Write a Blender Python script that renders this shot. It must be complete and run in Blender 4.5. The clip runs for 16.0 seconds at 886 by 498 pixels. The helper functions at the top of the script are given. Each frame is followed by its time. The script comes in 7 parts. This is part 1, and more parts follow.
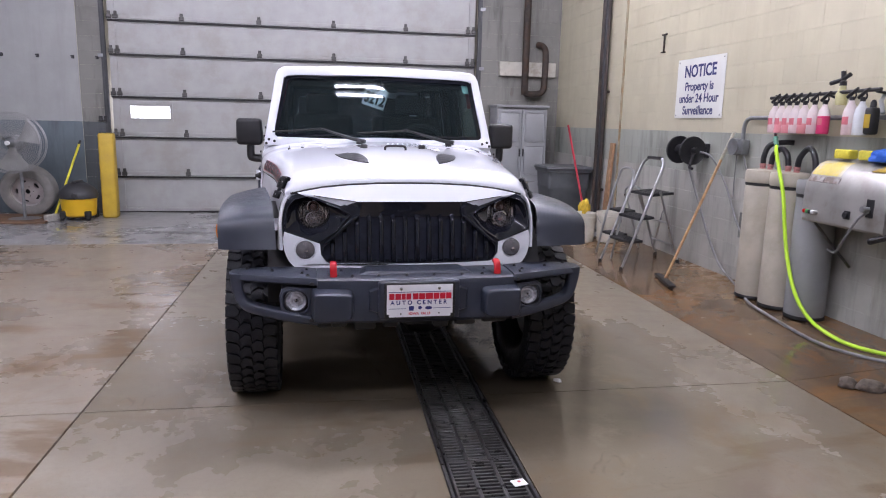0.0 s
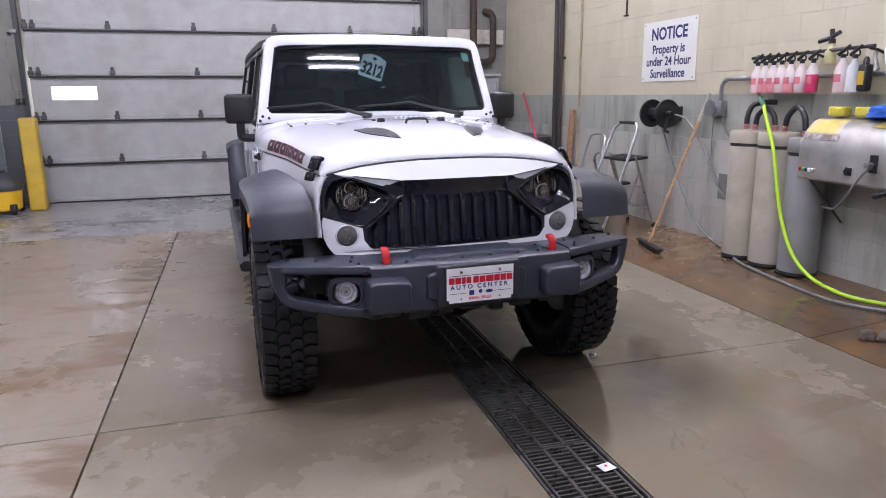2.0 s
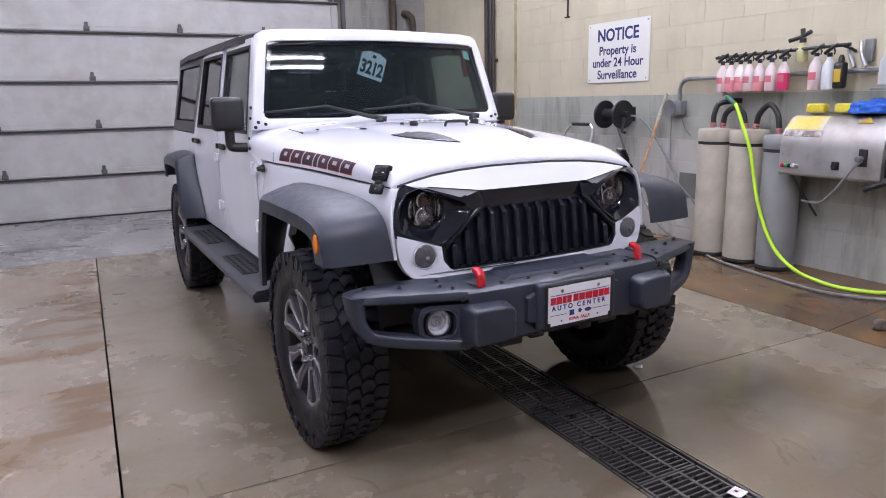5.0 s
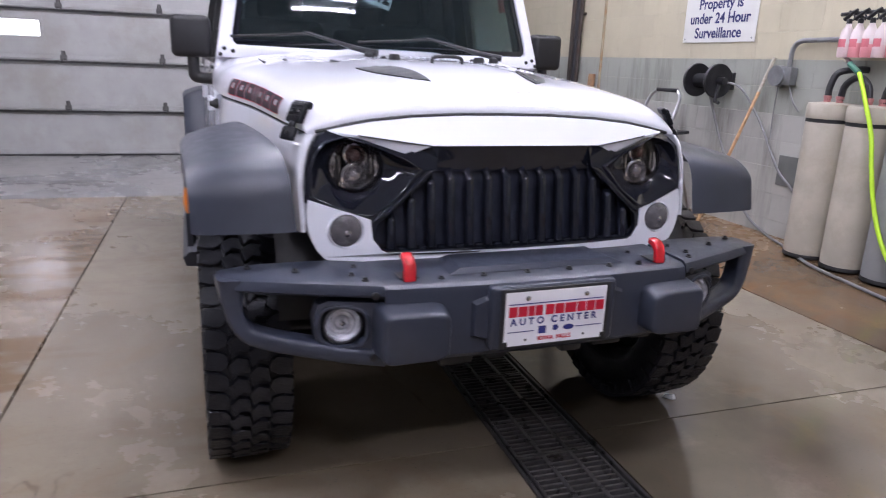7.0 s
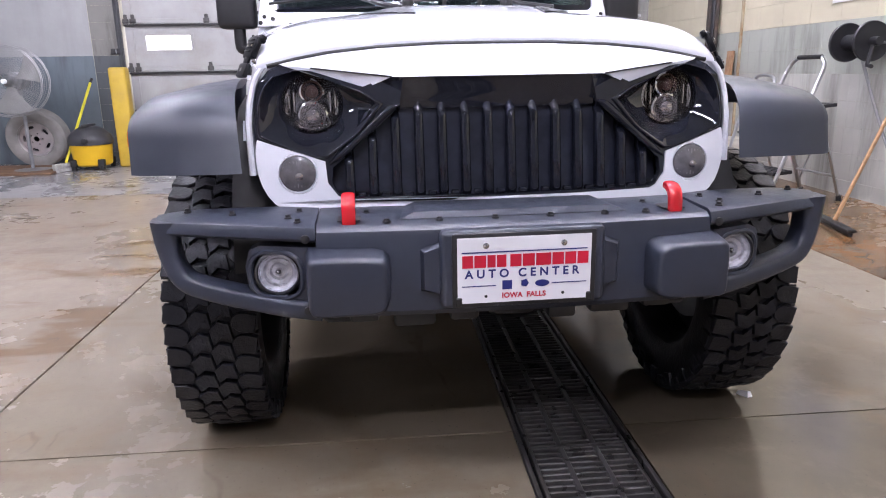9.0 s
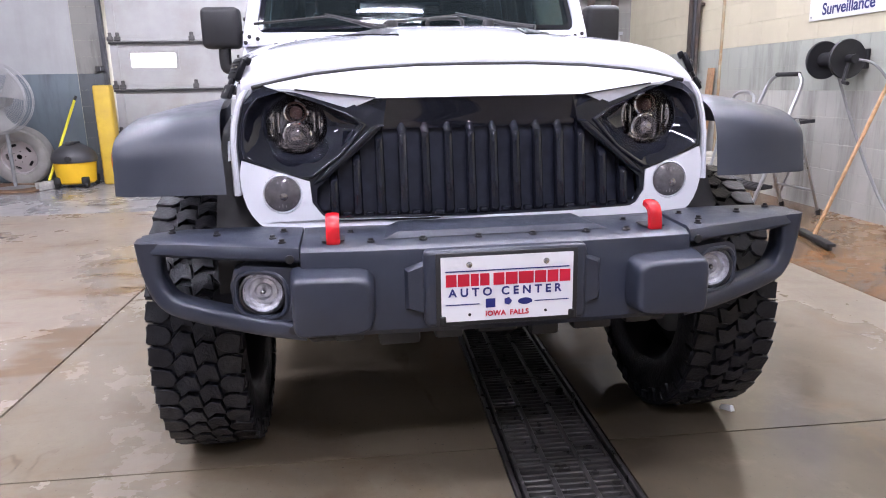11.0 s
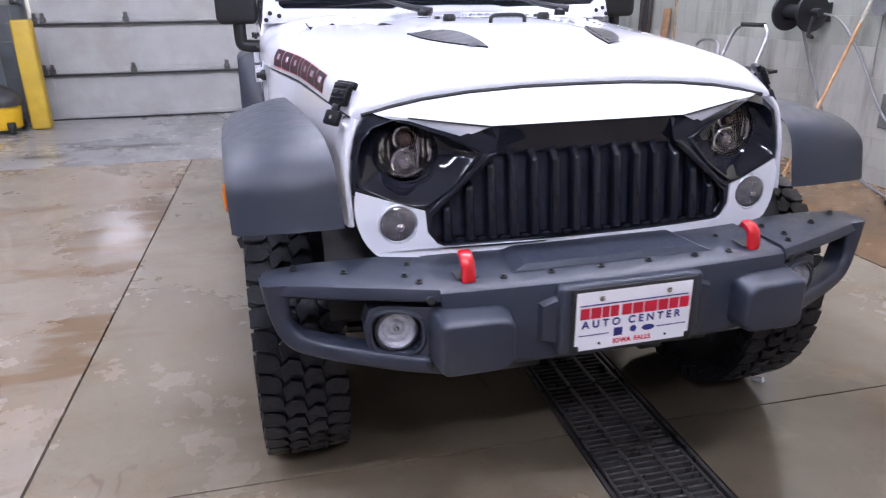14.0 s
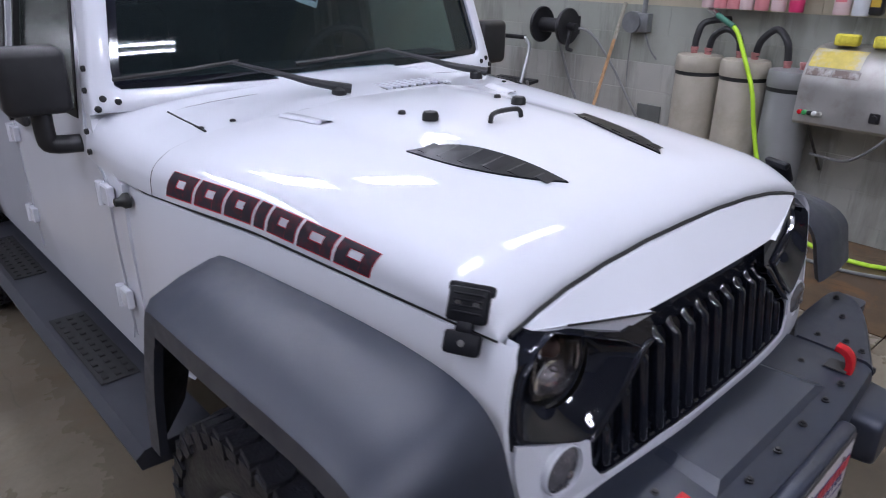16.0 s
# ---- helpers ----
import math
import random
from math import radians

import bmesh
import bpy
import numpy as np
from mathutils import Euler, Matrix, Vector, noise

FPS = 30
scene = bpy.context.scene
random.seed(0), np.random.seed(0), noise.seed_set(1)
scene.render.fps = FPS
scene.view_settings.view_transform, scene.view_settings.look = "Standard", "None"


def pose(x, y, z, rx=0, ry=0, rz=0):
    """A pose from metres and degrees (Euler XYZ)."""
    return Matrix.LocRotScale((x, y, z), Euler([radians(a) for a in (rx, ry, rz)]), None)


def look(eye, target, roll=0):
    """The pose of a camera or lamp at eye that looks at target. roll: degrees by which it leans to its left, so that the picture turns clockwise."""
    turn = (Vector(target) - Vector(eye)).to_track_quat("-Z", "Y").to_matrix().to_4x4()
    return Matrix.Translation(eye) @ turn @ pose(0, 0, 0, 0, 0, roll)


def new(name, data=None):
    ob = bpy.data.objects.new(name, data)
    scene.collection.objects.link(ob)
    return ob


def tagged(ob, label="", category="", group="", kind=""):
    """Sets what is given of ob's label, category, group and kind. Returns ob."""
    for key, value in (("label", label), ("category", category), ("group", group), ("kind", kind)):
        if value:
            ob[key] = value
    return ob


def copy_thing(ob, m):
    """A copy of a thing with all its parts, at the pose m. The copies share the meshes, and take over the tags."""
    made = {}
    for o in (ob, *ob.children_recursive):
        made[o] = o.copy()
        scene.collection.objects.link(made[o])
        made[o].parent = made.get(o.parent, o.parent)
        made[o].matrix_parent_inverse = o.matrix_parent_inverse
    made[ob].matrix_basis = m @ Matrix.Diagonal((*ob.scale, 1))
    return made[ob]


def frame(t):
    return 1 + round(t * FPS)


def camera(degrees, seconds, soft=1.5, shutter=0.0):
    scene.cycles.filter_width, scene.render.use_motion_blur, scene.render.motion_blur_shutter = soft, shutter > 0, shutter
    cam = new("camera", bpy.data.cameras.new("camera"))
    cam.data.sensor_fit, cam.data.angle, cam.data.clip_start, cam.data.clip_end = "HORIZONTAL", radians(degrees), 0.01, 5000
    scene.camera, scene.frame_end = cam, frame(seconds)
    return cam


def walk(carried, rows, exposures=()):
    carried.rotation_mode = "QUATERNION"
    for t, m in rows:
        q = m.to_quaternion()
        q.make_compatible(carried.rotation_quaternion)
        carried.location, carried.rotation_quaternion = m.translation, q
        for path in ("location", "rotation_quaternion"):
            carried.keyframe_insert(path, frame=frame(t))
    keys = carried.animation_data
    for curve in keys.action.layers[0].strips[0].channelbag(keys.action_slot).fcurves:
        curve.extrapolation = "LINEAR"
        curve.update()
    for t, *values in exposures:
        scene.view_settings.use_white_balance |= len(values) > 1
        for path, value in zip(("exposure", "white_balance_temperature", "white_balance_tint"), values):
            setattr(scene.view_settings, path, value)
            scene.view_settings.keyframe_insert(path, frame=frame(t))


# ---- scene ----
cam = camera(66.0, 16.0, soft=1.0, shutter=0.4)
PATH = [
    (0, (-0.728, -2.981, 1.463), (-0.398, -1.042, 1.096), 1.3),
    (0.5, (-0.778, -2.809, 1.46), (-0.459, -0.873, 1.073), -0.7),
    (1, (-0.922, -2.732, 1.457), (-0.612, -0.802, 1.034), -0.4),
    (1.5, (-1.144, -2.716, 1.47), (-0.632, -0.834, 1.025), 0.3),
    (2, (-1.271, -2.631, 1.447), (-0.713, -0.762, 1.004), -0.5),
    (2.5, (-1.371, -2.489, 1.449), (-0.76, -0.638, 1.0), -1.9),
    (3, (-1.516, -2.418, 1.451), (-0.81, -0.603, 0.995), -1.2),
    (3.5, (-1.753, -2.36, 1.46), (-0.969, -0.576, 1.008), -0.9),
    (3.7, (-1.815, -2.345, 1.454), (-1.014, -0.567, 1.01), -0.8),
    (5.8, (-1.929, -1.796, 1.394), (-1.009, -0.074, 0.96), -1.5),
    (6, (-1.864, -1.782, 1.379), (-0.976, -0.048, 0.928), -1.7),
    (6.5, (-1.474, -1.641, 1.327), (-0.845, 0.192, 0.834), -1.8),
    (7, (-1.169, -1.528, 1.305), (-0.547, 0.297, 0.776), 2.3),
    (7.5, (-0.921, -1.409, 1.28), (-0.287, 0.382, 0.656), 3.4),
    (8, (-0.755, -1.425, 1.233), (-0.451, 0.451, 0.611), 0.1),
    (8.5, (-0.633, -1.443, 1.125), (-0.466, 0.465, 0.548), -1.1),
    (9, (-0.621, -1.44, 1.09), (-0.463, 0.489, 0.585), -1.0),
    (11.5, (-0.611, -1.463, 1.104), (-0.395, 0.472, 0.646), -1.0),
    (12, (-0.608, -1.471, 1.103), (-0.376, 0.464, 0.651), -0.8),
    (12.5, (-0.608, -1.466, 1.102), (-0.372, 0.467, 0.649), -0.7),
    (13, (-0.613, -1.459, 1.103), (-0.388, 0.476, 0.651), -0.8),
    (13.5, (-0.722, -1.448, 1.272), (-0.42, 0.449, 0.713), -2.6),
    (14, (-1.092, -1.331, 1.379), (-0.672, 0.497, 0.686), -0.7),
    (14.5, (-1.2, -1.079, 1.51), (-0.581, 0.663, 0.746), 0.5),
    (15, (-1.26, -0.758, 1.602), (-0.439, 0.882, 0.806), 1.4),
    (15.5, (-1.466, -0.516, 1.663), (-0.399, 0.975, 0.865), 0.7),
    (16, (-1.639, -0.302, 1.665), (-0.41, 1.077, 0.897), 0.9),
]
EXPOSURES = [(0, 0.0, 6150, 26), (3.5, 0.04, 6150, 26), (6, 0.18, 6100, 26), (6.5, 0.38, 6100, 26), (7.0, 0.14, 6100, 26), (8.0, 0.26, 6150, 26), (9.0, 0.71, 6150, 26), (12.5, 0.83, 6150, 25), (13.5, 0.78, 6050, 25), (14.5, -0.05, 5850, 23), (15.0, -0.36, 5850, 22), (15.5, -0.44, 5850, 21), (16, -0.55, 5880, 21)]
walk(cam, [(t, look(eye, target, roll)) for t, eye, target, roll in PATH], EXPOSURES)

# ---- light ----
world = bpy.data.worlds.new("world")
scene.world = world
world.use_nodes = True
world.node_tree.nodes["Background"].inputs["Color"].default_value = (0.55, 0.6, 0.7, 1)
world.node_tree.nodes["Background"].inputs["Strength"].default_value = 0.05
TUBE_POWER = 200.0


# ---- materials ----
def nodes_of(name):
    m = bpy.data.materials.new(name)
    m.use_nodes = True
    nt = m.node_tree
    return m, nt, nt.nodes["Principled BSDF"]


def mat(name, col, rough=0.5, metal=0.0, coat=0.0, var=0.15, scale=6.0, bump=0.0, bscale=60.0, second=None, sscale=1.2, samount=0.5, rvar=0.0, spec=0.5, trans=0.0, island=0.0):
    """A surface with a base colour, a fine and a coarse variation, an optional second colour in patches, and fine relief."""
    m, nt, b = nodes_of(name)
    N, K = nt.nodes.new, nt.links.new
    tc = N("ShaderNodeTexCoord")
    fine = N("ShaderNodeTexNoise")
    fine.inputs["Scale"].default_value = scale
    fine.inputs["Detail"].default_value = 6
    K(tc.outputs["Object"], fine.inputs["Vector"])
    ramp = N("ShaderNodeMapRange")
    ramp.inputs["From Min"].default_value, ramp.inputs["From Max"].default_value = 0.3, 0.7
    ramp.inputs["To Min"].default_value, ramp.inputs["To Max"].default_value = 1 - var, 1 + var
    K(fine.outputs["Fac"], ramp.inputs["Value"])
    mul = N("ShaderNodeVectorMath")
    mul.operation = "SCALE"
    mul.inputs[0].default_value = col
    K(ramp.outputs["Result"], mul.inputs["Scale"])
    colour = mul.outputs["Vector"]
    if second:
        coarse = N("ShaderNodeTexNoise")
        coarse.inputs["Scale"].default_value = sscale
        coarse.inputs["Detail"].default_value = 8
        coarse.inputs["Roughness"].default_value = 0.65
        K(tc.outputs["Object"], coarse.inputs["Vector"])
        cr = N("ShaderNodeMapRange")
        cr.inputs["From Min"].default_value, cr.inputs["From Max"].default_value = 0.48, 0.66
        cr.inputs["To Min"].default_value, cr.inputs["To Max"].default_value = 0, samount
        K(coarse.outputs["Fac"], cr.inputs["Value"])
        mix = N("ShaderNodeMix")
        mix.data_type = "RGBA"
        mix.inputs[7].default_value = (*second, 1)
        K(cr.outputs["Result"], mix.inputs[0])
        K(colour, mix.inputs[6])
        colour = mix.outputs[2]
    if island:
        info = N("ShaderNodeObjectInfo")
        ir = N("ShaderNodeMapRange")
        ir.inputs["To Min"].default_value, ir.inputs["To Max"].default_value = 1 - island, 1 + island
        K(info.outputs["Random"], ir.inputs["Value"])
        im = N("ShaderNodeVectorMath")
        im.operation = "SCALE"
        K(colour, im.inputs[0])
        K(ir.outputs["Result"], im.inputs["Scale"])
        colour = im.outputs["Vector"]
    K(colour, b.inputs["Base Color"])
    b.inputs["Roughness"].default_value = rough
    b.inputs["Metallic"].default_value = metal
    b.inputs["Coat Weight"].default_value = coat
    b.inputs["Coat Roughness"].default_value = 0.04
    b.inputs["Specular IOR Level"].default_value = spec
    b.inputs["Transmission Weight"].default_value = trans
    if rvar:
        rr = N("ShaderNodeMapRange")
        rr.inputs["From Min"].default_value, rr.inputs["From Max"].default_value = 0.3, 0.7
        rr.inputs["To Min"].default_value, rr.inputs["To Max"].default_value = max(0.02, rough - rvar), min(1, rough + rvar)
        K(fine.outputs["Fac"], rr.inputs["Value"])
        K(rr.outputs["Result"], b.inputs["Roughness"])
    if bump:
        bn = N("ShaderNodeTexNoise")
        bn.inputs["Scale"].default_value = bscale
        bn.inputs["Detail"].default_value = 4
        K(tc.outputs["Object"], bn.inputs["Vector"])
        bp = N("ShaderNodeBump")
        bp.inputs["Strength"].default_value = bump
        bp.inputs["Distance"].default_value = 0.01
        K(bn.outputs["Fac"], bp.inputs["Height"])
        K(bp.outputs["Normal"], b.inputs["Normal"])
    return m


def glow(name, col, strength):
    m, nt, b = nodes_of(name)
    b.inputs["Base Color"].default_value = (*col, 1)
    b.inputs["Emission Color"].default_value = (*col, 1)
    b.inputs["Emission Strength"].default_value = strength
    return m


def glass(name, tint, rough=0.0, ior=1.45, film=0.0):
    m, nt, b = nodes_of(name)
    b.inputs["Base Color"].default_value = (*tint, 1)
    b.inputs["Transmission Weight"].default_value = 1 - film
    b.inputs["Roughness"].default_value = rough
    b.inputs["IOR"].default_value = ior
    return m


def concrete(name, dry, wet, stain, wet_lo=0.46, wet_hi=0.62, base_rough=0.42, stain_amount=0.55, seed=0.0, pool=0.0, sheen=0.11, streaked=0.35, grimy_edge=None):
    """Worn shop concrete: mottled, with damp darker patches that are glossier, and rusty stains; pool adds water and
    painted vehicle shade.
    """
    m, nt, b = nodes_of(name)
    N, K = nt.nodes.new, nt.links.new
    geo = N("ShaderNodeNewGeometry")
    off = N("ShaderNodeVectorMath")
    off.inputs[1].default_value = (seed, seed * 0.7, 0)
    K(geo.outputs["Position"], off.inputs[0])

    def noise_at(scale, detail=8, rough=0.6, dist=0.0, stretch=None):
        t = N("ShaderNodeTexNoise")
        t.inputs["Scale"].default_value = scale
        t.inputs["Detail"].default_value = detail
        t.inputs["Roughness"].default_value = rough
        t.inputs["Distortion"].default_value = dist
        src = off.outputs[0]
        if stretch:
            mp = N("ShaderNodeMapping")
            mp.inputs["Scale"].default_value = stretch
            K(src, mp.inputs["Vector"])
            src = mp.outputs[0]
        K(src, t.inputs["Vector"])
        return t.outputs["Fac"]

    def ramp(fac, a, c, lo=0.0, hi=1.0):
        r = N("ShaderNodeMapRange")
        for k, v in zip(("From Min", "From Max", "To Min", "To Max"), (a, c, lo, hi)):
            r.inputs[k].default_value = v
        K(fac, r.inputs["Value"])
        return r.outputs["Result"]

    def blend(fac, a, c):
        x = N("ShaderNodeMix")
        x.data_type = "RGBA"
        K(fac, x.inputs[0])
        for sock, v in ((6, a), (7, c)):
            if isinstance(v, tuple):
                x.inputs[sock].default_value = (*v, 1)
            else:
                K(v, x.inputs[sock])
        return x.outputs[2]

    def maths(op, a, c=None, d=None):
        n = N("ShaderNodeMath")
        n.operation = op
        for k, v in enumerate((a, c, d)):
            if v is None:
                continue
            if isinstance(v, (int, float)):
                n.inputs[k].default_value = v
            else:
                K(v, n.inputs[k])
        return n.outputs[0]

    spread = noise_at(0.8, 6, 0.55, 0.5, (1.0, 0.7, 1))
    puddle_shade = None
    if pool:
        # wash water plus painted vehicle shade under it; water creeps along the drain
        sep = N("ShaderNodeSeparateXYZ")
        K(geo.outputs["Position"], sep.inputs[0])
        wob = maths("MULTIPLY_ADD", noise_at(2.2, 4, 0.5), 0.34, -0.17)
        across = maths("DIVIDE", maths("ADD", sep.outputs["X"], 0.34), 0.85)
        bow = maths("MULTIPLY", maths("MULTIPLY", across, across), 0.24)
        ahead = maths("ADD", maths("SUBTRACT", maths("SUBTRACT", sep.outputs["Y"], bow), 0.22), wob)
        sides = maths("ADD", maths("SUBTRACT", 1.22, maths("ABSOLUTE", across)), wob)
        puddle_shade = maths("MULTIPLY", ramp(ahead, -0.04, 0.16), ramp(sides, 0.0, 0.3))
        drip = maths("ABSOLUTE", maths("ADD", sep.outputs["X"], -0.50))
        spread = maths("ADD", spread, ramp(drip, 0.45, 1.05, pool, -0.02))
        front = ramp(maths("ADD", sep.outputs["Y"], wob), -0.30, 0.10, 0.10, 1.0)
        runoff_shade = maths("MULTIPLY", ramp(maths("ADD", drip, maths("MULTIPLY", wob, 1.6)), 0.38, 0.85, 1.0, 0.0), ramp(noise_at(1.6, 5, 0.55), 0.25, 0.55, 0.6, 1.0))
        runoff_shade = maths("MULTIPLY", runoff_shade, front)
    damp = ramp(spread, wet_lo, wet_hi)
    soaked = ramp(spread, wet_hi + 0.045, wet_hi + 0.13)
    mottled = blend(ramp(noise_at(3.2, 8, 0.7), 0.35, 0.7), dry, tuple(c * 0.78 for c in dry))
    grainy = blend(ramp(noise_at(38, 4, 0.7), 0.42, 0.72, 0, 0.35), mottled, tuple(c * 0.55 for c in dry))
    damped = blend(soaked, blend(damp, grainy, wet), tuple(c * 0.92 for c in wet))
    if puddle_shade is not None:
        damped = blend(puddle_shade, damped, tuple(c * 0.95 for c in wet))
        # wet strip beside the drain, darkened further for the shade by the tyre
        damped = blend(runoff_shade, damped, tuple(c * 0.47 for c in wet))
    rusty = blend(ramp(noise_at(1.3, 7, 0.68, 1.2), 0.50, 0.70, 0, stain_amount), damped, stain)
    # oily streaks swept across by the squeegee
    turn = N("ShaderNodeMapping")
    turn.inputs["Rotation"].default_value = (0, 0, 0.55)
    turn.inputs["Scale"].default_value = (0.55, 2.1, 1)
    K(off.outputs[0], turn.inputs["Vector"])
    swept = N("ShaderNodeTexNoise")
    for k, v in (("Scale", 1.5), ("Detail", 6), ("Roughness", 0.58), ("Distortion", 0.4)):
        swept.inputs[k].default_value = v
    K(turn.outputs[0], swept.inputs["Vector"])
    smear = swept.outputs["Fac"]
    if grimy_edge is not None:
        # grime gathers along the open joint
        here = N("ShaderNodeSeparateXYZ")
        K(geo.outputs["Position"], here.inputs[0])
        smear = maths("ADD", smear, ramp(maths("ABSOLUTE", maths("SUBTRACT", here.outputs["X"], grimy_edge)), 0.05, 0.55, 0.085, -0.01))
    rusty = blend(ramp(smear, 0.565, 0.64, 0, streaked), rusty, tuple(0.5 * a + 0.10 * c for a, c in zip(stain, dry)))
    # scuffs and hairline marks: thin bands of a stretched noise, broken up by a coarse one
    band = maths("ABSOLUTE", maths("SUBTRACT", noise_at(1.7, 3, 0.5, 0.8, (1.0, 0.45, 1)), 0.5))
    scuff = maths("MULTIPLY", ramp(band, 0.002, 0.010, 0.45, 0.0), ramp(noise_at(3.1, 5, 0.6), 0.52, 0.62))
    scuffed = blend(scuff, rusty, tuple(c * 0.42 for c in wet))
    pale = blend(ramp(noise_at(2.6, 8, 0.72, 0.3), 0.54, 0.80, 0, 0.22), scuffed, tuple(min(0.6, c * 1.35) for c in dry))
    specks = blend(ramp(noise_at(90, 2, 0.5), 0.68, 0.74, 0, 0.5), pale, (0.05, 0.045, 0.04))
    K(specks, b.inputs["Base Color"])
    gloss = N("ShaderNodeMath")
    gloss.operation = "MULTIPLY_ADD"
    K(damp, gloss.inputs[0])
    gloss.inputs[1].default_value = -(base_rough - sheen)
    K(ramp(noise_at(9, 5), 0.3, 0.7, base_rough - 0.07, base_rough + 0.08), gloss.inputs[2])
    slick = N("ShaderNodeMath")
    slick.operation = "MULTIPLY_ADD"
    K(soaked, slick.inputs[0])
    slick.inputs[1].default_value = -0.06
    K(gloss.outputs[0], slick.inputs[2])
    wetness = slick.outputs[0]
    if puddle_shade is not None:
        wetness = maths("MULTIPLY", wetness, ramp(maths("MAXIMUM", puddle_shade, runoff_shade), 0.2, 1.0, 1.0, 0.45))
    K(maths("MAXIMUM", wetness, 0.05), b.inputs["Roughness"])
    bp = N("ShaderNodeBump")
    bp.inputs["Strength"].default_value = 0.12
    bp.inputs["Distance"].default_value = 0.004
    K(noise_at(26, 6, 0.7), bp.inputs["Height"])
    K(bp.outputs["Normal"], b.inputs["Normal"])
    return m


def painted_wall(name, col, dirt, dirt_amount, rough=0.55, rust=None, seed=0.0):
    """Painted masonry with runs of dirt, blotches and a fine orange-peel relief, laid in world places so that it runs across the blocks."""
    m, nt, b = nodes_of(name)
    N, K = nt.nodes.new, nt.links.new
    geo = N("ShaderNodeNewGeometry")

    def tex(scale, stretch, detail=8, rough_n=0.65):
        mp = N("ShaderNodeMapping")
        mp.inputs["Scale"].default_value = stretch
        mp.inputs["Location"].default_value = (seed, seed, seed)
        K(geo.outputs["Position"], mp.inputs["Vector"])
        t = N("ShaderNodeTexNoise")
        t.inputs["Scale"].default_value = scale
        t.inputs["Detail"].default_value = detail
        t.inputs["Roughness"].default_value = rough_n
        K(mp.outputs[0], t.inputs["Vector"])
        return t.outputs["Fac"]

    def rng(fac, a, c, lo, hi):
        r = N("ShaderNodeMapRange")
        for k, v in zip(("From Min", "From Max", "To Min", "To Max"), (a, c, lo, hi)):
            r.inputs[k].default_value = v
        K(fac, r.inputs["Value"])
        return r.outputs["Result"]

    def blend(fac, a, c):
        x = N("ShaderNodeMix")
        x.data_type = "RGBA"
        K(fac, x.inputs[0])
        for sock, v in ((6, a), (7, c)):
            if isinstance(v, tuple):
                x.inputs[sock].default_value = (*v, 1)
            else:
                K(v, x.inputs[sock])
        return x.outputs[2]

    c1 = blend(rng(tex(2.0, (1, 1, 1)), 0.3, 0.7, 0, 1), col, tuple(c * 0.86 for c in col))
    runs = blend(rng(tex(3.0, (1.6, 1.6, 0.22), 7), 0.5, 0.72, 0, dirt_amount), c1, dirt)
    blot = blend(rng(tex(0.9, (1, 1, 1), 9), 0.52, 0.68, 0, dirt_amount * 0.8), runs, tuple((a + c) / 2 for a, c in zip(dirt, col)))
    out = blot
    if rust:
        out = blend(rng(tex(5.0, (1, 1, 0.35), 6), 0.68, 0.76, 0, 0.6), out, rust)
    info = N("ShaderNodeObjectInfo")
    sc = N("ShaderNodeVectorMath")
    sc.operation = "SCALE"
    K(out, sc.inputs[0])
    K(rng(info.outputs["Random"], 0, 1, 0.975, 1.025), sc.inputs["Scale"])
    K(sc.outputs["Vector"], b.inputs["Base Color"])
    K(rng(tex(6, (1, 1, 1)), 0.3, 0.7, rough - 0.12, rough + 0.12), b.inputs["Roughness"])
    bp = N("ShaderNodeBump")
    bp.inputs["Strength"].default_value = 0.25
    bp.inputs["Distance"].default_value = 0.004
    K(tex(70, (1, 1, 1), 4), bp.inputs["Height"])
    K(bp.outputs["Normal"], b.inputs["Normal"])
    return m


WHITE = mat("white_car_paint", (0.70, 0.715, 0.77), 0.6, coat=1.0, var=0.015, scale=2, spec=0.15)
SATIN = mat("satin_bumper", (0.025, 0.030, 0.046), 0.36, var=0.06, scale=40, bump=0.10, bscale=520, rvar=0.06, second=(0.036, 0.042, 0.060), sscale=1.4, samount=0.35)
FLARE = mat("flare_plastic", (0.026, 0.031, 0.046), 0.40, var=0.05, scale=30, bump=0.10, bscale=600, rvar=0.06, second=(0.026, 0.030, 0.044), sscale=1.3, samount=0.5)
BLACKGLOSS = mat("gloss_black", (0.0095, 0.011, 0.0175), 0.045, var=0.05, spec=0.55)
BLACK = mat("black_plastic", (0.016, 0.016, 0.018), 0.42, var=0.15, scale=20, bump=0.05, bscale=300)
DARK = mat("dark_underbody", (0.032, 0.031, 0.032), 0.75, var=0.3, scale=12)
RUBBER = mat("tyre_rubber", (0.0078, 0.0085, 0.0130), 0.44, spec=0.36, var=0.25, scale=18, bump=0.30, bscale=120, rvar=0.12, second=(0.011, 0.011, 0.012), sscale=5, samount=0.3)
TRIM = mat("seal_rubber", (0.01, 0.01, 0.01), 0.6)
RIM = mat("machined_alloy", (0.30, 0.30, 0.32), 0.38, metal=0.6, var=0.08)
RIMDARK = mat("painted_alloy", (0.035, 0.036, 0.04), 0.35, metal=0.6, var=0.1)
CHROME = mat("chrome", (0.75, 0.75, 0.76), 0.08, metal=1.0, var=0.04)
STEEL = mat("stainless_steel", (0.41, 0.40, 0.38), 0.46, metal=0.75, var=0.14, scale=5, rvar=0.12, second=(0.27, 0.24, 0.20), sscale=4, samount=0.7)
ALU = mat("aluminium", (0.55, 0.56, 0.57), 0.35, metal=1.0, var=0.12, rvar=0.1)
GALV = mat("galvanised_steel", (0.30, 0.31, 0.32), 0.45, metal=0.8, var=0.2, scale=12)
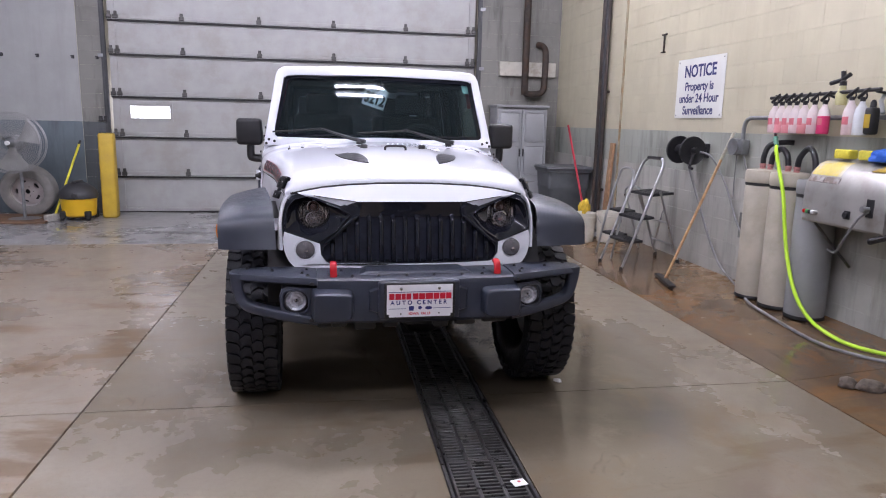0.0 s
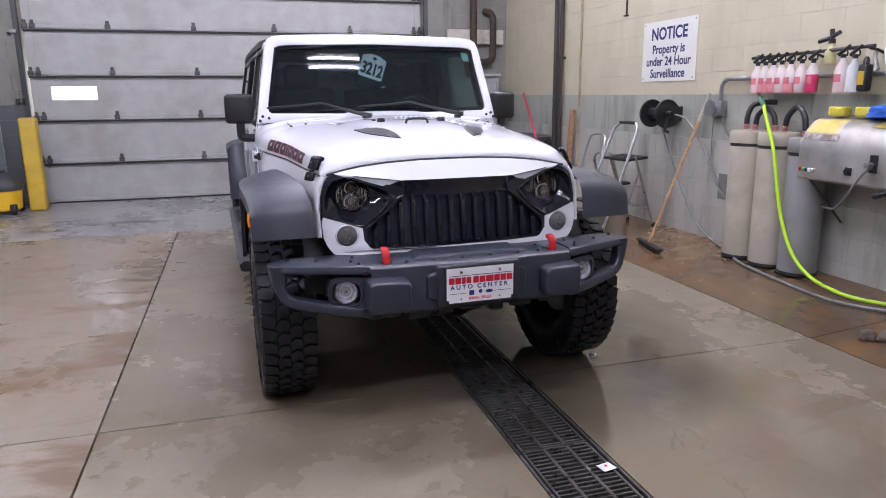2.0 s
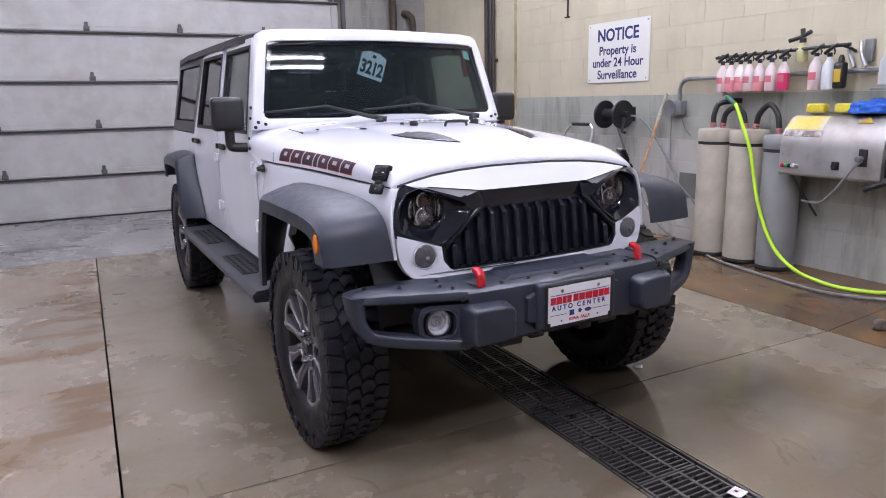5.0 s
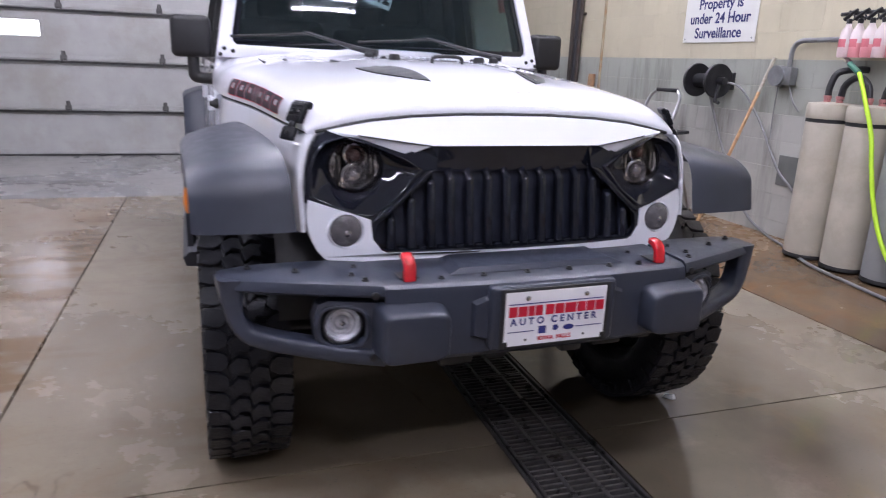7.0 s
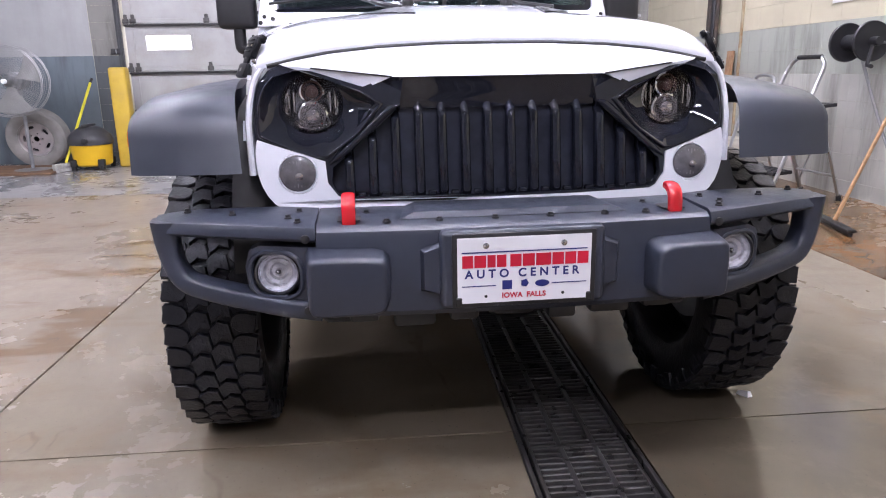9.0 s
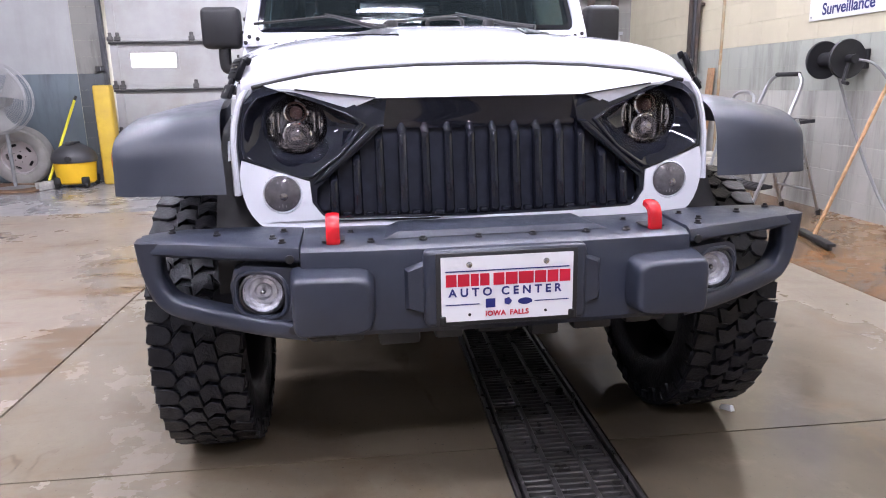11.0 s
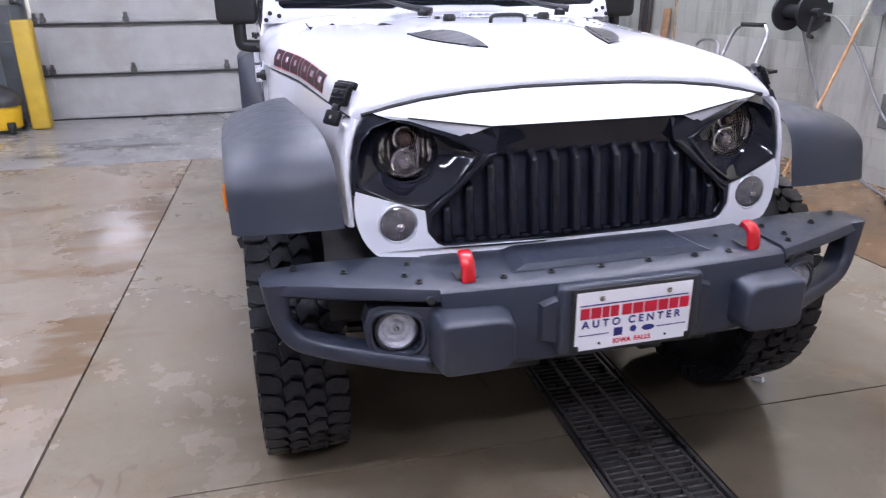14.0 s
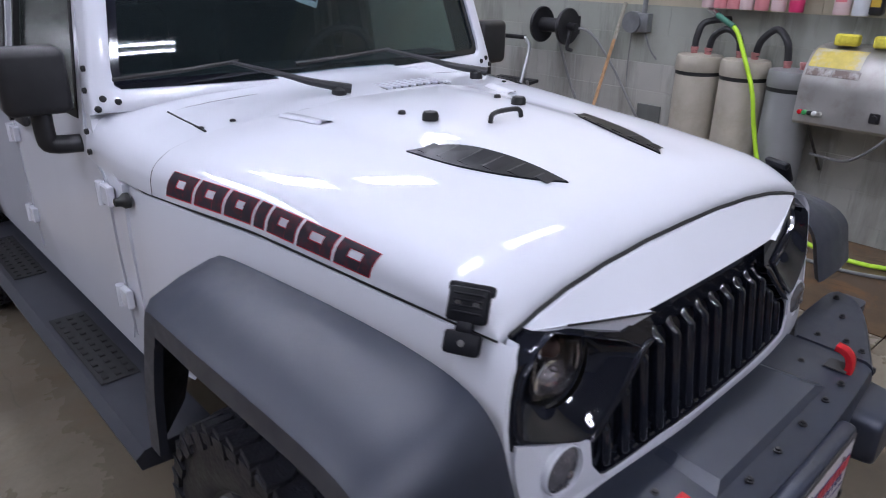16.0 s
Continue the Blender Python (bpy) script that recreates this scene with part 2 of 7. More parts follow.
RUSTY = mat("rusty_iron", (0.045, 0.036, 0.030), 0.75, metal=0.3, var=0.35, scale=14, second=(0.075, 0.04, 0.022), sscale=6, samount=0.7, bump=0.2, bscale=80)
RED = mat("red_hook_paint", (0.56, 0.007, 0.014), 0.25, coat=0.6, var=0.05)
AMBER = mat("amber_lens", (0.85, 0.22, 0.01), 0.15, coat=0.8, var=0.1)
STEPGREY = mat("step_plastic", (0.034, 0.036, 0.046), 0.42, var=0.12, scale=12)
SMOKE = mat("smoked_lens", (0.105, 0.10, 0.108), 0.14, coat=1.0, var=0.2, scale=60, bump=0.12, bscale=120)
REFLECT = mat("lamp_reflector", (0.55, 0.54, 0.55), 0.12, metal=1.0, var=0.2, scale=30, bump=0.5, bscale=70)
LENSPINK = mat("projector_lens", (0.34, 0.31, 0.325), 0.08, coat=1.0, metal=0.8, var=0.2, scale=25)
LENSAMBER = mat("amber_projector_lens", (0.095, 0.055, 0.048), 0.06, coat=1.0, metal=0.4, var=0.2, scale=25)
CLEAR = glass("clear_lamp_glass", (1, 1, 1), 0.0, 1.3)
TINT = glass("tinted_windscreen", (0.29, 0.39, 0.42), 0.0, 1.36, 0.02)
VENT = mat("vent_black", (0.005, 0.0055, 0.008), 0.38, var=0.2, scale=20, spec=0.20)
TINTGREEN = glass("green_window_glass", (0.76, 0.88, 0.78), 0.16, 1.45)
SCREEN = mat("dark_radiator_mesh", (0.017, 0.0195, 0.030), 0.30, var=0.3, scale=30, spec=0.3)
FOGBOWL = mat("bright_fog_reflector", (0.60, 0.60, 0.65), 0.22, metal=0.5, var=0.2, scale=60, bump=0.6, bscale=55)
TINTDARK = glass("privacy_glass", (0.05, 0.056, 0.06), 0.0, 1.5)
PLATEWHITE = mat("plate_white", (0.78, 0.78, 0.82), 0.3, coat=0.5, var=0.02)
INKRED = mat("red_print", (0.55, 0.01, 0.035), 0.4)
INKBLUE = mat("blue_print", (0.02, 0.025, 0.16), 0.4)
INKDARK = mat("dark_print", (0.03, 0.025, 0.035), 0.4, second=(0.16, 0.01, 0.02), sscale=40, samount=0.6)
PAPER = mat("paper", (0.75, 0.76, 0.76), 0.7, var=0.03)
PAPERGREEN = mat("green_sticker", (0.35, 0.62, 0.52), 0.6, var=0.05)
FABRIC = mat("black_seat_cloth", (0.007, 0.008, 0.009), 0.85, var=0.2, scale=40)
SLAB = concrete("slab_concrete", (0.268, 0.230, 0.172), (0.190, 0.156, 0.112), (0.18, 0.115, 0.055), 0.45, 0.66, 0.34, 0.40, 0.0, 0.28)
SLABL = concrete("slab_concrete_stained", (0.300, 0.252, 0.195), (0.225, 0.182, 0.135), (0.235, 0.135, 0.055), 0.42, 0.64, 0.40, 0.60, 3.7, 0.0, 0.15, 0.85, -2.05)
SLABR = concrete("slab_concrete_rusty", (0.225, 0.142, 0.072), (0.10, 0.068, 0.043), (0.235, 0.105, 0.032), 0.42, 0.60, 0.28, 0.85, 8.1, 0.0, 0.09, 0.5)
SLABF = concrete("slab_concrete_grey", (0.37, 0.362, 0.35), (0.24, 0.235, 0.232), (0.11, 0.10, 0.09), 0.44, 0.60, 0.36, 0.6, 5.3, 0.0, 0.14, 0.9)
SUBFLOOR = mat("joint_dirt", (0.045, 0.036, 0.028), 0.8, var=0.3, scale=20)
CREAM = painted_wall("cream_wall_paint", (0.56, 0.515, 0.375), (0.42, 0.37, 0.25), 0.35, 0.5, (0.30, 0.17, 0.06))
SAGE = painted_wall("grey_green_wall_paint", (0.365, 0.378, 0.33), (0.13, 0.135, 0.11), 0.85, 0.42, None, 2.0)
SAGELOW = painted_wall("washed_lower_wall_paint", (0.455, 0.45, 0.41), (0.17, 0.165, 0.14), 0.85, 0.42, None, 4.0)
GREYWALL = painted_wall("grey_wall_paint", (0.345, 0.35, 0.345), (0.26, 0.26, 0.25), 0.45, 0.6, None, 6.0)
ENDWALL = painted_wall("dark_end_wall_paint", (0.24, 0.245, 0.26), (0.14, 0.14, 0.14), 0.5, 0.6, None, 11.0)
DIRTYWALL = painted_wall("dirty_wall_paint", (0.20, 0.195, 0.175), (0.06, 0.055, 0.047), 0.9, 0.6, (0.10, 0.07, 0.045), 7.0)
GRIMEBLUE = painted_wall("grimy_slate_wall_paint", (0.075, 0.085, 0.09), (0.03, 0.03, 0.03), 0.9, 0.5, (0.22, 0.21, 0.19), 12.0)
BLUEWALL = painted_wall("slate_blue_wall_paint", (0.125, 0.155, 0.175), (0.05, 0.055, 0.058), 0.75, 0.45, (0.10, 0.06, 0.035), 9.0)
MORTAR = mat("painted_mortar", (0.46, 0.435, 0.33), 0.7, var=0.1, scale=20)
DOORWHITE = mat("door_panel_paint", (0.335, 0.335, 0.325), 0.42, var=0.07, scale=5, second=(0.27, 0.255, 0.225), sscale=1.8, samount=0.7, rvar=0.08)
CEILING = mat("ceiling_paint", (0.30, 0.31, 0.315), 0.8, var=0.08)
IRON = mat("cast_iron_grate", (0.078, 0.074, 0.074), 0.36, metal=0.4, var=0.3, scale=20, rvar=0.15, second=(0.07, 0.055, 0.04), sscale=6, samount=0.5)
YELLOW = mat("yellow_safety_paint", (0.52, 0.35, 0.03), 0.55, var=0.15, scale=8, second=(0.22, 0.15, 0.05), sscale=4, samount=0.4)
TUBEGLOW = glow("fluorescent_tube", (0.93, 0.96, 1.0), TUBE_POWER)
HINGE = mat("dirty_hinge_steel", (0.075, 0.073, 0.07), 0.5, metal=0.5, var=0.3, scale=20)
DAYGLOW = glow("bright_daylight", (0.95, 0.97, 1.0), 4.0)


# ---- mesh helpers ----
def part(name, bm, material, parent=None, label="", smooth=True, angle=35, at=None):
    """Links a bmesh as one mesh object, under parent where one is given."""
    me = bpy.data.meshes.new(name)
    bmesh.ops.recalc_face_normals(bm, faces=bm.faces[:])
    bm.to_mesh(me)
    bm.free()
    if smooth:
        me.polygons.foreach_set("use_smooth", [True] * len(me.polygons))
        me.set_sharp_from_angle(angle=radians(angle))
    me.materials.append(material)
    ob = new(name, me)
    if parent is not None:
        ob.parent = parent
    if label:
        ob["label"] = label
    if at is not None:
        ob.matrix_basis = at
    return ob


def empty(name, m=None):
    ob = new(name)
    ob.empty_display_size = 0.1
    if m is not None:
        ob.matrix_basis = m
    return ob


def box(bm, c, s, bev=0.0, seg=2, m=None):
    """A box with centre c and sizes s, its edges rounded by bev."""
    t = Matrix.Translation(c) @ Matrix.Diagonal((*s, 1))
    if m is not None:
        t = m @ t
    r = bmesh.ops.create_cube(bm, size=1, matrix=t)
    if bev > 0:
        es = list({e for v in r["verts"] for e in v.link_edges})
        bmesh.ops.bevel(bm, geom=es, offset=bev, segments=seg, affect="EDGES", profile=0.5)
    return bm


def hull(bm, ring_a, ring_b, caps=True):
    va = [bm.verts.new(p) for p in ring_a]
    vb = [bm.verts.new(p) for p in ring_b]
    n = len(va)
    for i in range(n):
        bm.faces.new((va[i], va[(i + 1) % n], vb[(i + 1) % n], vb[i]))
    if caps:
        bm.faces.new(va[::-1])
        bm.faces.new(vb)
    return va, vb


def loft(bm, rings, closed=True, caps=True):
    """Joins rings of equal length; closed: each ring is a loop."""
    vs = [[bm.verts.new(p) for p in r] for r in rings]
    n = len(vs[0])
    for a, b in zip(vs, vs[1:]):
        for i in range(n if closed else n - 1):
            j = (i + 1) % n
            bm.faces.new((a[i], a[j], b[j], b[i]))
    if closed and caps:
        bm.faces.new(vs[0][::-1])
        bm.faces.new(vs[-1])
    return vs


def circle(c, r, n, axis="y", phase=0.0):
    c = Vector(c)
    out = []
    for i in range(n):
        a = 2 * math.pi * i / n + phase
        u, v = r * math.cos(a), r * math.sin(a)
        out.append(c + Vector({"y": (u, 0, v), "z": (u, v, 0), "x": (0, u, v)}[axis]))
    return out


def turned(bm, profile, c=(0, 0, 0), axis="z", n=24, caps=True):
    """A turned form: profile of (radius, place along the axis)."""
    k = {"x": 0, "y": 1, "z": 2}[axis]
    rings = []
    for r, h in profile:
        cc = list(c)
        cc[k] += h
        rings.append(circle(cc, max(r, 1e-4), n, axis))
    loft(bm, rings, True, caps)
    return bm


def rod(bm, a, b, r, r2=None, n=10):
    return tube(bm, [a, b], r, n, r2)


def tube(bm, pts, r, n=8, r2=None):
    """A round bar along a line of points."""
    pts = [Vector(p) for p in pts]
    rings = []
    up = None
    for i, p in enumerate(pts):
        d = (pts[min(i + 1, len(pts) - 1)] - pts[max(i - 1, 0)]).normalized()
        if up is None:
            up = d.orthogonal().normalized()
        up = (up - d * up.dot(d)).normalized()
        side = d.cross(up)
        f = i / (len(pts) - 1)
        rr = r if r2 is None else r + (r2 - r) * f
        rings.append([p + (up * math.cos(2 * math.pi * k / n) + side * math.sin(2 * math.pi * k / n)) * rr for k in range(n)])
    loft(bm, rings)
    return bm


def spline(pts, n=8):
    """A smooth line through the points."""
    pts = [Vector(p) for p in pts]
    ext = [pts[0] * 2 - pts[1]] + pts + [pts[-1] * 2 - pts[-2]]
    out = []
    for i in range(1, len(ext) - 2):
        p0, p1, p2, p3 = ext[i - 1:i + 3]
        for k in range(n):
            t = k / n
            out.append(0.5 * ((2 * p1) + (p2 - p0) * t + (2 * p0 - 5 * p1 + 4 * p2 - p3) * t * t + (3 * p1 - p0 - 3 * p2 + p3) * t ** 3))
    out.append(pts[-1])
    return out


def plate(bm, loops, place, thick, bev=0.0):
    """A sheet cut to 2D loops (the first outside, the rest holes), laid by place(u, v, depth), with thickness."""
    front, back = [], []
    for lp in loops:
        front.append([bm.verts.new(place(u, v, 0.0)) for u, v in lp])
        back.append([bm.verts.new(place(u, v, thick)) for u, v in lp])
    for side in (front, back):
        es = []
        for ring in side:
            for i in range(len(ring)):
                es.append(bm.edges.new((ring[i], ring[(i + 1) % len(ring)])))
        bmesh.ops.triangle_fill(bm, use_beauty=True, use_dissolve=False, edges=es)
    for f, b in zip(front, back):
        for i in range(len(f)):
            j = (i + 1) % len(f)
            bm.faces.new((f[i], f[j], b[j], b[i]))
    return bm


def dense(loop, step=0.03):
    """The loop with points added along its long sides."""
    out = []
    for i, a in enumerate(loop):
        b = loop[(i + 1) % len(loop)]
        k = max(1, int(math.dist(a, b) / step))
        out += [(a[0] + (b[0] - a[0]) * j / k, a[1] + (b[1] - a[1]) * j / k) for j in range(k)]
    return out


def both(half):
    """A symmetric loop from its right half, which starts and ends on the middle line."""
    return list(half) + [(-x, z) for x, z in half[::-1] if abs(x) > 1e-6]


def text_mesh(words, size, material, name, parent, m, depth=0.0006, spread=1.0, bold=0.0):
    """Lettering in the built-in font, centred at the pose m."""
    cu = bpy.data.curves.new(name, "FONT")
    cu.body, cu.size, cu.extrude, cu.align_x, cu.align_y, cu.space_character, cu.offset = words, size, depth, "CENTER", "CENTER", spread, bold
    tmp = bpy.data.objects.new(name, cu)
    me = bpy.data.meshes.new_from_object(tmp)
    bpy.data.objects.remove(tmp)
    me.name = name
    me.materials.clear()
    me.materials.append(material)
    ob = new(name, me)
    ob.parent = parent
    ob.matrix_basis = m
    return ob


def axes(origin, right, up):
    """A pose whose x goes right and whose y goes up."""
    r, u = Vector(right).normalized(), Vector(up).normalized()
    n = r.cross(u)
    m = Matrix((r, u, n)).transposed().to_4x4()
    m.translation = origin
    return m


# ---- the room ----
RX, BY, TOP = 2.97, 7.95, 4.5          # side wall, back wall, ceiling
DL, DR, DTOP = -3.89, 1.60, 3.66       # the door's opening
LX, FY = -9.0, -8.0


def rise(x):
    """The floor climbs a little towards the side wall."""
    return max(0.0, (x - 1.95) * 0.085)


def slab(x0, x1, y0, y1, material, parent):
    bm = bmesh.new()
    box(bm, ((x0 + x1) / 2, (y0 + y1) / 2, -0.05), (x1 - x0 - 0.010, y1 - y0 - 0.007, 0.1))
    for v in bm.verts:
        if x0 > 1.9 and v.co.x > 2.5:
            v.co.z += rise(v.co.x)
    return part("slab", bm, material, parent, smooth=False)


bm = bmesh.new()
box(bm, ((LX + 4) / 2, (FY + 10) / 2, -0.2), (4 - LX, 10 - FY, 0.16))
floor = tagged(part("floor", bm, SUBFLOOR, smooth=False), "worn damp concrete wash bay floor with joints", "floor", kind="structure")
D0, D1 = -0.235, 0.075                 # the drain's sides
YS = [FY, -4.2, 0.45, 5.22]
for y0, y1 in zip(YS, YS[1:]):
    slab(LX, -1.95, y0, y1, SLABL, floor)
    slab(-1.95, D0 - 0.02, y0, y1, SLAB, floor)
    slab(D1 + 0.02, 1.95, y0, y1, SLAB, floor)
    slab(1.95, 4.0, y0, y1, SLABR, floor)
slab(LX, 1.95, 5.22, 10, SLABF, floor)
slab(1.95, 4.0, 5.22, 10, SLABF, floor)


def block_mesh(w, h, material, name):
    bm = bmesh.new()
    d, c = 0.006, 0.0010
    back = [(-w / 2, 0, -h / 2), (w / 2, 0, -h / 2), (w / 2, 0, h / 2), (-w / 2, 0, h / 2)]
    mid = [(x, -d + 0.0010, z) for x, _, z in back]
    front = [(x - math.copysign(c, x), -d, z - math.copysign(c, z)) for x, _, z in back]
    loft(bm, [back, mid, front], True, True)
    me = bpy.data.meshes.new(name)
    bmesh.ops.recalc_face_normals(bm, faces=bm.faces[:])
    bm.to_mesh(me)
    bm.free()
    me.materials.append(material)
    return me


def wall_sheet(name, c, s, material, label):
    bm = bmesh.new()
    box(bm, c, s)
    return tagged(part(name, bm, material, smooth=False), label, "wall", kind="structure")


BW, BH = 0.406, 0.203
wall_e = wall_sheet("wall_east", (RX + 0.006 + 0.1, (FY + 9) / 2, TOP / 2), (0.2, 9 - FY, TOP), MORTAR, "painted block wall, cream above grey green")
wall_nr = wall_sheet("wall_north_right", ((DR + RX + 0.006) / 2, BY + 0.006 + 0.1, TOP / 2), (RX + 0.006 - DR, 0.2, TOP), MORTAR, "dirty grey block wall beside the overhead door")
wall_nl = wall_sheet("wall_north_left", ((LX + DL) / 2, BY + 0.006 + 0.1, TOP / 2), (DL - LX, 0.2, TOP), MORTAR, "grey painted wall with slate blue lower band")
wall_sheet("wall_north_top", ((DL + DR) / 2, BY + 0.13, (DTOP + TOP) / 2), (DR - DL - 0.004, 0.2, TOP - DTOP), GREYWALL, "grey wall above the overhead door")
wall_sheet("wall_west", (LX - 0.1, (FY + 9) / 2, TOP / 2), (0.2, 9 - FY, TOP), GREYWALL, "plain grey painted side wall")
# end wall is never in view; its dark tone sets reflections and fill light
wall_sheet("wall_south", ((LX + RX) / 2, FY - 0.1, TOP / 2), (RX - LX, 0.2, TOP), ENDWALL, "unseen dark grey end wall, toned for reflections in the vehicle")
bm = bmesh.new()
box(bm, ((LX + RX + 0.2) / 2, (FY + 8.2) / 2, TOP + 0.1), (RX + 0.6 - LX, 8.6 - FY, 0.2))
ceiling = tagged(part("ceiling", bm, CEILING, smooth=False), "pale painted ceiling of the bay", "ceiling", kind="structure")

# two-tube strip lights under the ceiling
LIGHTS = [(-0.35, -1.75), (-3.4, -1.75), (-0.35, 1.3), (-3.4, 1.3), (1.7, 1.3), (1.7, 4.3), (-0.35, 4.1), (-3.4, 4.1), (-0.38, -3.75), (-6.2, 1.3), (-6.2, -1.75)]
LZ = 4.15


def strip_light():
    e = empty("strip_light")
    bm = bmesh.new()
    ring0 = [(-0.64, -0.16, 0.02), (0.64, -0.16, 0.02), (0.64, 0.16, 0.02), (-0.64, 0.16, 0.02)]
    ring1 = [(-0.64, -0.05, 0.10), (0.64, -0.05, 0.10), (0.64, 0.05, 0.10), (-0.64, 0.05, 0.10)]
    loft(bm, [ring0, ring1])
    part("housing", bm, DOORWHITE, e, smooth=False)
    for sy in (-0.09, 0.09):
        bm = bmesh.new()
        rod(bm, (-0.6, sy, 0), (0.6, sy, 0), 0.016, n=10)
        part("tube", bm, TUBEGLOW, e, "bright white fluorescent tube")
    for sx in (-0.5, 0.5):
        bm = bmesh.new()
        rod(bm, (sx, 0, 0.09), (sx, 0, TOP - LZ), 0.004, n=6)
        part("hanger", bm, GALV, e)
    return tagged(e, "two-tube fluorescent strip light hung from the ceiling", "ceiling light", "strip lights")


proto = strip_light()
proto.matrix_basis = pose(LIGHTS[0][0], LIGHTS[0][1], LZ)
for x, y in LIGHTS[1:]:
    copy_thing(proto, pose(x, y, LZ))


# ---- overhead door ----
def overhead_door():
    """A sectional door: panels with rolled edges, a strut and hinges at each joint, one small window."""
    door = empty("door_1", pose(0, BY + 0.04, 0))
    joints = [0.0, 0.555, 1.14, 1.73, 2.335, 2.815, 3.42, 3.64]
    WX0, WX1, WZ0, WZ1 = -3.63, -3.05, 1.405, 1.60
    for z0, z1 in zip(joints, joints[1:]):
        bm = bmesh.new()
        x0, x1 = DL + 0.03, DR - 0.03

        def place(u, v, d):
            return (u, 0.0 + d, v)
        loops = [[(x0, z0 + 0.006), (x1, z0 + 0.006), (x1, z1 - 0.006), (x0, z1 - 0.006)]]
        if z0 < WZ0 < z1:
            loops.append([(WX0, WZ0), (WX1, WZ0), (WX1, WZ1), (WX0, WZ1)])
        plate(bm, loops, place, 0.05)
        # rolled ribs along the top and bottom edge, and end stiles
        box(bm, ((x0 + x1) / 2, -0.004, z0 + 0.045), (x1 - x0, 0.012, 0.05), 0.004, 1)
        box(bm, ((x0 + x1) / 2, -0.004, z1 - 0.03), (x1 - x0, 0.012, 0.035), 0.004, 1)
        for sx in (x0 + 0.05, x1 - 0.05):
            box(bm, (sx, -0.005, (z0 + z1) / 2), (0.1, 0.014, z1 - z0 - 0.02), 0.003, 1)
        p = part("panel", bm, DOORWHITE, door, smooth=False)
        if z1 < 3.6:
            bm = bmesh.new()
            ring = [(0, -0.012), (-0.0, -0.055), (0.008, -0.062), (0.016, -0.055), (0.016, -0.03), (0.022, -0.012)]
            loft(bm, [[(x0, y, z1 + z) for z, y in ring], [(x1, y, z1 + z) for z, y in ring]])
            part("strut", bm, DOORWHITE, door, smooth=False)
            # dark strip that stands for the strut's shadow on the panel below
            bm = bmesh.new()
            box(bm, ((x0 + x1) / 2, -0.03, z1 - 0.012), (x1 - x0, 0.045, 0.026), 0.003, 1)
            part("strut_shade", bm, TRIM, door, "dark strip in place of the shade under the strut", smooth=False)
            for hx in (x0 + 0.03, x0 + 0.12, -2.83, -1.73, -0.63, 0.47, x1 - 0.12, x1 - 0.03):
                bm = bmesh.new()
                box(bm, (hx, -0.052, z1 + 0.035), (0.070, 0.024, 0.060), 0.004, 1)
                box(bm, (hx, -0.047, z1 + 0.085), (0.044, 0.018, 0.06), 0.006, 1)
                rod(bm, (hx - 0.035, -0.062, z1 + 0.022), (hx + 0.035, -0.062, z1 + 0.022), 0.009, n=8)
                part("hinge", bm, HINGE, door, smooth=False)
    bm = bmesh.new()
    f = 0.028

    def place(u, v, d):
        return (u, -0.012 + d, v)
    plate(bm, [[(WX0 - f, WZ0 - f), (WX1 + f, WZ0 - f), (WX1 + f, WZ1 + f), (WX0 - f, WZ1 + f)], [(WX0 + 0.01, WZ0 + 0.01), (WX1 - 0.01, WZ0 + 0.01), (WX1 - 0.01, WZ1 - 0.01), (WX0 + 0.01, WZ1 - 0.01)]], place, 0.012)
    w = part("window_frame", bm, DOORWHITE, door, smooth=False)
    bm = bmesh.new()
    box(bm, ((WX0 + WX1) / 2, 0.02, (WZ0 + WZ1) / 2), (WX1 - WX0 - 0.002, 0.006, WZ1 - WZ0 - 0.002))
    pn = part("pane", bm, CLEAR, w, smooth=False)
    pn.visible_shadow = False
    bm = bmesh.new()
    box(bm, ((DL + DR) / 2, 0.0, 0.008), (DR - DL - 0.06, 0.03, 0.016), 0.004, 1)
    part("bottom_seal", bm, TRIM, door, smooth=False)
    return tagged(door, "closed white sectional overhead door with one small window", "garage door", kind="structure")


overhead_door()
bm = bmesh.new()
box(bm, (-3.34, BY + 0.6, 1.5), (1.6, 0.02, 1.0))
tagged(part("backdrop", bm, DAYGLOW, smooth=False), "bright overcast daylight outside the door window", "sky", kind="structure")


def door_track(x, side):
    e = empty("door_track", pose(x, BY + 0.0, 0))
    bm = bmesh.new()
    box(bm, (0, -0.05, 1.9), (0.035, 0.06, 3.8), 0.004, 1)
    box(bm, (side * 0.03, -0.012, 1.9), (0.06, 0.012, 3.8))
    part("rail", bm, mat("track_steel", (0.06, 0.062, 0.066), 0.5, metal=0.6, var=0.2), e, smooth=False)
    for z in (0.5, 1.4, 2.3, 3.2):
        bm = bmesh.new()
        box(bm, (side * 0.06, -0.02, z), (0.09, 0.02, 0.05), 0.003, 1)
        part("bracket", bm, GALV, e, smooth=False)
    return tagged(e, "dark steel vertical door track on the jamb", "door track", "door tracks", "structure")


door_track(DL - 0.012, -1)
door_track(DR + 0.012, 1)


# ---- the vehicle: x to its side, y from its nose to its tail, z up; the plate's face at y = 0 ----
jeep = tagged(empty("off_road_vehicle", pose(-0.321, 0.0, 0.0, 0, 0, 1.8)), "wet white four-door off-road vehicle with dark grey flares", "car")
AXF, AXR, TR, TRACK = 0.75, 3.697, 0.412, 0.772


def side_pair(fn):
    for s in (-1, 1):
        fn(s)


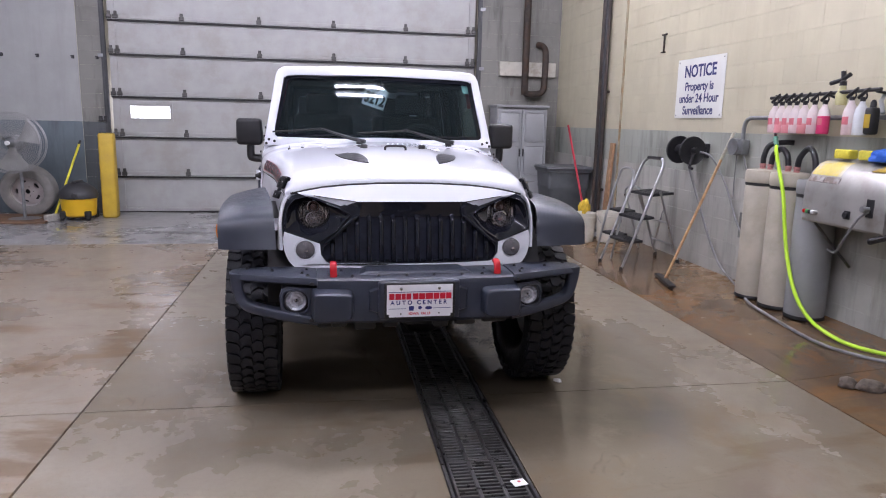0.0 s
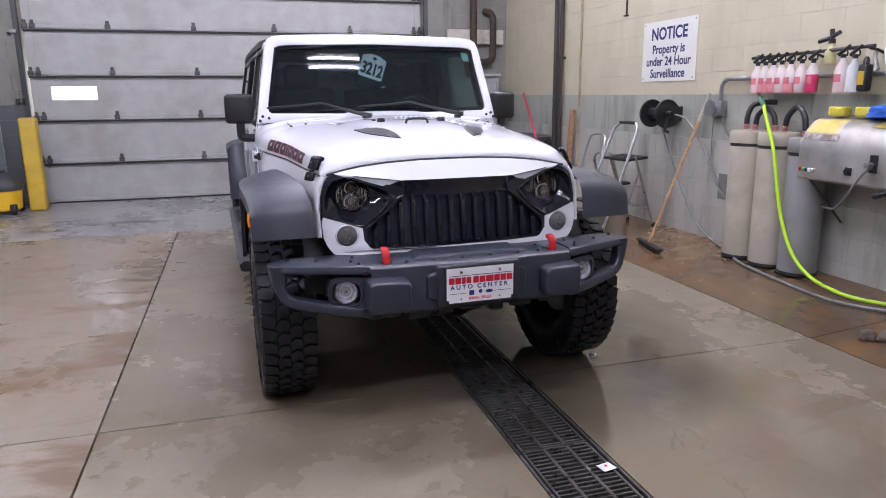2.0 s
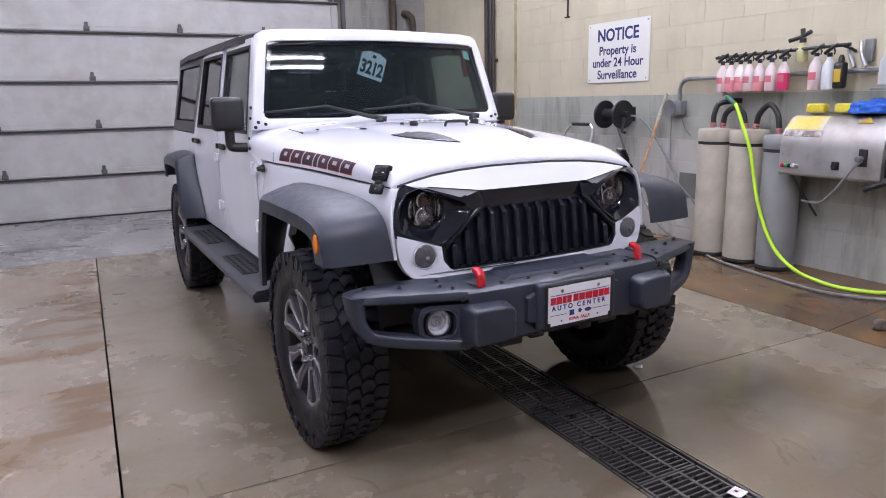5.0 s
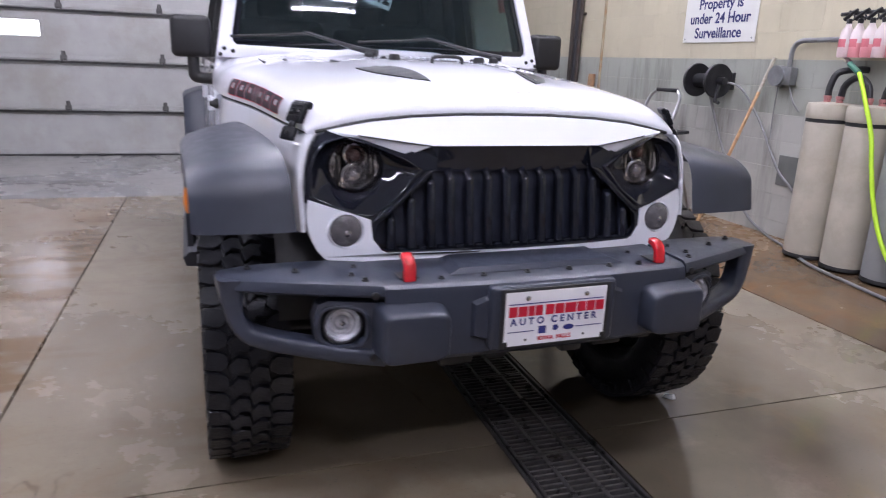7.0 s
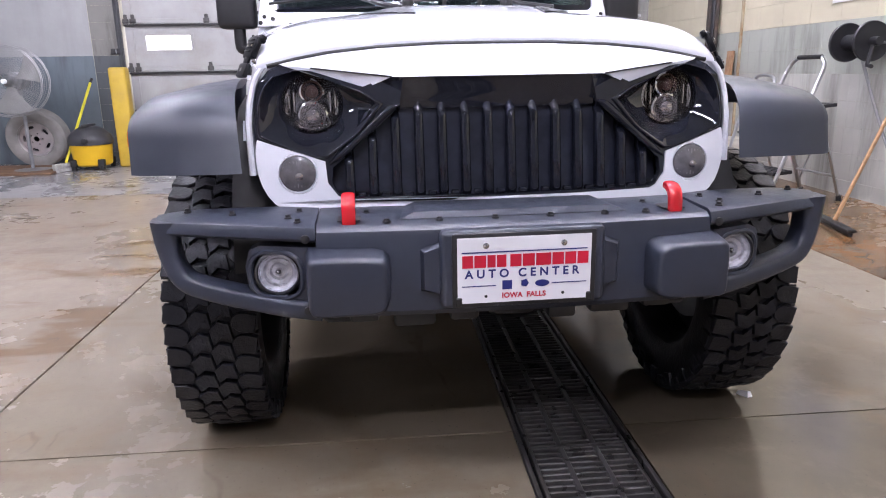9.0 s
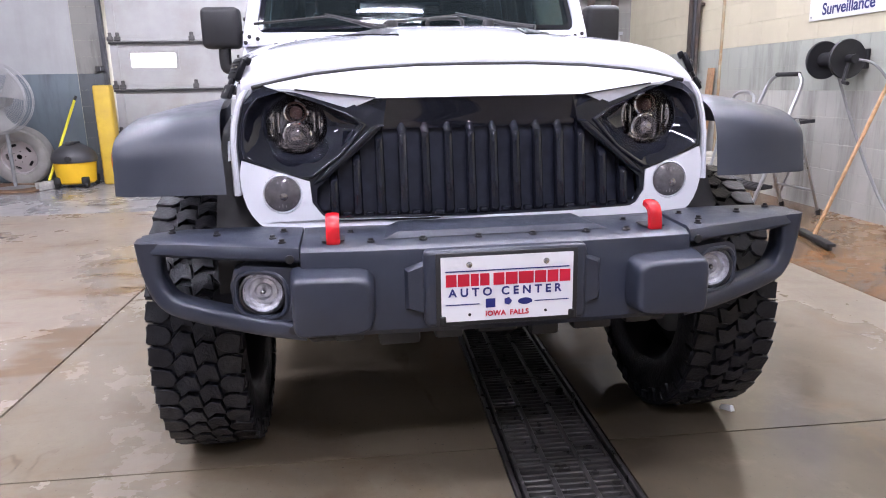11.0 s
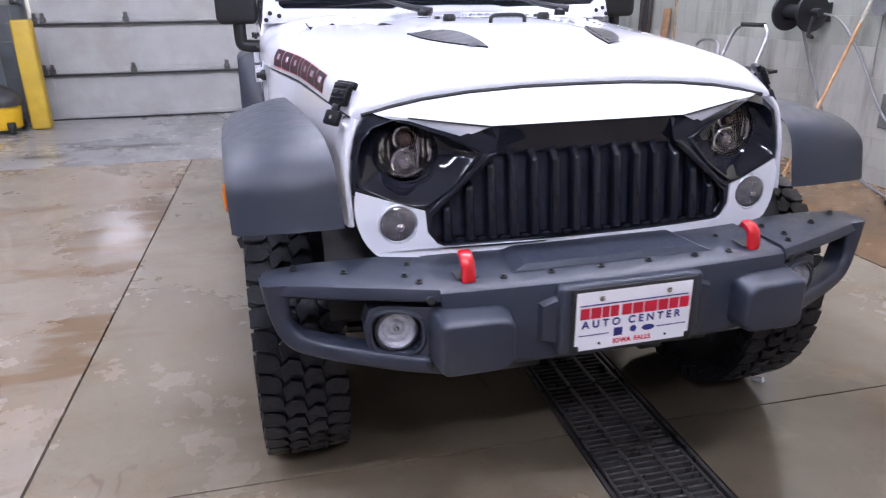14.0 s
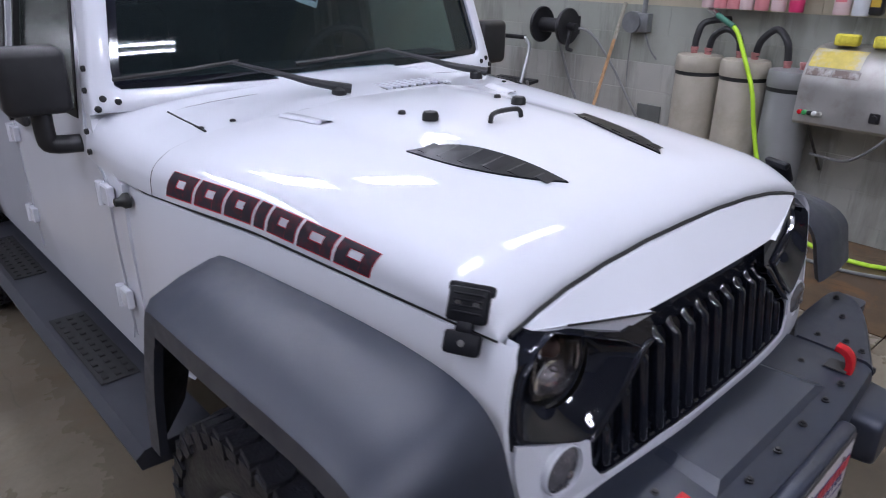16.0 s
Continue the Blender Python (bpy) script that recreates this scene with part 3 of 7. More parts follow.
# hood
def hood_hw(y):
    f = min(1, max(0, (y - 0.95) / 0.5))
    return 0.600 + 0.12 * min(1, max(0, (y - 0.365) / 1.02)) ** 0.9 + 0.045 * f * f * (3 - 2 * f)


def hood_edge(y):
    return 1.108 + 0.034 * (y - 0.36)


def hood_mid(y):
    f = max(0.0, y - 0.385)
    return 1.208 + 0.075 * (1 - math.exp(-f / 0.40)) + 0.022 * f


def hood_pt(a, y, lift=0.0):
    """a: -1 to 1 across, 0 the middle; y along; lift off the sheet."""
    t = a * math.pi / 2
    n = 3.4
    u = math.copysign(abs(math.sin(t)) ** (2 / n), t)
    w = abs(math.cos(t)) ** (2 / n)
    hw, ze, zt = hood_hw(y) + lift, hood_edge(y), hood_mid(y) + lift
    x = hw * u
    dome = max(0.0, min(1.0, (0.33 - abs(x)) / 0.17))
    dome = 0.024 * dome * dome * (3 - 2 * dome) * max(0, min(1, (y - 0.45) / 0.40)) * (1 - 0.6 * max(0, min(1, (y - 1.1) / 0.35)))
    return Vector((x, y, ze + (zt - ze) * w + dome))


def front_y(x):
    """How far the nose curves back towards its sides."""
    return 0.05 * (abs(x) / 0.60) ** 3


def nose(u, v, d, push=0.0):
    """Lays the grille's outline (u across, v up) on the curved nose, whose top leans back; d goes inwards."""
    return (u, 0.250 + 0.13 * max(0, min(v, 1.075) - 0.77) + 1.06 * max(0, v - 1.075) + front_y(u) * 0.85 + d - push, v)


SEAM = [(0.0, 1.158), (0.15, 1.157), (0.30, 1.150), (0.42, 1.138), (0.50, 1.124), (0.56, 1.110), (0.62, 1.098)]


def seam_z(x):
    return float(np.interp(abs(x), [p[0] for p in SEAM], [p[1] for p in SEAM]))


bm = bmesh.new()
rows = []
for d in [0, 0.003, 0.008, 0.016, 0.028, 0.045, 0.065, 0.09, 0.12, 0.165, 0.24, 0.33, 0.43, 0.53, 0.63, 0.73, 0.83, 0.90, 0.965, 0.975]:
    ring = []
    for k in range(57):
        a = -1 + 2 * k / 56
        x0 = hood_pt(a, 0.385).x
        zs = seam_z(x0)
        ys = nose(x0, zs, 0.010)[1]
        y = ys + d + (0.385 - ys) * min(1, d / 0.3)
        p = hood_pt(a, y)
        f = min(1, d / 0.14)
        g = math.sqrt(max(0, 1 - (1 - f) ** 2))
        p.z = (zs + 0.006) * (1 - g) + p.z * g
        ring.append(p)
    rows.append(ring)
vs = loft(bm, rows, closed=False)
low = [bm.verts.new(v.co + Vector((0, 0.014, -0.03))) for v in vs[0]]
for i in range(56):
    bm.faces.new((low[i], low[i + 1], vs[0][i + 1], vs[0][i]))
hood = part("hood", bm, WHITE, jeep, "gloss white hood with raised centre", angle=60)


def hood_z(x, y):
    """Height of the hood's sheet."""
    lo, hi = 0.0, 1.0
    for _ in range(30):
        m = (lo + hi) / 2
        if hood_pt(m, y).x < abs(x):
            lo = m
        else:
            hi = m
    return hood_pt(lo, y).z


# hood vents: a leaf-shaped opening with louvres
def hood_vent(s):
    out = [(s * x, y) for x, y in ((0.340, 0.906), (0.278, 0.884), (0.232, 0.825), (0.203, 0.745), (0.187, 0.655), (0.184, 0.562), (0.236, 0.612), (0.284, 0.692), (0.322, 0.798))]
    out = [(p.x, p.y) for p in spline([(x, y, 0) for x, y in out[:6]], 4) + spline([(x, y, 0) for x, y in out[5:] + out[:1]], 4)[1:-1]]
    bm = bmesh.new()
    plate(bm, [out], lambda u, v, d: (u, v, hood_z(u, v) + 0.004 - d), 0.004)
    v = part("hood_vent", bm, VENT, hood, "black louvred hood vent")
    top = 0.006
    for k in range(6):
        y = 0.60 + 0.055 * k
        xs = [x for x, yy in out if abs(yy - y) < 0.03]
        if len(xs) < 2:
            continue
        x0, x1 = min(xs) + 0.016, max(xs) - 0.016
        bm = bmesh.new()
        loft(bm, [[(x, y - 0.020, hood_z(x, y - 0.020) + 0.0045), (x, y + 0.012, hood_z(x, y + 0.012) + 0.0045 + top * 0.25), (x, y + 0.018, hood_z(x, y + 0.018) + 0.0045), (x, y - 0.012, hood_z(x, y - 0.012) + 0.003)] for x in (x0, (x0 + x1) / 2, x1)])
        part("louvre", bm, VENT, v, smooth=False)


side_pair(hood_vent)


# rubber stops, washer jets, tie-down loop on the hood
for x in (-0.172, 0.165):
    bm = bmesh.new()
    turned(bm, [(0.021, 0), (0.021, 0.014), (0.017, 0.021), (0.006, 0.022)], (x, 1.01, hood_z(x, 1.01)), "z", 16)
    part("rubber_stop", bm, TRIM, hood)
for x in (-0.19, 0.175):
    bm = bmesh.new()
    turned(bm, [(0.011, 0), (0.009, 0.008), (0.004, 0.010)], (x, 1.10, hood_z(x, 1.10)), "z", 12)
    part("washer_jet", bm, TRIM, hood)
bm = bmesh.new()
zz = hood_z(0, 0.91)
tube(bm, spline([(-0.062, 0.905, zz), (-0.058, 0.905, zz + 0.018), (-0.03, 0.91, zz + 0.024), (0.03, 0.91, zz + 0.024), (0.052, 0.908, zz + 0.018), (0.056, 0.905, zz)], 5), 0.0065, 8)
part("lift_handle", bm, TRIM, hood)


for s in (-1, 1):
    bm = bmesh.new()
    rings = []
    for x, y in ((0.398, 1.335), (0.385, 1.300), (0.372, 1.25), (0.36, 1.20)):
        z = hood_z(x, y)
        rings.append([(s * (x - 0.030), y, z + 0.001), (s * (x - 0.012), y, z + 0.008), (s * (x + 0.010), y, z + 0.008), (s * (x + 0.020), y, z + 0.001)])
    loft(bm, rings, closed=False)
    part("pressed_ridge", bm, WHITE, hood)


# side lettering as plain slanted blocks, dark with a red edge
def hood_side(y, f, lift):
    """A point on the hood's flank: y along, f from the lower edge (0) to the shoulder (1)."""
    a = 1 - f * 0.42
    return hood_pt(-a, y, lift)


WIDTHS = [0.086, 0.086, 0.084, 0.032, 0.086, 0.098, 0.096]


def side_mark(s):
    y = 1.300
    for w in WIDTHS:
        def strip(c0, c1, f0, f1, grow, lift, material, nm):
            """One stroke of a slanted block: c across its width, f up the flank, both 0 to 1."""
            bm = bmesh.new()
            rings = []
            for j in range(5):
                fj = f0 - grow + (f1 - f0 + 2 * grow) * j / 4
                ring = []
                for i in range(3):
                    ci = c0 * w - grow * 0.06 + ((c1 - c0) * w + grow * 0.12) * i / 2
                    p = hood_side(y - ci - 0.018 * fj, 0.035 + 0.385 * fj, lift)
                    p.x *= -s
                    ring.append(p)
                rings.append(ring)
            loft(bm, rings, closed=False)
            part(nm, bm, material, hood)
        edge = 0.029 / w
        strokes = [(0, 1, 0, 1)] if w < 0.05 else [(0, edge, 0, 1), (1 - edge, 1, 0, 1), (edge, 1 - edge, 0, 0.30), (edge, 1 - edge, 0.70, 1)]
        for c0, c1, f0, f1 in strokes:
            strip(c0, c1, f0, f1, 0.03, 0.0012, INKRED, "red_edge")
            strip(c0, c1, f0, f1, 0.0, 0.0022, INKDARK, "block")
        y -= w + 0.012


side_pair(side_mark)


# cowl behind the hood, with its vents and wiper arms
bm = bmesh.new()
rows = []
for y, dz, dw in ((1.3655, -0.002, 0.0), (1.43, 0.004, 0.018), (1.50, 0.006, 0.028), (1.57, 0.010, 0.034), (1.65, 0.030, 0.040)):
    ring = []
    for k in range(33):
        p = hood_pt(-1 + 2 * k / 32, 1.362)
        p.x *= 1 + dw
        p.y = y + (y - 1.3655) * 0.18 * (p.x / 0.7) ** 2
        p.z += dz + 0.09 * (y - 1.362) * max(0, 1 - abs(p.x) / 0.9) * 0.3
        ring.append(p)
    rows.append(ring)
loft(bm, rows, closed=False)
cowl = part("cowl", bm, WHITE, jeep, angle=50)
for k in range(9):
    x = -0.005 + 0.031 * k
    bm = bmesh.new()
    box(bm, (x, 1.43, hood_z(x, 1.362) + 0.003), (0.007, 0.085, 0.005), 0.002, 1)
    part("cowl_slot", bm, GALV, cowl, smooth=False)
    bm = bmesh.new()
    box(bm, (x + 0.015, 1.43, hood_z(x, 1.362) + 0.006), (0.014, 0.090, 0.008), 0.003, 1)
    part("cowl_louvre", bm, WHITE, cowl)
for s in (-1, 1):
    for x, y in ((0.60, 1.40), (0.52, 1.385)):
        bm = bmesh.new()
        turned(bm, [(0.008, 0), (0.008, 0.004), (0.004, 0.006)], (s * x, y, hood_z(x, 1.362) + 0.002), "z", 10)
        part("bolt", bm, TRIM, cowl)
# seam between the cowl and the windscreen's foot
bm = bmesh.new()
tube(bm, [(-0.605 + 1.21 * k / 20, 1.575 + 0.02 * (abs(k - 10) / 10) ** 2, hood_z(-0.605 + 1.21 * k / 20, 1.362) + 0.0125) for k in range(21)], 0.0026, 5)
part("cowl_seam", bm, HINGE, cowl)
for s in (-1, 1):
    bm = bmesh.new()
    tube(bm, [(s * 0.602, y, hood_z(0.602, 1.362) + dz) for y, dz in ((1.372, 0.001), (1.43, 0.005), (1.50, 0.008), (1.594, 0.014))], 0.0035, 5)
    part("cowl_seam", bm, TRIM, cowl)


def wiper(x0, y0, x1, y1, name):
    bm = bmesh.new()
    turned(bm, [(0.022, 0), (0.022, 0.02), (0.012, 0.032)], (x0, y0, 1.305), "z", 14)
    tube(bm, spline([(x0 + 0.03, y0 - 0.02, 1.328), ((x0 * 3 + x1) / 4, (y0 * 3 + y1) / 4, 1.348), ((x0 + x1) / 2, (y0 + y1) / 2, 1.368), (x1, y1, 1.405)], 5), 0.014, 8, 0.005)
    w = part(name, bm, BLACK, jeep)
    bm = bmesh.new()
    tube(bm, [(x1 + 0.04, y1 + 0.03, 1.402), (x1 - 0.12, y1 + 0.045, 1.388), (x1 - 0.30, y1 + 0.075, 1.375)], 0.006, 6)
    part("wiper_blade", bm, TRIM, w)


wiper(-0.165, 1.415, -0.41, 1.585, "wiper")
wiper(0.408, 1.415, 0.14, 1.575, "wiper")


# fender side: the white panel between hood, flare and door
def fender(s):
    bm = bmesh.new()
    rows = []
    for y in (0.44, 0.5, 0.65, 0.85, 1.05, 1.09, 1.13, 1.18, 1.22, 1.30, 1.35, 1.45, 1.58):
        hw = hood_hw(y) - 0.002
        ring = []
        for z, dx in ((hood_edge(y) - 0.007, -0.012), (hood_edge(y) - 0.012, 0.0), (1.06, 0.012), (0.95, 0.015), (0.80, 0.012), (0.64 if y > 1.1 else 0.76, 0.0 if y > 1.2 else 0.05)):
            ring.append((s * (hw + dx), y, max(z, float(np.interp(y, [0.44, 0.60, 1.09, 1.13, 1.22, 1.30], [0.92, 1.0, 1.0, 0.91, 0.74, 0.62])))))
        rows.append(ring)
    loft(bm, rows, closed=False)
    p = part("fender", bm, WHITE, jeep, angle=40)
    bm = bmesh.new()
    tube(bm, [(s * (hood_hw(y) - 0.004), y, hood_edge(y) - 0.004) for y in (0.375, 0.6, 0.8, 1.0, 1.2, 1.40, 1.5)], 0.004, 6)
    part("seam", bm, TRIM, p)
    # inner wheel well
    bm = bmesh.new()
    rows = []
    for k in range(9):
        a = math.pi * (0.02 + 0.96 * k / 8)
        yy, zz = AXF + 0.43 * math.cos(a), 0.56 + 0.47 * math.sin(a)
        rows.append([(s * 0.50, yy, zz), (s * 0.69, yy, min(zz, 1.04))])
    loft(bm, rows, closed=False)
    part("wheel_well", bm, DARK, p)
    # bare front edge strip beside the grille
    bm = bmesh.new()
    rings = []
    for z in (1.104, 1.09, 1.075, 1.06, 1.02, 0.97, 0.92, 0.88, 0.845):
        xe = float(np.interp(z, [0.845, 0.92, 0.97, 1.02, 1.06, 1.09, 1.108], [0.613, 0.615, 0.616, 0.610, 0.600, 0.588, 0.575]))
        ye = nose(xe, min(z, 1.075), 0.0)[1] + 0.5 * max(0, z - 1.075)
        xo = float(np.interp(z, [0.845, 0.95, 1.02, 1.06, 1.09, 1.104], [0.645, 0.643, 0.634, 0.625, 0.612, 0.598]))
        rings.append([(s * xe, ye + 0.03, z), (s * (xe + 0.001), ye + 0.005, z), (s * (xe + 0.006), ye + 0.0, z), (s * (xe + 0.014), ye + 0.003, z), (s * (xe + 0.019), ye + 0.016, z), (s * (xo - 0.004), ye + 0.06, z), (s * xo, 0.446, z)])
    loft(bm, rings, closed=False)
    part("front_edge", bm, WHITE, p)
    # hood latch
    bm = bmesh.new()
    box(bm, (0, 0, 0.028), (0.030, 0.062, 0.075), 0.008, 2)
    box(bm, (-0.012, 0, 0.062), (0.028, 0.070, 0.026), 0.007, 2)
    for k in range(4):
        box(bm, (0.0155, 0, 0.012 + 0.013 * k), (0.006, 0.045, 0.005), 0.001, 1)
    box(bm, (0.004, 0, -0.052), (0.024, 0.056, 0.050), 0.008, 2)
    box(bm, (0.004, 0, -0.018), (0.018, 0.026, 0.03), 0.004, 1)
    bmesh.ops.scale(bm, vec=(0.60 * s, 1.14, 0.78), verts=bm.verts[:])
    lt = part("hood_latch", bm, VENT, jeep, "black rubber hood latch", at=pose(s * 0.622, 0.424, 1.135, 0, -s * 26, -s * 26))
    for (dy, dz) in ((-0.014, 0.03), (0.014, 0.03), (0.0, -0.052)):
        bm = bmesh.new()
        turned(bm, [(0.006, 0), (0.006, 0.003), (0.003, 0.004)], (0, 0, 0), "x", 10)
        part("rivet", bm, CHROME, lt, at=Matrix.Translation((s * 0.0100, dy * 1.14, dz * 0.78)))


side_pair(fender)


# the flares
def flare(s, ax, rear=False):
    inner = [(0.775, 0.55, 0.62), (0.77, 0.47, 0.78), (0.755, 0.38, 0.96), (0.742, 0.34, 1.050), (0.732, 0.305, 1.072), (0.712, 0.10, 1.077), (0.690, -0.10, 1.073), (0.672, -0.26, 1.061), (0.660, -0.372, 1.036), (0.652, -0.432, 0.985), (0.646, -0.458, 0.91), (0.642, -0.475, 0.855)]
    outer = [(0.92, 0.41, 0.610), (0.92, 0.38, 0.78), (0.918, 0.335, 0.93), (0.917, 0.305, 1.005), (0.917, 0.27, 1.024), (0.922, 0.07, 1.032), (0.918, -0.13, 1.030), (0.912, -0.28, 1.022), (0.908, -0.385, 1.004), (0.906, -0.437, 0.970), (0.904, -0.455, 0.912), (0.902, -0.468, 0.858)]
    if rear:
        inner = [(0.79, -y * 0.98, z - 0.0) for x, y, z in inner]
        outer = [(x, -y * 0.98, z - 0.0) for x, y, z in outer]
    si = spline(inner, 4)
    so = spline(outer, 4)
    bm = bmesh.new()
    rows = []
    for i, (a, b) in enumerate(zip(si, so)):
        tan = so[min(i + 1, len(so) - 1)] - so[max(i - 1, 0)]
        d = Vector((0, tan.z, -tan.y)).normalized()
        if d.dot(Vector((0, -b.y, 0.45 - b.z))) < 0:
            d = -d
        if d.z < 0 and b.z < 0.95 and not rear:
            d = Vector((0, 1 if b.y < 0 else -1, 0))
        k1 = a.lerp(b, 0.05) - d * 0.002
        k2 = a.lerp(b, 0.10) - d * 0.005
        m = a.lerp(b, 0.5) - d * 0.010
        n1 = a.lerp(b, 0.92) - d * 0.006
        deep = 0.062 + (0.034 * max(0.0, min(1.0, (1.02 - b.z) / 0.06)) if b.y < 0 and not rear else 0.0)
        lip1 = b + d * 0.010 + Vector((0.004, 0, 0))
        lip2 = b + d * deep + Vector((0.004, 0, 0))
        lip3 = b + d * deep + Vector((-0.016, 0, 0))
        lip4 = b + d * 0.018 + Vector((-0.02, 0, 0))
        und = a.lerp(b, 0.1) + d * 0.02
        rows.append([(s * p.x, ax + p.y, p.z) for p in (a, k1, k2, m, n1, lip1, lip2, lip3, lip4, und)])
    loft(bm, rows, True, True)
    fl = part("rear_flare" if rear else "front_flare", bm, FLARE, jeep, "wide dark grey plastic fender flare", angle=38)
    if not rear:
        bm = bmesh.new()
        turned(bm, [(0.001, 0), (0.022, 0.0), (0.022, 0.006), (0.018, 0.009), (0.010, 0.011), (0.002, 0.012)], (0, 0, 0), "x", 18)
        bmesh.ops.scale(bm, vec=(s, 0.95, 1.6), verts=bm.verts[:])
        part("side_marker", bm, AMBER, fl, "amber side marker lamp", at=pose(s * 0.908, ax - 0.405, 0.935, 0, 0, 0))


side_pair(lambda s: flare(s, AXF))
side_pair(lambda s: flare(s, AXR, True))


# ---- nose: white grille panel, gloss black insert, lamps ----
TOP_PANEL = both([(0, 1.156), (0.15, 1.155), (0.30, 1.148), (0.42, 1.136), (0.50, 1.122), (0.545, 1.113), (0.53, 1.1085), (0.27, 1.078), (0, 1.078)])
LOW_PANEL = both([(0, 0.780), (0.2, 0.781), (0.395, 0.785), (0.412, 0.793), (0.436, 0.825), (0.440, 0.878), (0.606, 0.932), (0.612, 0.90), (0.611, 0.87), (0.607, 0.843), (0.599, 0.818), (0.587, 0.795), (0.571, 0.776), (0.552, 0.763), (0.528, 0.755), (0.50, 0.751), (0.25, 0.748), (0, 0.747)])
TURN_RING = [(0.509 + 0.05 * math.cos(a), 0.849 + 0.05 * math.sin(a)) for a in [2 * math.pi * k / 28 for k in range(28)]]
bm = bmesh.new()
plate(bm, [dense(LOW_PANEL), TURN_RING, [(-x, z) for x, z in TURN_RING]], nose, 0.035)
grille = part("grille_panel", bm, WHITE, jeep, "gloss white grille surround", angle=30)
bm = bmesh.new()
plate(bm, [dense(TOP_PANEL)], nose, 0.02)
part("brow_panel", bm, WHITE, grille, angle=30)


def brow(s):
    """The angry-eye blade that hangs from the brow panel."""
    bm = bmesh.new()
    tri = [(0.268, 1.0785), (0.344, 1.048), (0.54, 1.1105)]
    hull(bm, [nose(s * u, v, 0.022) for u, v in tri], [nose(s * u, v, 0.0, p) for (u, v), p in zip(tri, (0.014, -0.016, 0.003))])
    part("brow_blade", bm, WHITE, grille, smooth=False)
    bm = bmesh.new()
    tube(bm, [nose(s * (0.268 + 0.198 * k / 6), 1.0785 + 0.0235 * k / 6, 0.0, 0.014 - 0.010 * k / 6) for k in range(7)], 0.0022, 5)
    part("brow_crease", bm, TRIM, grille)


side_pair(brow)
# the hood's shut line
bm = bmesh.new()
tube(bm, [Vector(nose(-0.575 + 1.15 * k / 46, seam_z(-0.575 + 1.15 * k / 46), 0.010)) + Vector((0, 0, 0.001)) for k in range(47)], 0.0055, 6)
part("hood_seal", bm, TRIM, grille)

# black insert with diagonal frame and vertical bars
INS = both([(0, 1.085), (0.265, 1.085), (0.34, 1.056), (0.53, 1.116), (0.572, 1.098), (0.594, 1.070), (0.607, 1.02), (0.613, 0.962), (0.611, 0.922), (0.45, 0.870), (0.445, 0.82), (0.42, 0.787), (0.395, 0.778), (0, 0.773)])
EYE = [(0.290, 1.014), (0.345, 1.046), (0.50, 1.100), (0.56, 1.085), (0.588, 1.055), (0.602, 1.01), (0.606, 0.962), (0.602, 0.934), (0.47, 0.887), (0.434, 0.884), (0.354, 0.940)]
LAMP = (0.468, 1.014)


def eye_edge(a):
    """Where a ray from the lamp's centre at the angle a leaves the eye's outline."""
    dx, dz = math.cos(a), math.sin(a)
    best = 1.0
    for (x0, z0), (x1, z1) in zip(EYE, EYE[1:] + EYE[:1]):
        ex, ez = x1 - x0, z1 - z0
        den = dx * ez - dz * ex
        if abs(den) < 1e-9:
            continue
        t = ((x0 - LAMP[0]) * ez - (z0 - LAMP[1]) * ex) / den
        q = ((x0 - LAMP[0]) * dz - (z0 - LAMP[1]) * dx) / den
        if t > 0 and -1e-6 <= q <= 1 + 1e-6:
            best = min(best, t)
    return (LAMP[0] + dx * best, LAMP[1] + dz * best)


EYE_RING = [eye_edge(2 * math.pi * k / 48) for k in range(48)]
BARS_HOLE = both([(0, 1.077), (0.240, 1.077), (0.252, 1.010), (0.272, 0.990), (0.40, 0.880), (0.422, 0.862), (0.426, 0.825), (0.413, 0.799), (0.392, 0.790), (0, 0.786)])
bm = bmesh.new()
plate(bm, [dense(INS), EYE_RING, [(-x, z) for x, z in EYE_RING], dense(BARS_HOLE)], lambda u, v, d: nose(u, v, 0.006 + d), 0.02)
insert = part("grille_insert", bm, BLACKGLOSS, grille, "gloss black grille insert", smooth=False)
# undercut header between the brow and the bars, with a rolled lip
bm = bmesh.new()
rings = []
for k in range(21):
    u = -0.250 + 0.50 * k / 20
    rings.append([nose(u, v, d) for v, d in ((1.078, 0.004), (1.060, 0.013), (1.040, 0.022), (1.020, 0.029), (1.006, 0.032), (1.000, 0.036), (1.000, 0.050))])
loft(bm, rings, closed=False)
part("grille_header", bm, BLACKGLOSS, insert, "gloss black undercut grille header", angle=60)
for s in (-1, 1):
    bm = bmesh.new()
    rings = []
    for f, deep, shelf in ((0.0, 0.006, 0.006), (0.03, -0.001, -0.001), (0.09, -0.003, -0.004), (0.16, 0.002, -0.002), (0.26, 0.014, 0.003), (0.45, 0.030, 0.013), (0.72, 0.043, 0.026), (1.0, 0.046, 0.046)):
        ring = []
        for k, (u, v) in enumerate(EYE_RING):
            a = 2 * math.pi * k / 48
            cu, cv = LAMP[0] + 0.078 * math.cos(a), LAMP[1] + 0.078 * math.sin(a)
            q = min(1.0, math.dist((u, v), LAMP) / 0.076)
            uu, vv = u + (cu - u) * f * (1 if q >= 1 else 0.6), v + (cv - v) * f * (1 if q >= 1 else 0.6)
            low = max(0.0, min(1.0, -1.5 * math.sin(a)))
            ring.append(nose(s * uu, min(vv, 1.10), deep + (shelf - deep) * low))
        rings.append(ring)
    loft(bm, rings, True, False)
    part("lamp_bucket", bm, BLACKGLOSS, insert, "curved gloss black lamp surround", angle=80)
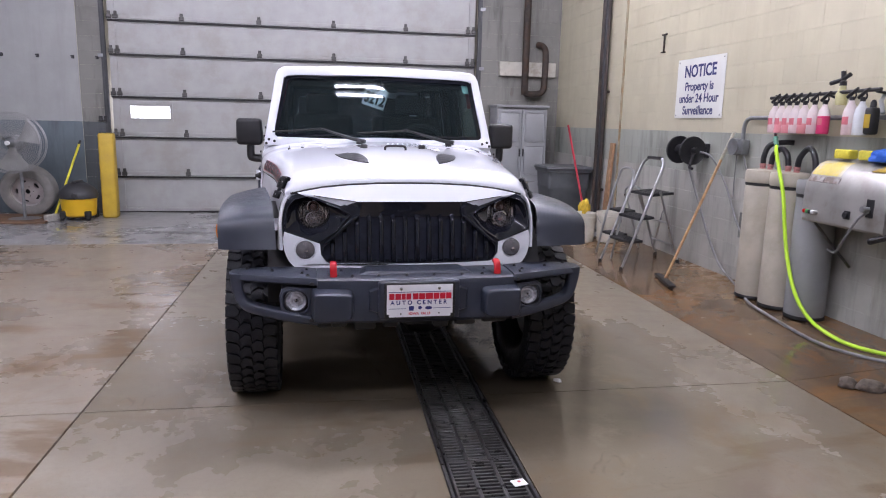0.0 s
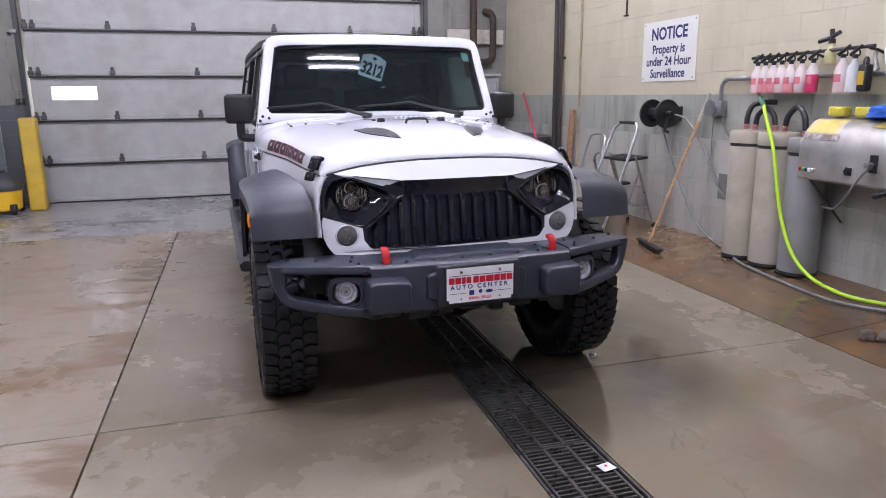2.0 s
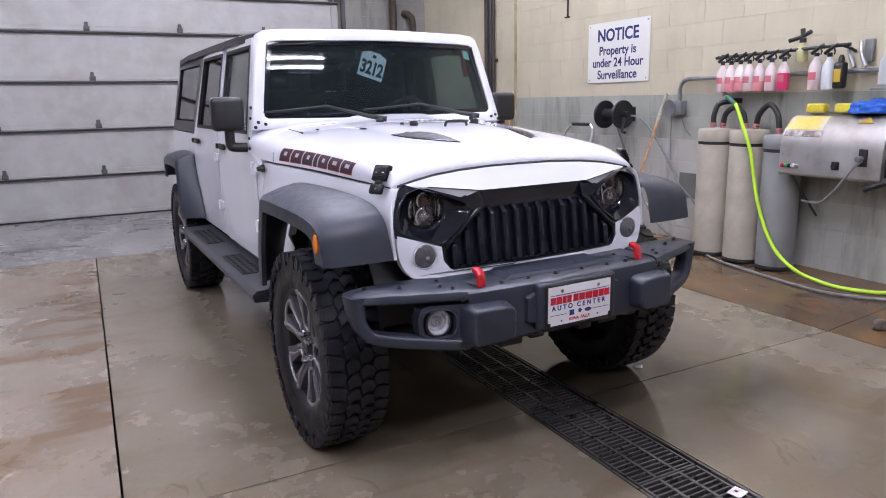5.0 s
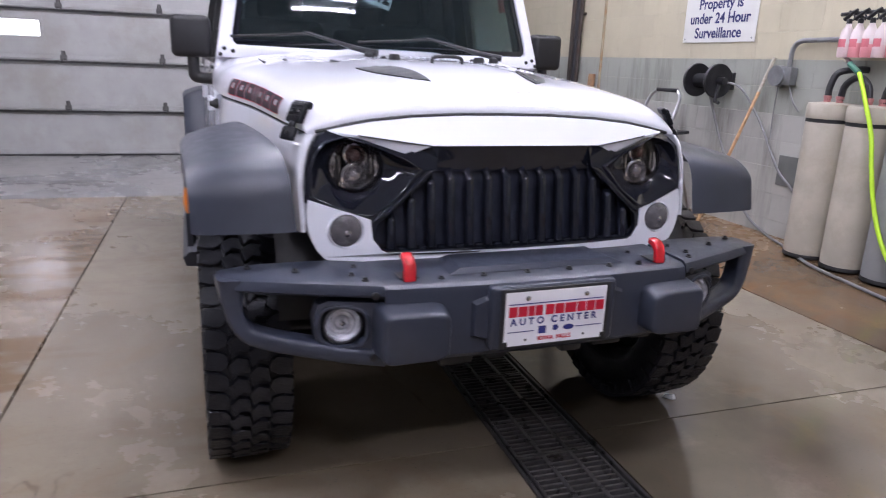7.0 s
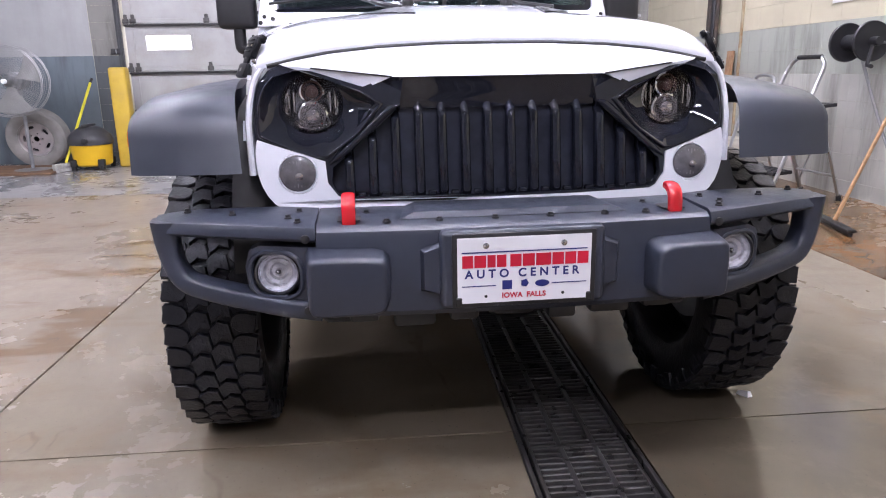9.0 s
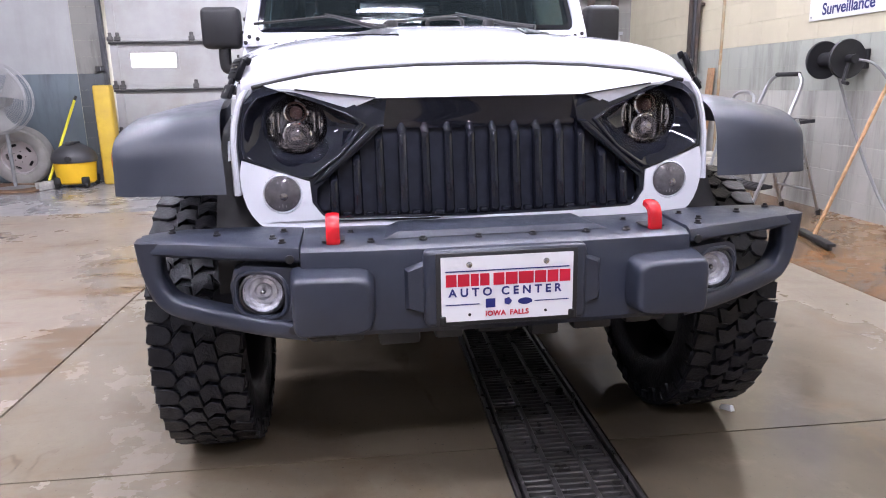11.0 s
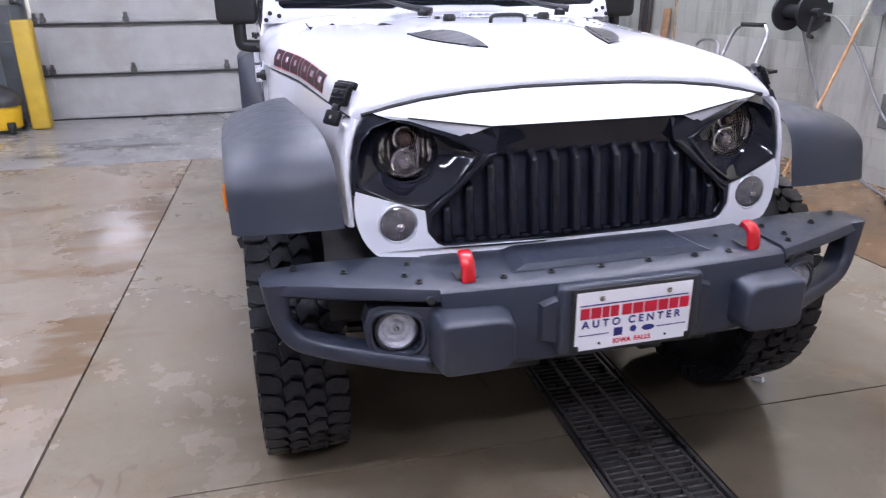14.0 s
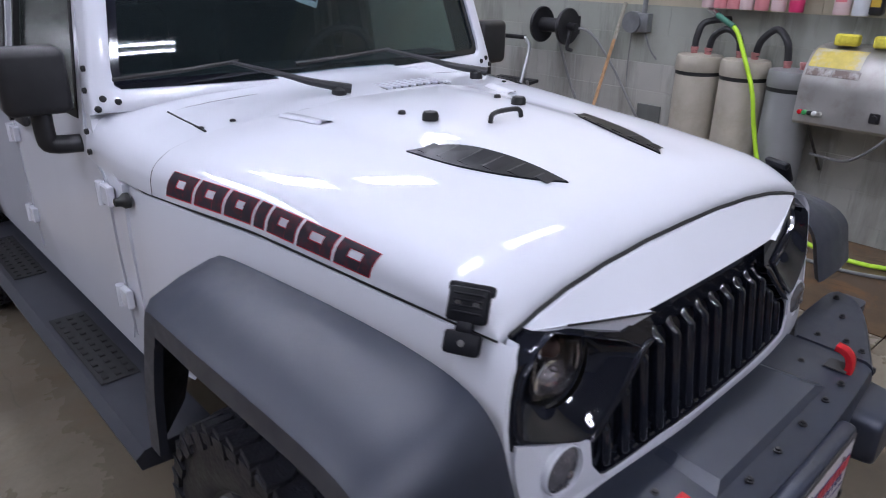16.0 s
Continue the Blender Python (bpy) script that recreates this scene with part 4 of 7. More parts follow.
for s in (-1, 1):
    bm = bmesh.new()
    line = spline([(0.250, 1.012, 0), (0.278, 1.000, 0), (0.335, 0.950, 0), (0.395, 0.898, 0), (0.432, 0.870, 0)], 4)
    rings = []
    for i, p in enumerate(line):
        w = 0.0105 * min(1, (i + 1) / 5, (len(line) - i) / 4)
        d = (line[min(i + 1, len(line) - 1)] - line[max(i - 1, 0)]).normalized()
        n = Vector((-d.y, d.x, 0))
        rings.append([nose(s * (p.x + n.x * w * math.cos(a)), p.y + n.y * w * math.cos(a), 0.008 - 0.009 * math.sin(a)) for a in [math.pi * q / 6 for q in range(7)]])
    loft(bm, rings, closed=False)
    part("diagonal_frame", bm, BLACKGLOSS, insert, angle=80)
for k in range(14):
    u = -0.0585 * 6.5 + 0.0585 * k
    top = 1.016 if abs(u) < 0.25 else min(1.016, 0.998 - (abs(u) - 0.272) * 0.859)
    bm = bmesh.new()
    rings = []
    for v, push, w in ((0.782, -0.018, 0.012), (0.794, -0.008, 0.0125), (0.800, -0.005, 0.0125), (top - 0.034, -0.005, 0.0115), (top - 0.028, -0.007, 0.0115), (top - 0.022, -0.013, 0.011), (top - 0.016, -0.022, 0.011), (top + 0.008, -0.034, 0.010)):
        y0 = nose(u, v, 0.0, push)[1]
        arc = [math.pi * q / 8 for q in range(9)]
        rings.append([(u - w, y0 + 0.028, v)] + [(u - w * math.cos(a), y0 + 0.012 * (1 - math.sin(a)), v) for a in arc] + [(u + w, y0 + 0.028, v)])
    loft(bm, rings)
    part("grille_bar", bm, BLACKGLOSS, insert, angle=80)
for k in range(13):
    u = -0.0585 * 6 + 0.0585 * k
    bm = bmesh.new()
    box(bm, (u, nose(u, 0.79, 0.02)[1], 0.792), (0.022, 0.02, 0.012), 0.003, 1)
    part("bar_foot", bm, BLACKGLOSS, insert, smooth=False)
bm = bmesh.new()
plate(bm, [dense(both([(0, 1.075), (0.25, 1.072), (0.32, 1.00), (0.42, 0.88), (0.43, 0.80), (0, 0.78)]), 0.06)], lambda u, v, d: nose(u, v, 0.046 + d), 0.01)
part("radiator_screen", bm, SCREEN, grille, "dark mesh behind the bars", smooth=False)


def headlamp(s):
    c = Vector(nose(s * LAMP[0], LAMP[1], 0.072))
    bm = bmesh.new()
    turned(bm, [(0.074, 0.03), (0.082, 0.0), (0.082, -0.024), (0.079, -0.029), (0.075, -0.025), (0.073, 0.0)], c, "y", 40, caps=False)
    lamp = part("headlamp", bm, BLACKGLOSS, jeep, "round dark projector headlamp")
    bm = bmesh.new()
    turned(bm, [(0.074, -0.01), (0.066, 0.020), (0.044, 0.042), (0.002, 0.046)], c, "y", 36, caps=False)
    part("reflector_bowl", bm, mat("lamp_bowl", (0.30, 0.30, 0.32), 0.14, metal=0.9, var=0.2), lamp)
    for dz, r in ((0.030, 0.021), (-0.027, 0.027)):
        bm = bmesh.new()
        turned(bm, [(r + 0.004, 0.03), (r + 0.004, 0.0), (r, -0.003), (r * 0.85, -0.012), (r * 0.5, -0.018), (0.001, -0.020)], c + Vector((0, 0, dz)), "y", 24, caps=False)
        part("projector_lens", bm, LENSPINK if dz < 0 else LENSAMBER, lamp)
        bm = bmesh.new()
        turned(bm, [(r + 0.009, 0.012), (r + 0.009, -0.002), (r + 0.005, -0.004), (r + 0.004, 0.0)], c + Vector((0, 0, dz)), "y", 24, caps=False)
        part("lens_ring", bm, CHROME, lamp)
    for sx in (-1, 1):
        for k in range(2):
            bm = bmesh.new()
            box(bm, c + Vector((sx * (0.043 + 0.012 * k), 0.0, 0.006)), (0.007, 0.02, 0.050 - 0.016 * k), 0.002, 1)
            part("lamp_rib", bm, REFLECT, lamp, smooth=False)
    for a0, a1, r in ((2.55, 3.55, 0.062), (-0.45, 0.5, 0.062), (3.9, 5.5, 0.060)):
        bm = bmesh.new()
        tube(bm, [c + Vector((r * math.cos(a0 + (a1 - a0) * k / 10), -0.004, r * math.sin(a0 + (a1 - a0) * k / 10))) for k in range(11)], 0.0055, 6)
        part("chrome_facet", bm, REFLECT, lamp)
    bm = bmesh.new()
    turned(bm, [(0.075, -0.024), (0.069, -0.030), (0.052, -0.038), (0.03, -0.042), (0.001, -0.044)], c, "y", 36, caps=False)
    g = part("lamp_glass", bm, CLEAR, lamp)
    g.visible_shadow = False


side_pair(headlamp)


def turn_lamp(s):
    c = Vector(nose(s * 0.509, 0.849, 0.0))
    bm = bmesh.new()
    turned(bm, [(0.050, 0.03), (0.0495, -0.001), (0.047, -0.004), (0.044, 0.0), (0.043, 0.02)], c, "y", 32, caps=False)
    t = part("turn_lamp", bm, WHITE, jeep, "smoked round turn signal")
    bm = bmesh.new()
    turned(bm, [(0.045, 0.004), (0.044, -0.003), (0.034, -0.009), (0.018, -0.012), (0.001, -0.013)], c, "y", 32, caps=False)
    part("turn_lens", bm, SMOKE, t)
    bm = bmesh.new()
    for k in range(9):
        x = -0.034 + 0.0085 * k
        h = math.sqrt(0.042 ** 2 - x * x)
        rod(bm, c + Vector((x, -0.010 + abs(x) * 0.14, -h * 0.8)), c + Vector((x, -0.010 + abs(x) * 0.14, h * 0.8)), 0.0016, n=4)
    part("lens_flutes", bm, mat("pale_lens_flute", (0.20, 0.19, 0.20), 0.25), t)
    bm = bmesh.new()
    turned(bm, [(0.010, 0.0), (0.010, -0.004), (0.006, -0.008), (0.001, -0.009)], c + Vector((0.004, -0.010, -0.006)), "y", 12, caps=False)
    part("bulb", bm, LENSPINK, t)


side_pair(turn_lamp)


# ---- bumper ----
def bump_y(x):
    """Front face of the bumper, sweeping back at its ends."""
    a = abs(x)
    return 0.035 + 0.02 * (a / 0.46) ** 2 if a < 0.46 else 0.055 + 0.36 * (a - 0.46) + 0.15 * max(0, a - 0.70) ** 1.3


def bump_section(x):
    y = bump_y(x)
    return [(x, y + 0.05, 0.545), (x, y + 0.012, 0.548), (x, y, 0.562), (x, y, 0.60), (x, y, 0.728), (x, y + 0.006, 0.748), (x, y + 0.022, 0.758), (x, 0.20, 0.764), (x, 0.27, 0.764), (x, 0.275, 0.74), (x, 0.20, 0.73), (x, y + 0.06, 0.62)]


bm = bmesh.new()
loft(bm, [bump_section(-0.458 + 0.916 * k / 22) for k in range(23)])
bumper = part("front_bumper", bm, SATIN, jeep, "dark satin grey steel front bumper", angle=32)
# raised pad on top
bm = bmesh.new()
hull(bm, [(-0.27, 0.105, 0.762), (0.27, 0.105, 0.762), (0.25, 0.25, 0.765), (-0.25, 0.25, 0.765)], [(-0.235, 0.118, 0.775), (0.235, 0.118, 0.775), (0.225, 0.245, 0.776), (-0.225, 0.245, 0.776)])
part("top_pad", bm, SATIN, bumper, smooth=False)
# lower valance
for k in range(7):
    bm = bmesh.new()
    box(bm, (-0.36 + 0.12 * k, 0.125, 0.536 - 0.008 * ((k * 5) % 3)), (0.07 + 0.03 * ((k * 7) % 2), 0.05, 0.04), 0.010, 2)
    part("valance_block", bm, BLACK, bumper)


def wing(s):
    xs = [0.460, 0.50, 0.56, 0.62, 0.68, 0.74, 0.79, 0.815, 0.844]
    bm = bmesh.new()
    rings = []
    for x in xs:
        y = bump_y(x)
        yb = min(0.285, y + 0.19 - 0.85 * max(0, x - 0.70))
        dz = -0.10 * max(0, x - 0.76)
        xb = x + 0.006 * max(0, (x - 0.74) / 0.1)
        rings.append([(s * x, y + 0.008, 0.726), (s * x, y, 0.733), (s * x, y, 0.742 + dz), (s * x, y + 0.008, 0.758 + dz), (s * x, y + 0.022, 0.765 + dz), (s * xb, yb, 0.770 + dz), (s * xb, yb + 0.006, 0.758 + dz), (s * xb, yb, 0.735), (s * x, y + 0.05, 0.728)])
    loft(bm, rings)
    w = part("bumper_wing", bm, SATIN, bumper, "bumper end with open loop", angle=32)
    # loop: end post and lower tube
    bm = bmesh.new()
    line = [(0.816, 0.757), (0.817, 0.73), (0.818, 0.71), (0.816, 0.687), (0.811, 0.660), (0.797, 0.629), (0.770, 0.605), (0.71, 0.591), (0.64, 0.580), (0.55, 0.568), (0.455, 0.562)]
    pts = spline([(x, 0, z) for x, z in line], 4)
    rings = []
    for i, p in enumerate(pts):
        a, b = pts[max(0, i - 1)], pts[min(len(pts) - 1, i + 1)]
        d = (b - a).normalized()
        n = Vector((-d.z, 0, d.x))
        f = i / (len(pts) - 1)
        half = 0.022 + 0.011 * max(0.0, 1 - f * 2.6)
        y = bump_y(p.x)
        deep = 0.075
        ring = []
        for u, v in ((-1, 0.14), (-0.86, 0.05), (-0.5, 0.0), (0.5, 0.0), (0.86, 0.05), (1, 0.14), (1, 0.86), (0.7, 1.0), (-0.7, 1.0), (-1, 0.86)):
            q = p + n * (half * u)
            ring.append((s * (q.x + 0.010 * v * (1 - f) ** 2), y - 0.002 + deep * v, q.z))
        rings.append(ring)
    loft(bm, rings)
    part("loop_bar", bm, SATIN, w, angle=70)
    # pocket round the fog lamp
    bm = bmesh.new()
    o = [(0.470, 0.578), (0.585, 0.578), (0.622, 0.606), (0.628, 0.66), (0.616, 0.700), (0.590, 0.712), (0.470, 0.712)]
    hole = []
    for k in range(32):
        ca, sa = math.cos(2 * math.pi * k / 32), math.sin(2 * math.pi * k / 32)
        hole.append((0.555 + 0.060 * math.copysign(abs(ca) ** 0.7, ca), 0.645 + 0.054 * math.copysign(abs(sa) ** 0.7, sa)))
    plate(bm, [[(s * x, z) for x, z in o], [(s * x, z) for x, z in hole]], lambda u, v, d: (u, bump_y(u) + 0.012 + d, v), 0.05)
    part("lamp_pocket", bm, SATIN, w, angle=30)
    bm = bmesh.new()
    tube(bm, [(s * x, bump_y(x) + 0.011, z) for x, z in hole + hole[:1]], 0.006, 6)
    part("pocket_lip", bm, SATIN, w)
    bm = bmesh.new()
    plate(bm, [[(s * (0.555 + (x - 0.555) * 1.05), 0.645 + (z - 0.645) * 1.05) for x, z in hole]], lambda u, v, d: (u, bump_y(u) + 0.060 + d, v), 0.006)
    part("pocket_floor", bm, BLACK, w, smooth=False)
    # projecting box beside the fog lamp
    bm = bmesh.new()
    rings = []
    for f, grow in ((0.0, 1.04), (0.55, 0.98), (0.80, 0.955), (0.92, 0.925), (0.98, 0.88), (1.0, 0.82)):
        ring = []
        for k in range(40):
            ca, sa = math.cos(2 * math.pi * k / 40), math.sin(2 * math.pi * k / 40)
            x = 0.391 + 0.092 * grow * math.copysign(abs(ca) ** 0.30, ca)
            z = 0.643 + (0.069 * grow + 0.006 * ca) * math.copysign(abs(sa) ** 0.30, sa) - 0.004 * f
            ring.append((s * x, (bump_y(x) + 0.012) * (1 - f) + (-0.022 + 0.03 * (x - 0.32)) * f, z))
        rings.append(ring)
    loft(bm, rings)
    part("winch_box", bm, SATIN, w, angle=50)
    # fog lamp
    c = Vector((s * 0.553, bump_y(0.553) + 0.022, 0.646))
    bm = bmesh.new()
    turned(bm, [(0.052, 0.03), (0.053, -0.004), (0.048, -0.008), (0.045, 0.004), (0.044, 0.03)], c, "y", 32, caps=False)
    fog = part("fog_lamp", bm, BLACK, bumper, "round clear fog lamp")
    bm = bmesh.new()
    turned(bm, [(0.045, 0.0), (0.041, 0.012), (0.034, 0.016), (0.029, 0.024), (0.020, 0.025), (0.015, 0.031), (0.001, 0.032)], c, "y", 16, caps=False)
    part("fog_reflector", bm, FOGBOWL, fog, smooth=False)
    bm = bmesh.new()
    turned(bm, [(0.007, 0.03), (0.007, 0.012), (0.004, 0.009), (0.001, 0.008)], c, "y", 12, caps=False)
    part("fog_bulb_shield", bm, CHROME, fog)
    bm = bmesh.new()
    turned(bm, [(0.046, 0.0), (0.042, -0.007), (0.025, -0.012), (0.001, -0.013)], c, "y", 28, caps=False)
    g = part("fog_glass", bm, CLEAR, fog)
    g.visible_shadow = False
    # bolts on the wing's top and joint
    for x, y, z in ((0.50, 0.10, 0.764), (0.525, 0.145, 0.765), (0.505, 0.21, 0.766), (0.66, 0.20, 0.768), (0.775, 0.255, 0.768)):
        bm = bmesh.new()
        turned(bm, [(0.009, 0), (0.009, 0.004), (0.006, 0.005), (0.006, 0.010), (0.003, 0.011)], (s * x, y, z), "z", 10)
        part("bolt", bm, BLACK, w)
    for x, z in ((0.482, 0.735), (0.485, 0.568)):
        bm = bmesh.new()
        turned(bm, [(0.010, 0.004), (0.010, -0.004), (0.005, -0.006)], (s * x, bump_y(x) - 0.001, z), "y", 10)
        part("bolt", bm, BLACK, w)
    # red tow hook
    bm = bmesh.new()
    prof = spline([(0, y, z) for y, z in [(0.098, 0.735), (0.092, 0.762), (0.093, 0.786), (0.100, 0.803), (0.113, 0.812), (0.130, 0.815)]], 4)
    rings = []
    for i, p in enumerate(prof):
        a, b = prof[max(0, i - 1)], prof[min(len(prof) - 1, i + 1)]
        d = (b - a).normalized()
        n = Vector((0, -d.z, d.y))
        ring = []
        for k in range(12):
            t = 2 * math.pi * k / 12
            ring.append(Vector((s * 0.385 + 0.0165 * math.copysign(abs(math.cos(t)) ** 0.6, math.cos(t)), p.y, p.z)) + n * (0.0105 * math.copysign(abs(math.sin(t)) ** 0.6, math.sin(t))))
        rings.append(ring)
    loft(bm, rings)
    part("tow_hook", bm, RED, bumper, "bright red tow hook")
    bm = bmesh.new()
    box(bm, (s * 0.385, 0.118, 0.7655), (0.052, 0.052, 0.003), 0.001, 1)
    part("hook_slot", bm, DARK, bumper, smooth=False)


side_pair(wing)
for x in (-0.30, -0.18, -0.05, 0.08, 0.21, 0.31, -0.345, 0.345):
    bm = bmesh.new()
    y = 0.085 if abs(x) < 0.32 else 0.19
    turned(bm, [(0.009, 0), (0.009, 0.004), (0.006, 0.005), (0.006, 0.009), (0.003, 0.010)], (x, y, 0.7605), "z", 10)
    part("bolt", bm, BLACK, bumper)

# plate bracket, recessed cheeks and the plate
bm = bmesh.new()
box(bm, (0, 0.024, 0.662), (0.376, 0.040, 0.180), 0.014, 3)
bracket = part("plate_bracket", bm, SATIN, bumper)
for s in (-1, 1):
    bm = bmesh.new()
    hull(bm, [(s * 0.18, 0.05, 0.59), (s * 0.235, 0.05, 0.605), (s * 0.235, 0.05, 0.71), (s * 0.18, 0.05, 0.728)], [(s * 0.18, 0.022, 0.602), (s * 0.222, 0.026, 0.615), (s * 0.222, 0.026, 0.70), (s * 0.18, 0.022, 0.716)])
    part("bracket_cheek", bm, SATIN, bracket, smooth=False)
bm = bmesh.new()
box(bm, (0, 0.002, 0.661), (0.326, 0.006, 0.168), 0.002, 2)
part("plate_surround", bm, BLACK, bracket, "black plastic surround of the plate")
bm = bmesh.new()
o = [(-0.1525, -0.076), (0.1525, -0.076), (0.1525, 0.076), (-0.1525, 0.076)]
box(bm, (0, 0, 0), (0.305, 0.003, 0.152), 0.0012, 1)
licence = part("plate", bm, PLATEWHITE, bumper, "white dealer plate with red and blue print", at=Matrix.Translation((0, 0.0, 0.661)))


def bar(x0, x1, z0, z1, material, name, y=-0.0022):
    bm = bmesh.new()
    box(bm, ((x0 + x1) / 2, y, (z0 + z1) / 2), (x1 - x0, 0.0012, z1 - z0))
    return part(name, bm, material, licence, smooth=False)


bar(-0.142, 0.142, 0.0405, 0.0430, INKBLUE, "print_line")
x = -0.141
for w in (0.024, 0.026, 0.018, 0.021, 0, 0.025, 0.027, 0.034, 0.026, 0.025, 0.025):
    if w:
        bar(x, x + w, 0.007, 0.035, INKRED, "print_bar")
    x += w + (0.0032 if w else 0.006)
for word, x in (("AUTO", -0.0855), ("CENTER", 0.0545)):
    text_mesh(word, 0.0265, INKBLUE, "lettering", licence, axes((x, -0.0022, -0.0085), (1, 0, 0), (0, 0, 1)), spread=1.62, bold=0.0007)
bar(-0.142, -0.065, -0.0365, -0.0345, INKBLUE, "print_line")
bar(0.062, 0.142, -0.0365, -0.0345, INKBLUE, "print_line")
bar(-0.051, -0.029, -0.0455, -0.0245, INKBLUE, "print_square")
bm = bmesh.new()
turned(bm, [(0.0095, 0.0), (0.0095, 0.0012)], (0.0, -0.0028, -0.0325), "y", 5)
part("print_star", bm, INKBLUE, licence, smooth=False)
bm = bmesh.new()
turned(bm, [(0.0095, 0.0), (0.0095, 0.0012)], (0, 0, 0), "y", 24)
bmesh.ops.scale(bm, vec=(1.75, 1, 0.8), verts=bm.verts[:])
part("print_oval", bm, INKBLUE, licence, smooth=False, at=Matrix.Translation((0.040, -0.0028, -0.0345)))
for word, x in (("IOWA", -0.0285), ("FALLS", 0.0265)):
    text_mesh(word, 0.0165, INKRED, "lettering", licence, axes((x, -0.0022, -0.0600), (1, 0, 0), (0, 0, 1)), spread=1.05, bold=0.0005)
for x, z in ((-0.088, 0.057), (0.088, 0.057)):
    bm = bmesh.new()
    turned(bm, [(0.007, 0), (0.007, -0.003), (0.003, -0.004)], (x, -0.0015, z), "y", 12)
    part("screw", bm, CHROME, licence)
for x, z in ((-0.088, -0.060), (0.088, -0.060)):
    bm = bmesh.new()
    turned(bm, [(0.0035, 0), (0.0035, -0.0012)], (x, -0.0015, z), "y", 10)
    part("hole", bm, TRIM, licence)
for x in (-0.149, 0.149):
    bm = bmesh.new()
    box(bm, (x, -0.003, -0.071), (0.014, 0.006, 0.020), 0.002, 1)
    part("corner_clip", bm, TRIM, licence, smooth=False)


# ---- windscreen frame, doors, roof, tail ----
def ws(u, v):
    """On the raked windscreen: u across, v height."""
    return Vector((u, 1.62 + (v - 1.34) * 0.30 + 0.06 * (u / 0.7) ** 2, v))


frame_out = both([(0, 1.815), (0.55, 1.806), (0.64, 1.798), (0.672, 1.78), (0.690, 1.74), (0.762, 1.34), (0.768, 1.285), (0, 1.285)])
frame_in = both([(0, 1.752), (0.55, 1.744), (0.615, 1.738), (0.635, 1.722), (0.698, 1.385), (0.696, 1.355), (0.680, 1.342), (0, 1.332)])
bm = bmesh.new()
rings = []
for k, (o0, i0) in enumerate(zip(frame_out, frame_in)):
    o1, i1 = frame_out[(k + 1) % len(frame_out)], frame_in[(k + 1) % len(frame_in)]
    pieces = max(1, round(math.dist(o0, o1) / 0.05))
    for q in range(pieces):
        t = q / pieces
        o, n = (tuple(a + (c - a) * t for a, c in zip(*ends)) for ends in ((o0, o1), (i0, i1)))
        ring = []
        for f, d in ((0.0, 0.07), (0.0, 0.010), (0.06, 0.002), (0.16, 0.0), (0.5, -0.001), (0.86, 0.0), (0.96, 0.002), (1.0, 0.010), (1.0, 0.07)):
            ring.append(ws(o[0] + (n[0] - o[0]) * f, o[1] + (n[1] - o[1]) * f) + Vector((0, d, 0)))
        rings.append(ring)
loft(bm, rings + rings[:1], True, False)
bmesh.ops.remove_doubles(bm, verts=bm.verts[:], dist=1e-5)
wf = part("windscreen_frame", bm, WHITE, jeep, angle=50)
bm = bmesh.new()
g_out = both([(0, 1.750), (0.55, 1.742), (0.613, 1.736), (0.633, 1.720), (0.696, 1.385), (0.694, 1.357), (0.679, 1.344), (0, 1.334)])
g_in = both([(0, 1.728), (0.55, 1.720), (0.597, 1.715), (0.613, 1.703), (0.674, 1.39), (0.671, 1.372), (0.66, 1.364), (0, 1.364)])
plate(bm, [dense(g_out, 0.06), dense(g_in, 0.06)], lambda u, v, d: ws(u, v) + Vector((0, 0.012 + d, 0)), 0.004)
part("glass_band", bm, BLACKGLOSS, wf, "black band printed round the glass", smooth=False)
bm = bmesh.new()
rings = []
for j in range(9):
    f = j / 8
    rr = []
    for i in range(17):
        t = -1 + i / 8
        v = 1.335 + f * 0.41
        hw = 0.703 - f * 0.072
        rr.append(ws(hw * t * 0.995, v) + Vector((0, 0.018, 0)))
    rings.append(rr + [p + Vector((0, 0.005, -0.0015)) for p in reversed(rr)])
loft(bm, rings)
g = part("windscreen", bm, TINT, wf, "dark tinted windscreen reflecting strip lights", angle=80)
g.visible_shadow = False
for s in (-1, 1):
    for x, y, z in ((0.735, 0, 1.325), (0.700, 0, 1.315), (0.752, 0, 1.30)):
        bm = bmesh.new()
        p = ws(s * x, z)
        turned(bm, [(0.009, 0.003), (0.009, -0.004), (0.004, -0.007)], p, "y", 10)
        part("bolt", bm, TRIM, wf)
    for y, z, x in ((1.745, 1.40, 0.754), (1.735, 1.345, 0.763), (1.70, 1.245, 0.786), (1.68, 1.195, 0.793)):
        bm = bmesh.new()
        turned(bm, [(0.008, -0.002), (0.008, 0.006), (0.004, 0.008)], (0, 0, 0), "x", 10)
        part("bolt", bm, TRIM, wf, at=pose(s * x, y - 0.015, z, 0, 0 if s > 0 else 180, 0))


def body_x(z):
    """Half-width of the body side by height."""
    if z < 1.22:
        return 0.775 + 0.012 * (1 - abs(z - 1.0) / 0.4)
    return 0.777 - 0.175 * (z - 1.22)


def side_panel(name, loops, s, material, thick=0.05, proud=0.0, parent=None, label=""):
    bm = bmesh.new()
    plate(bm, [dense(lp, 0.08) for lp in loops], lambda u, v, d: (s * (body_x(v) + proud - d), u, v), thick)
    return part(name, bm, material, parent or jeep, label, angle=30)


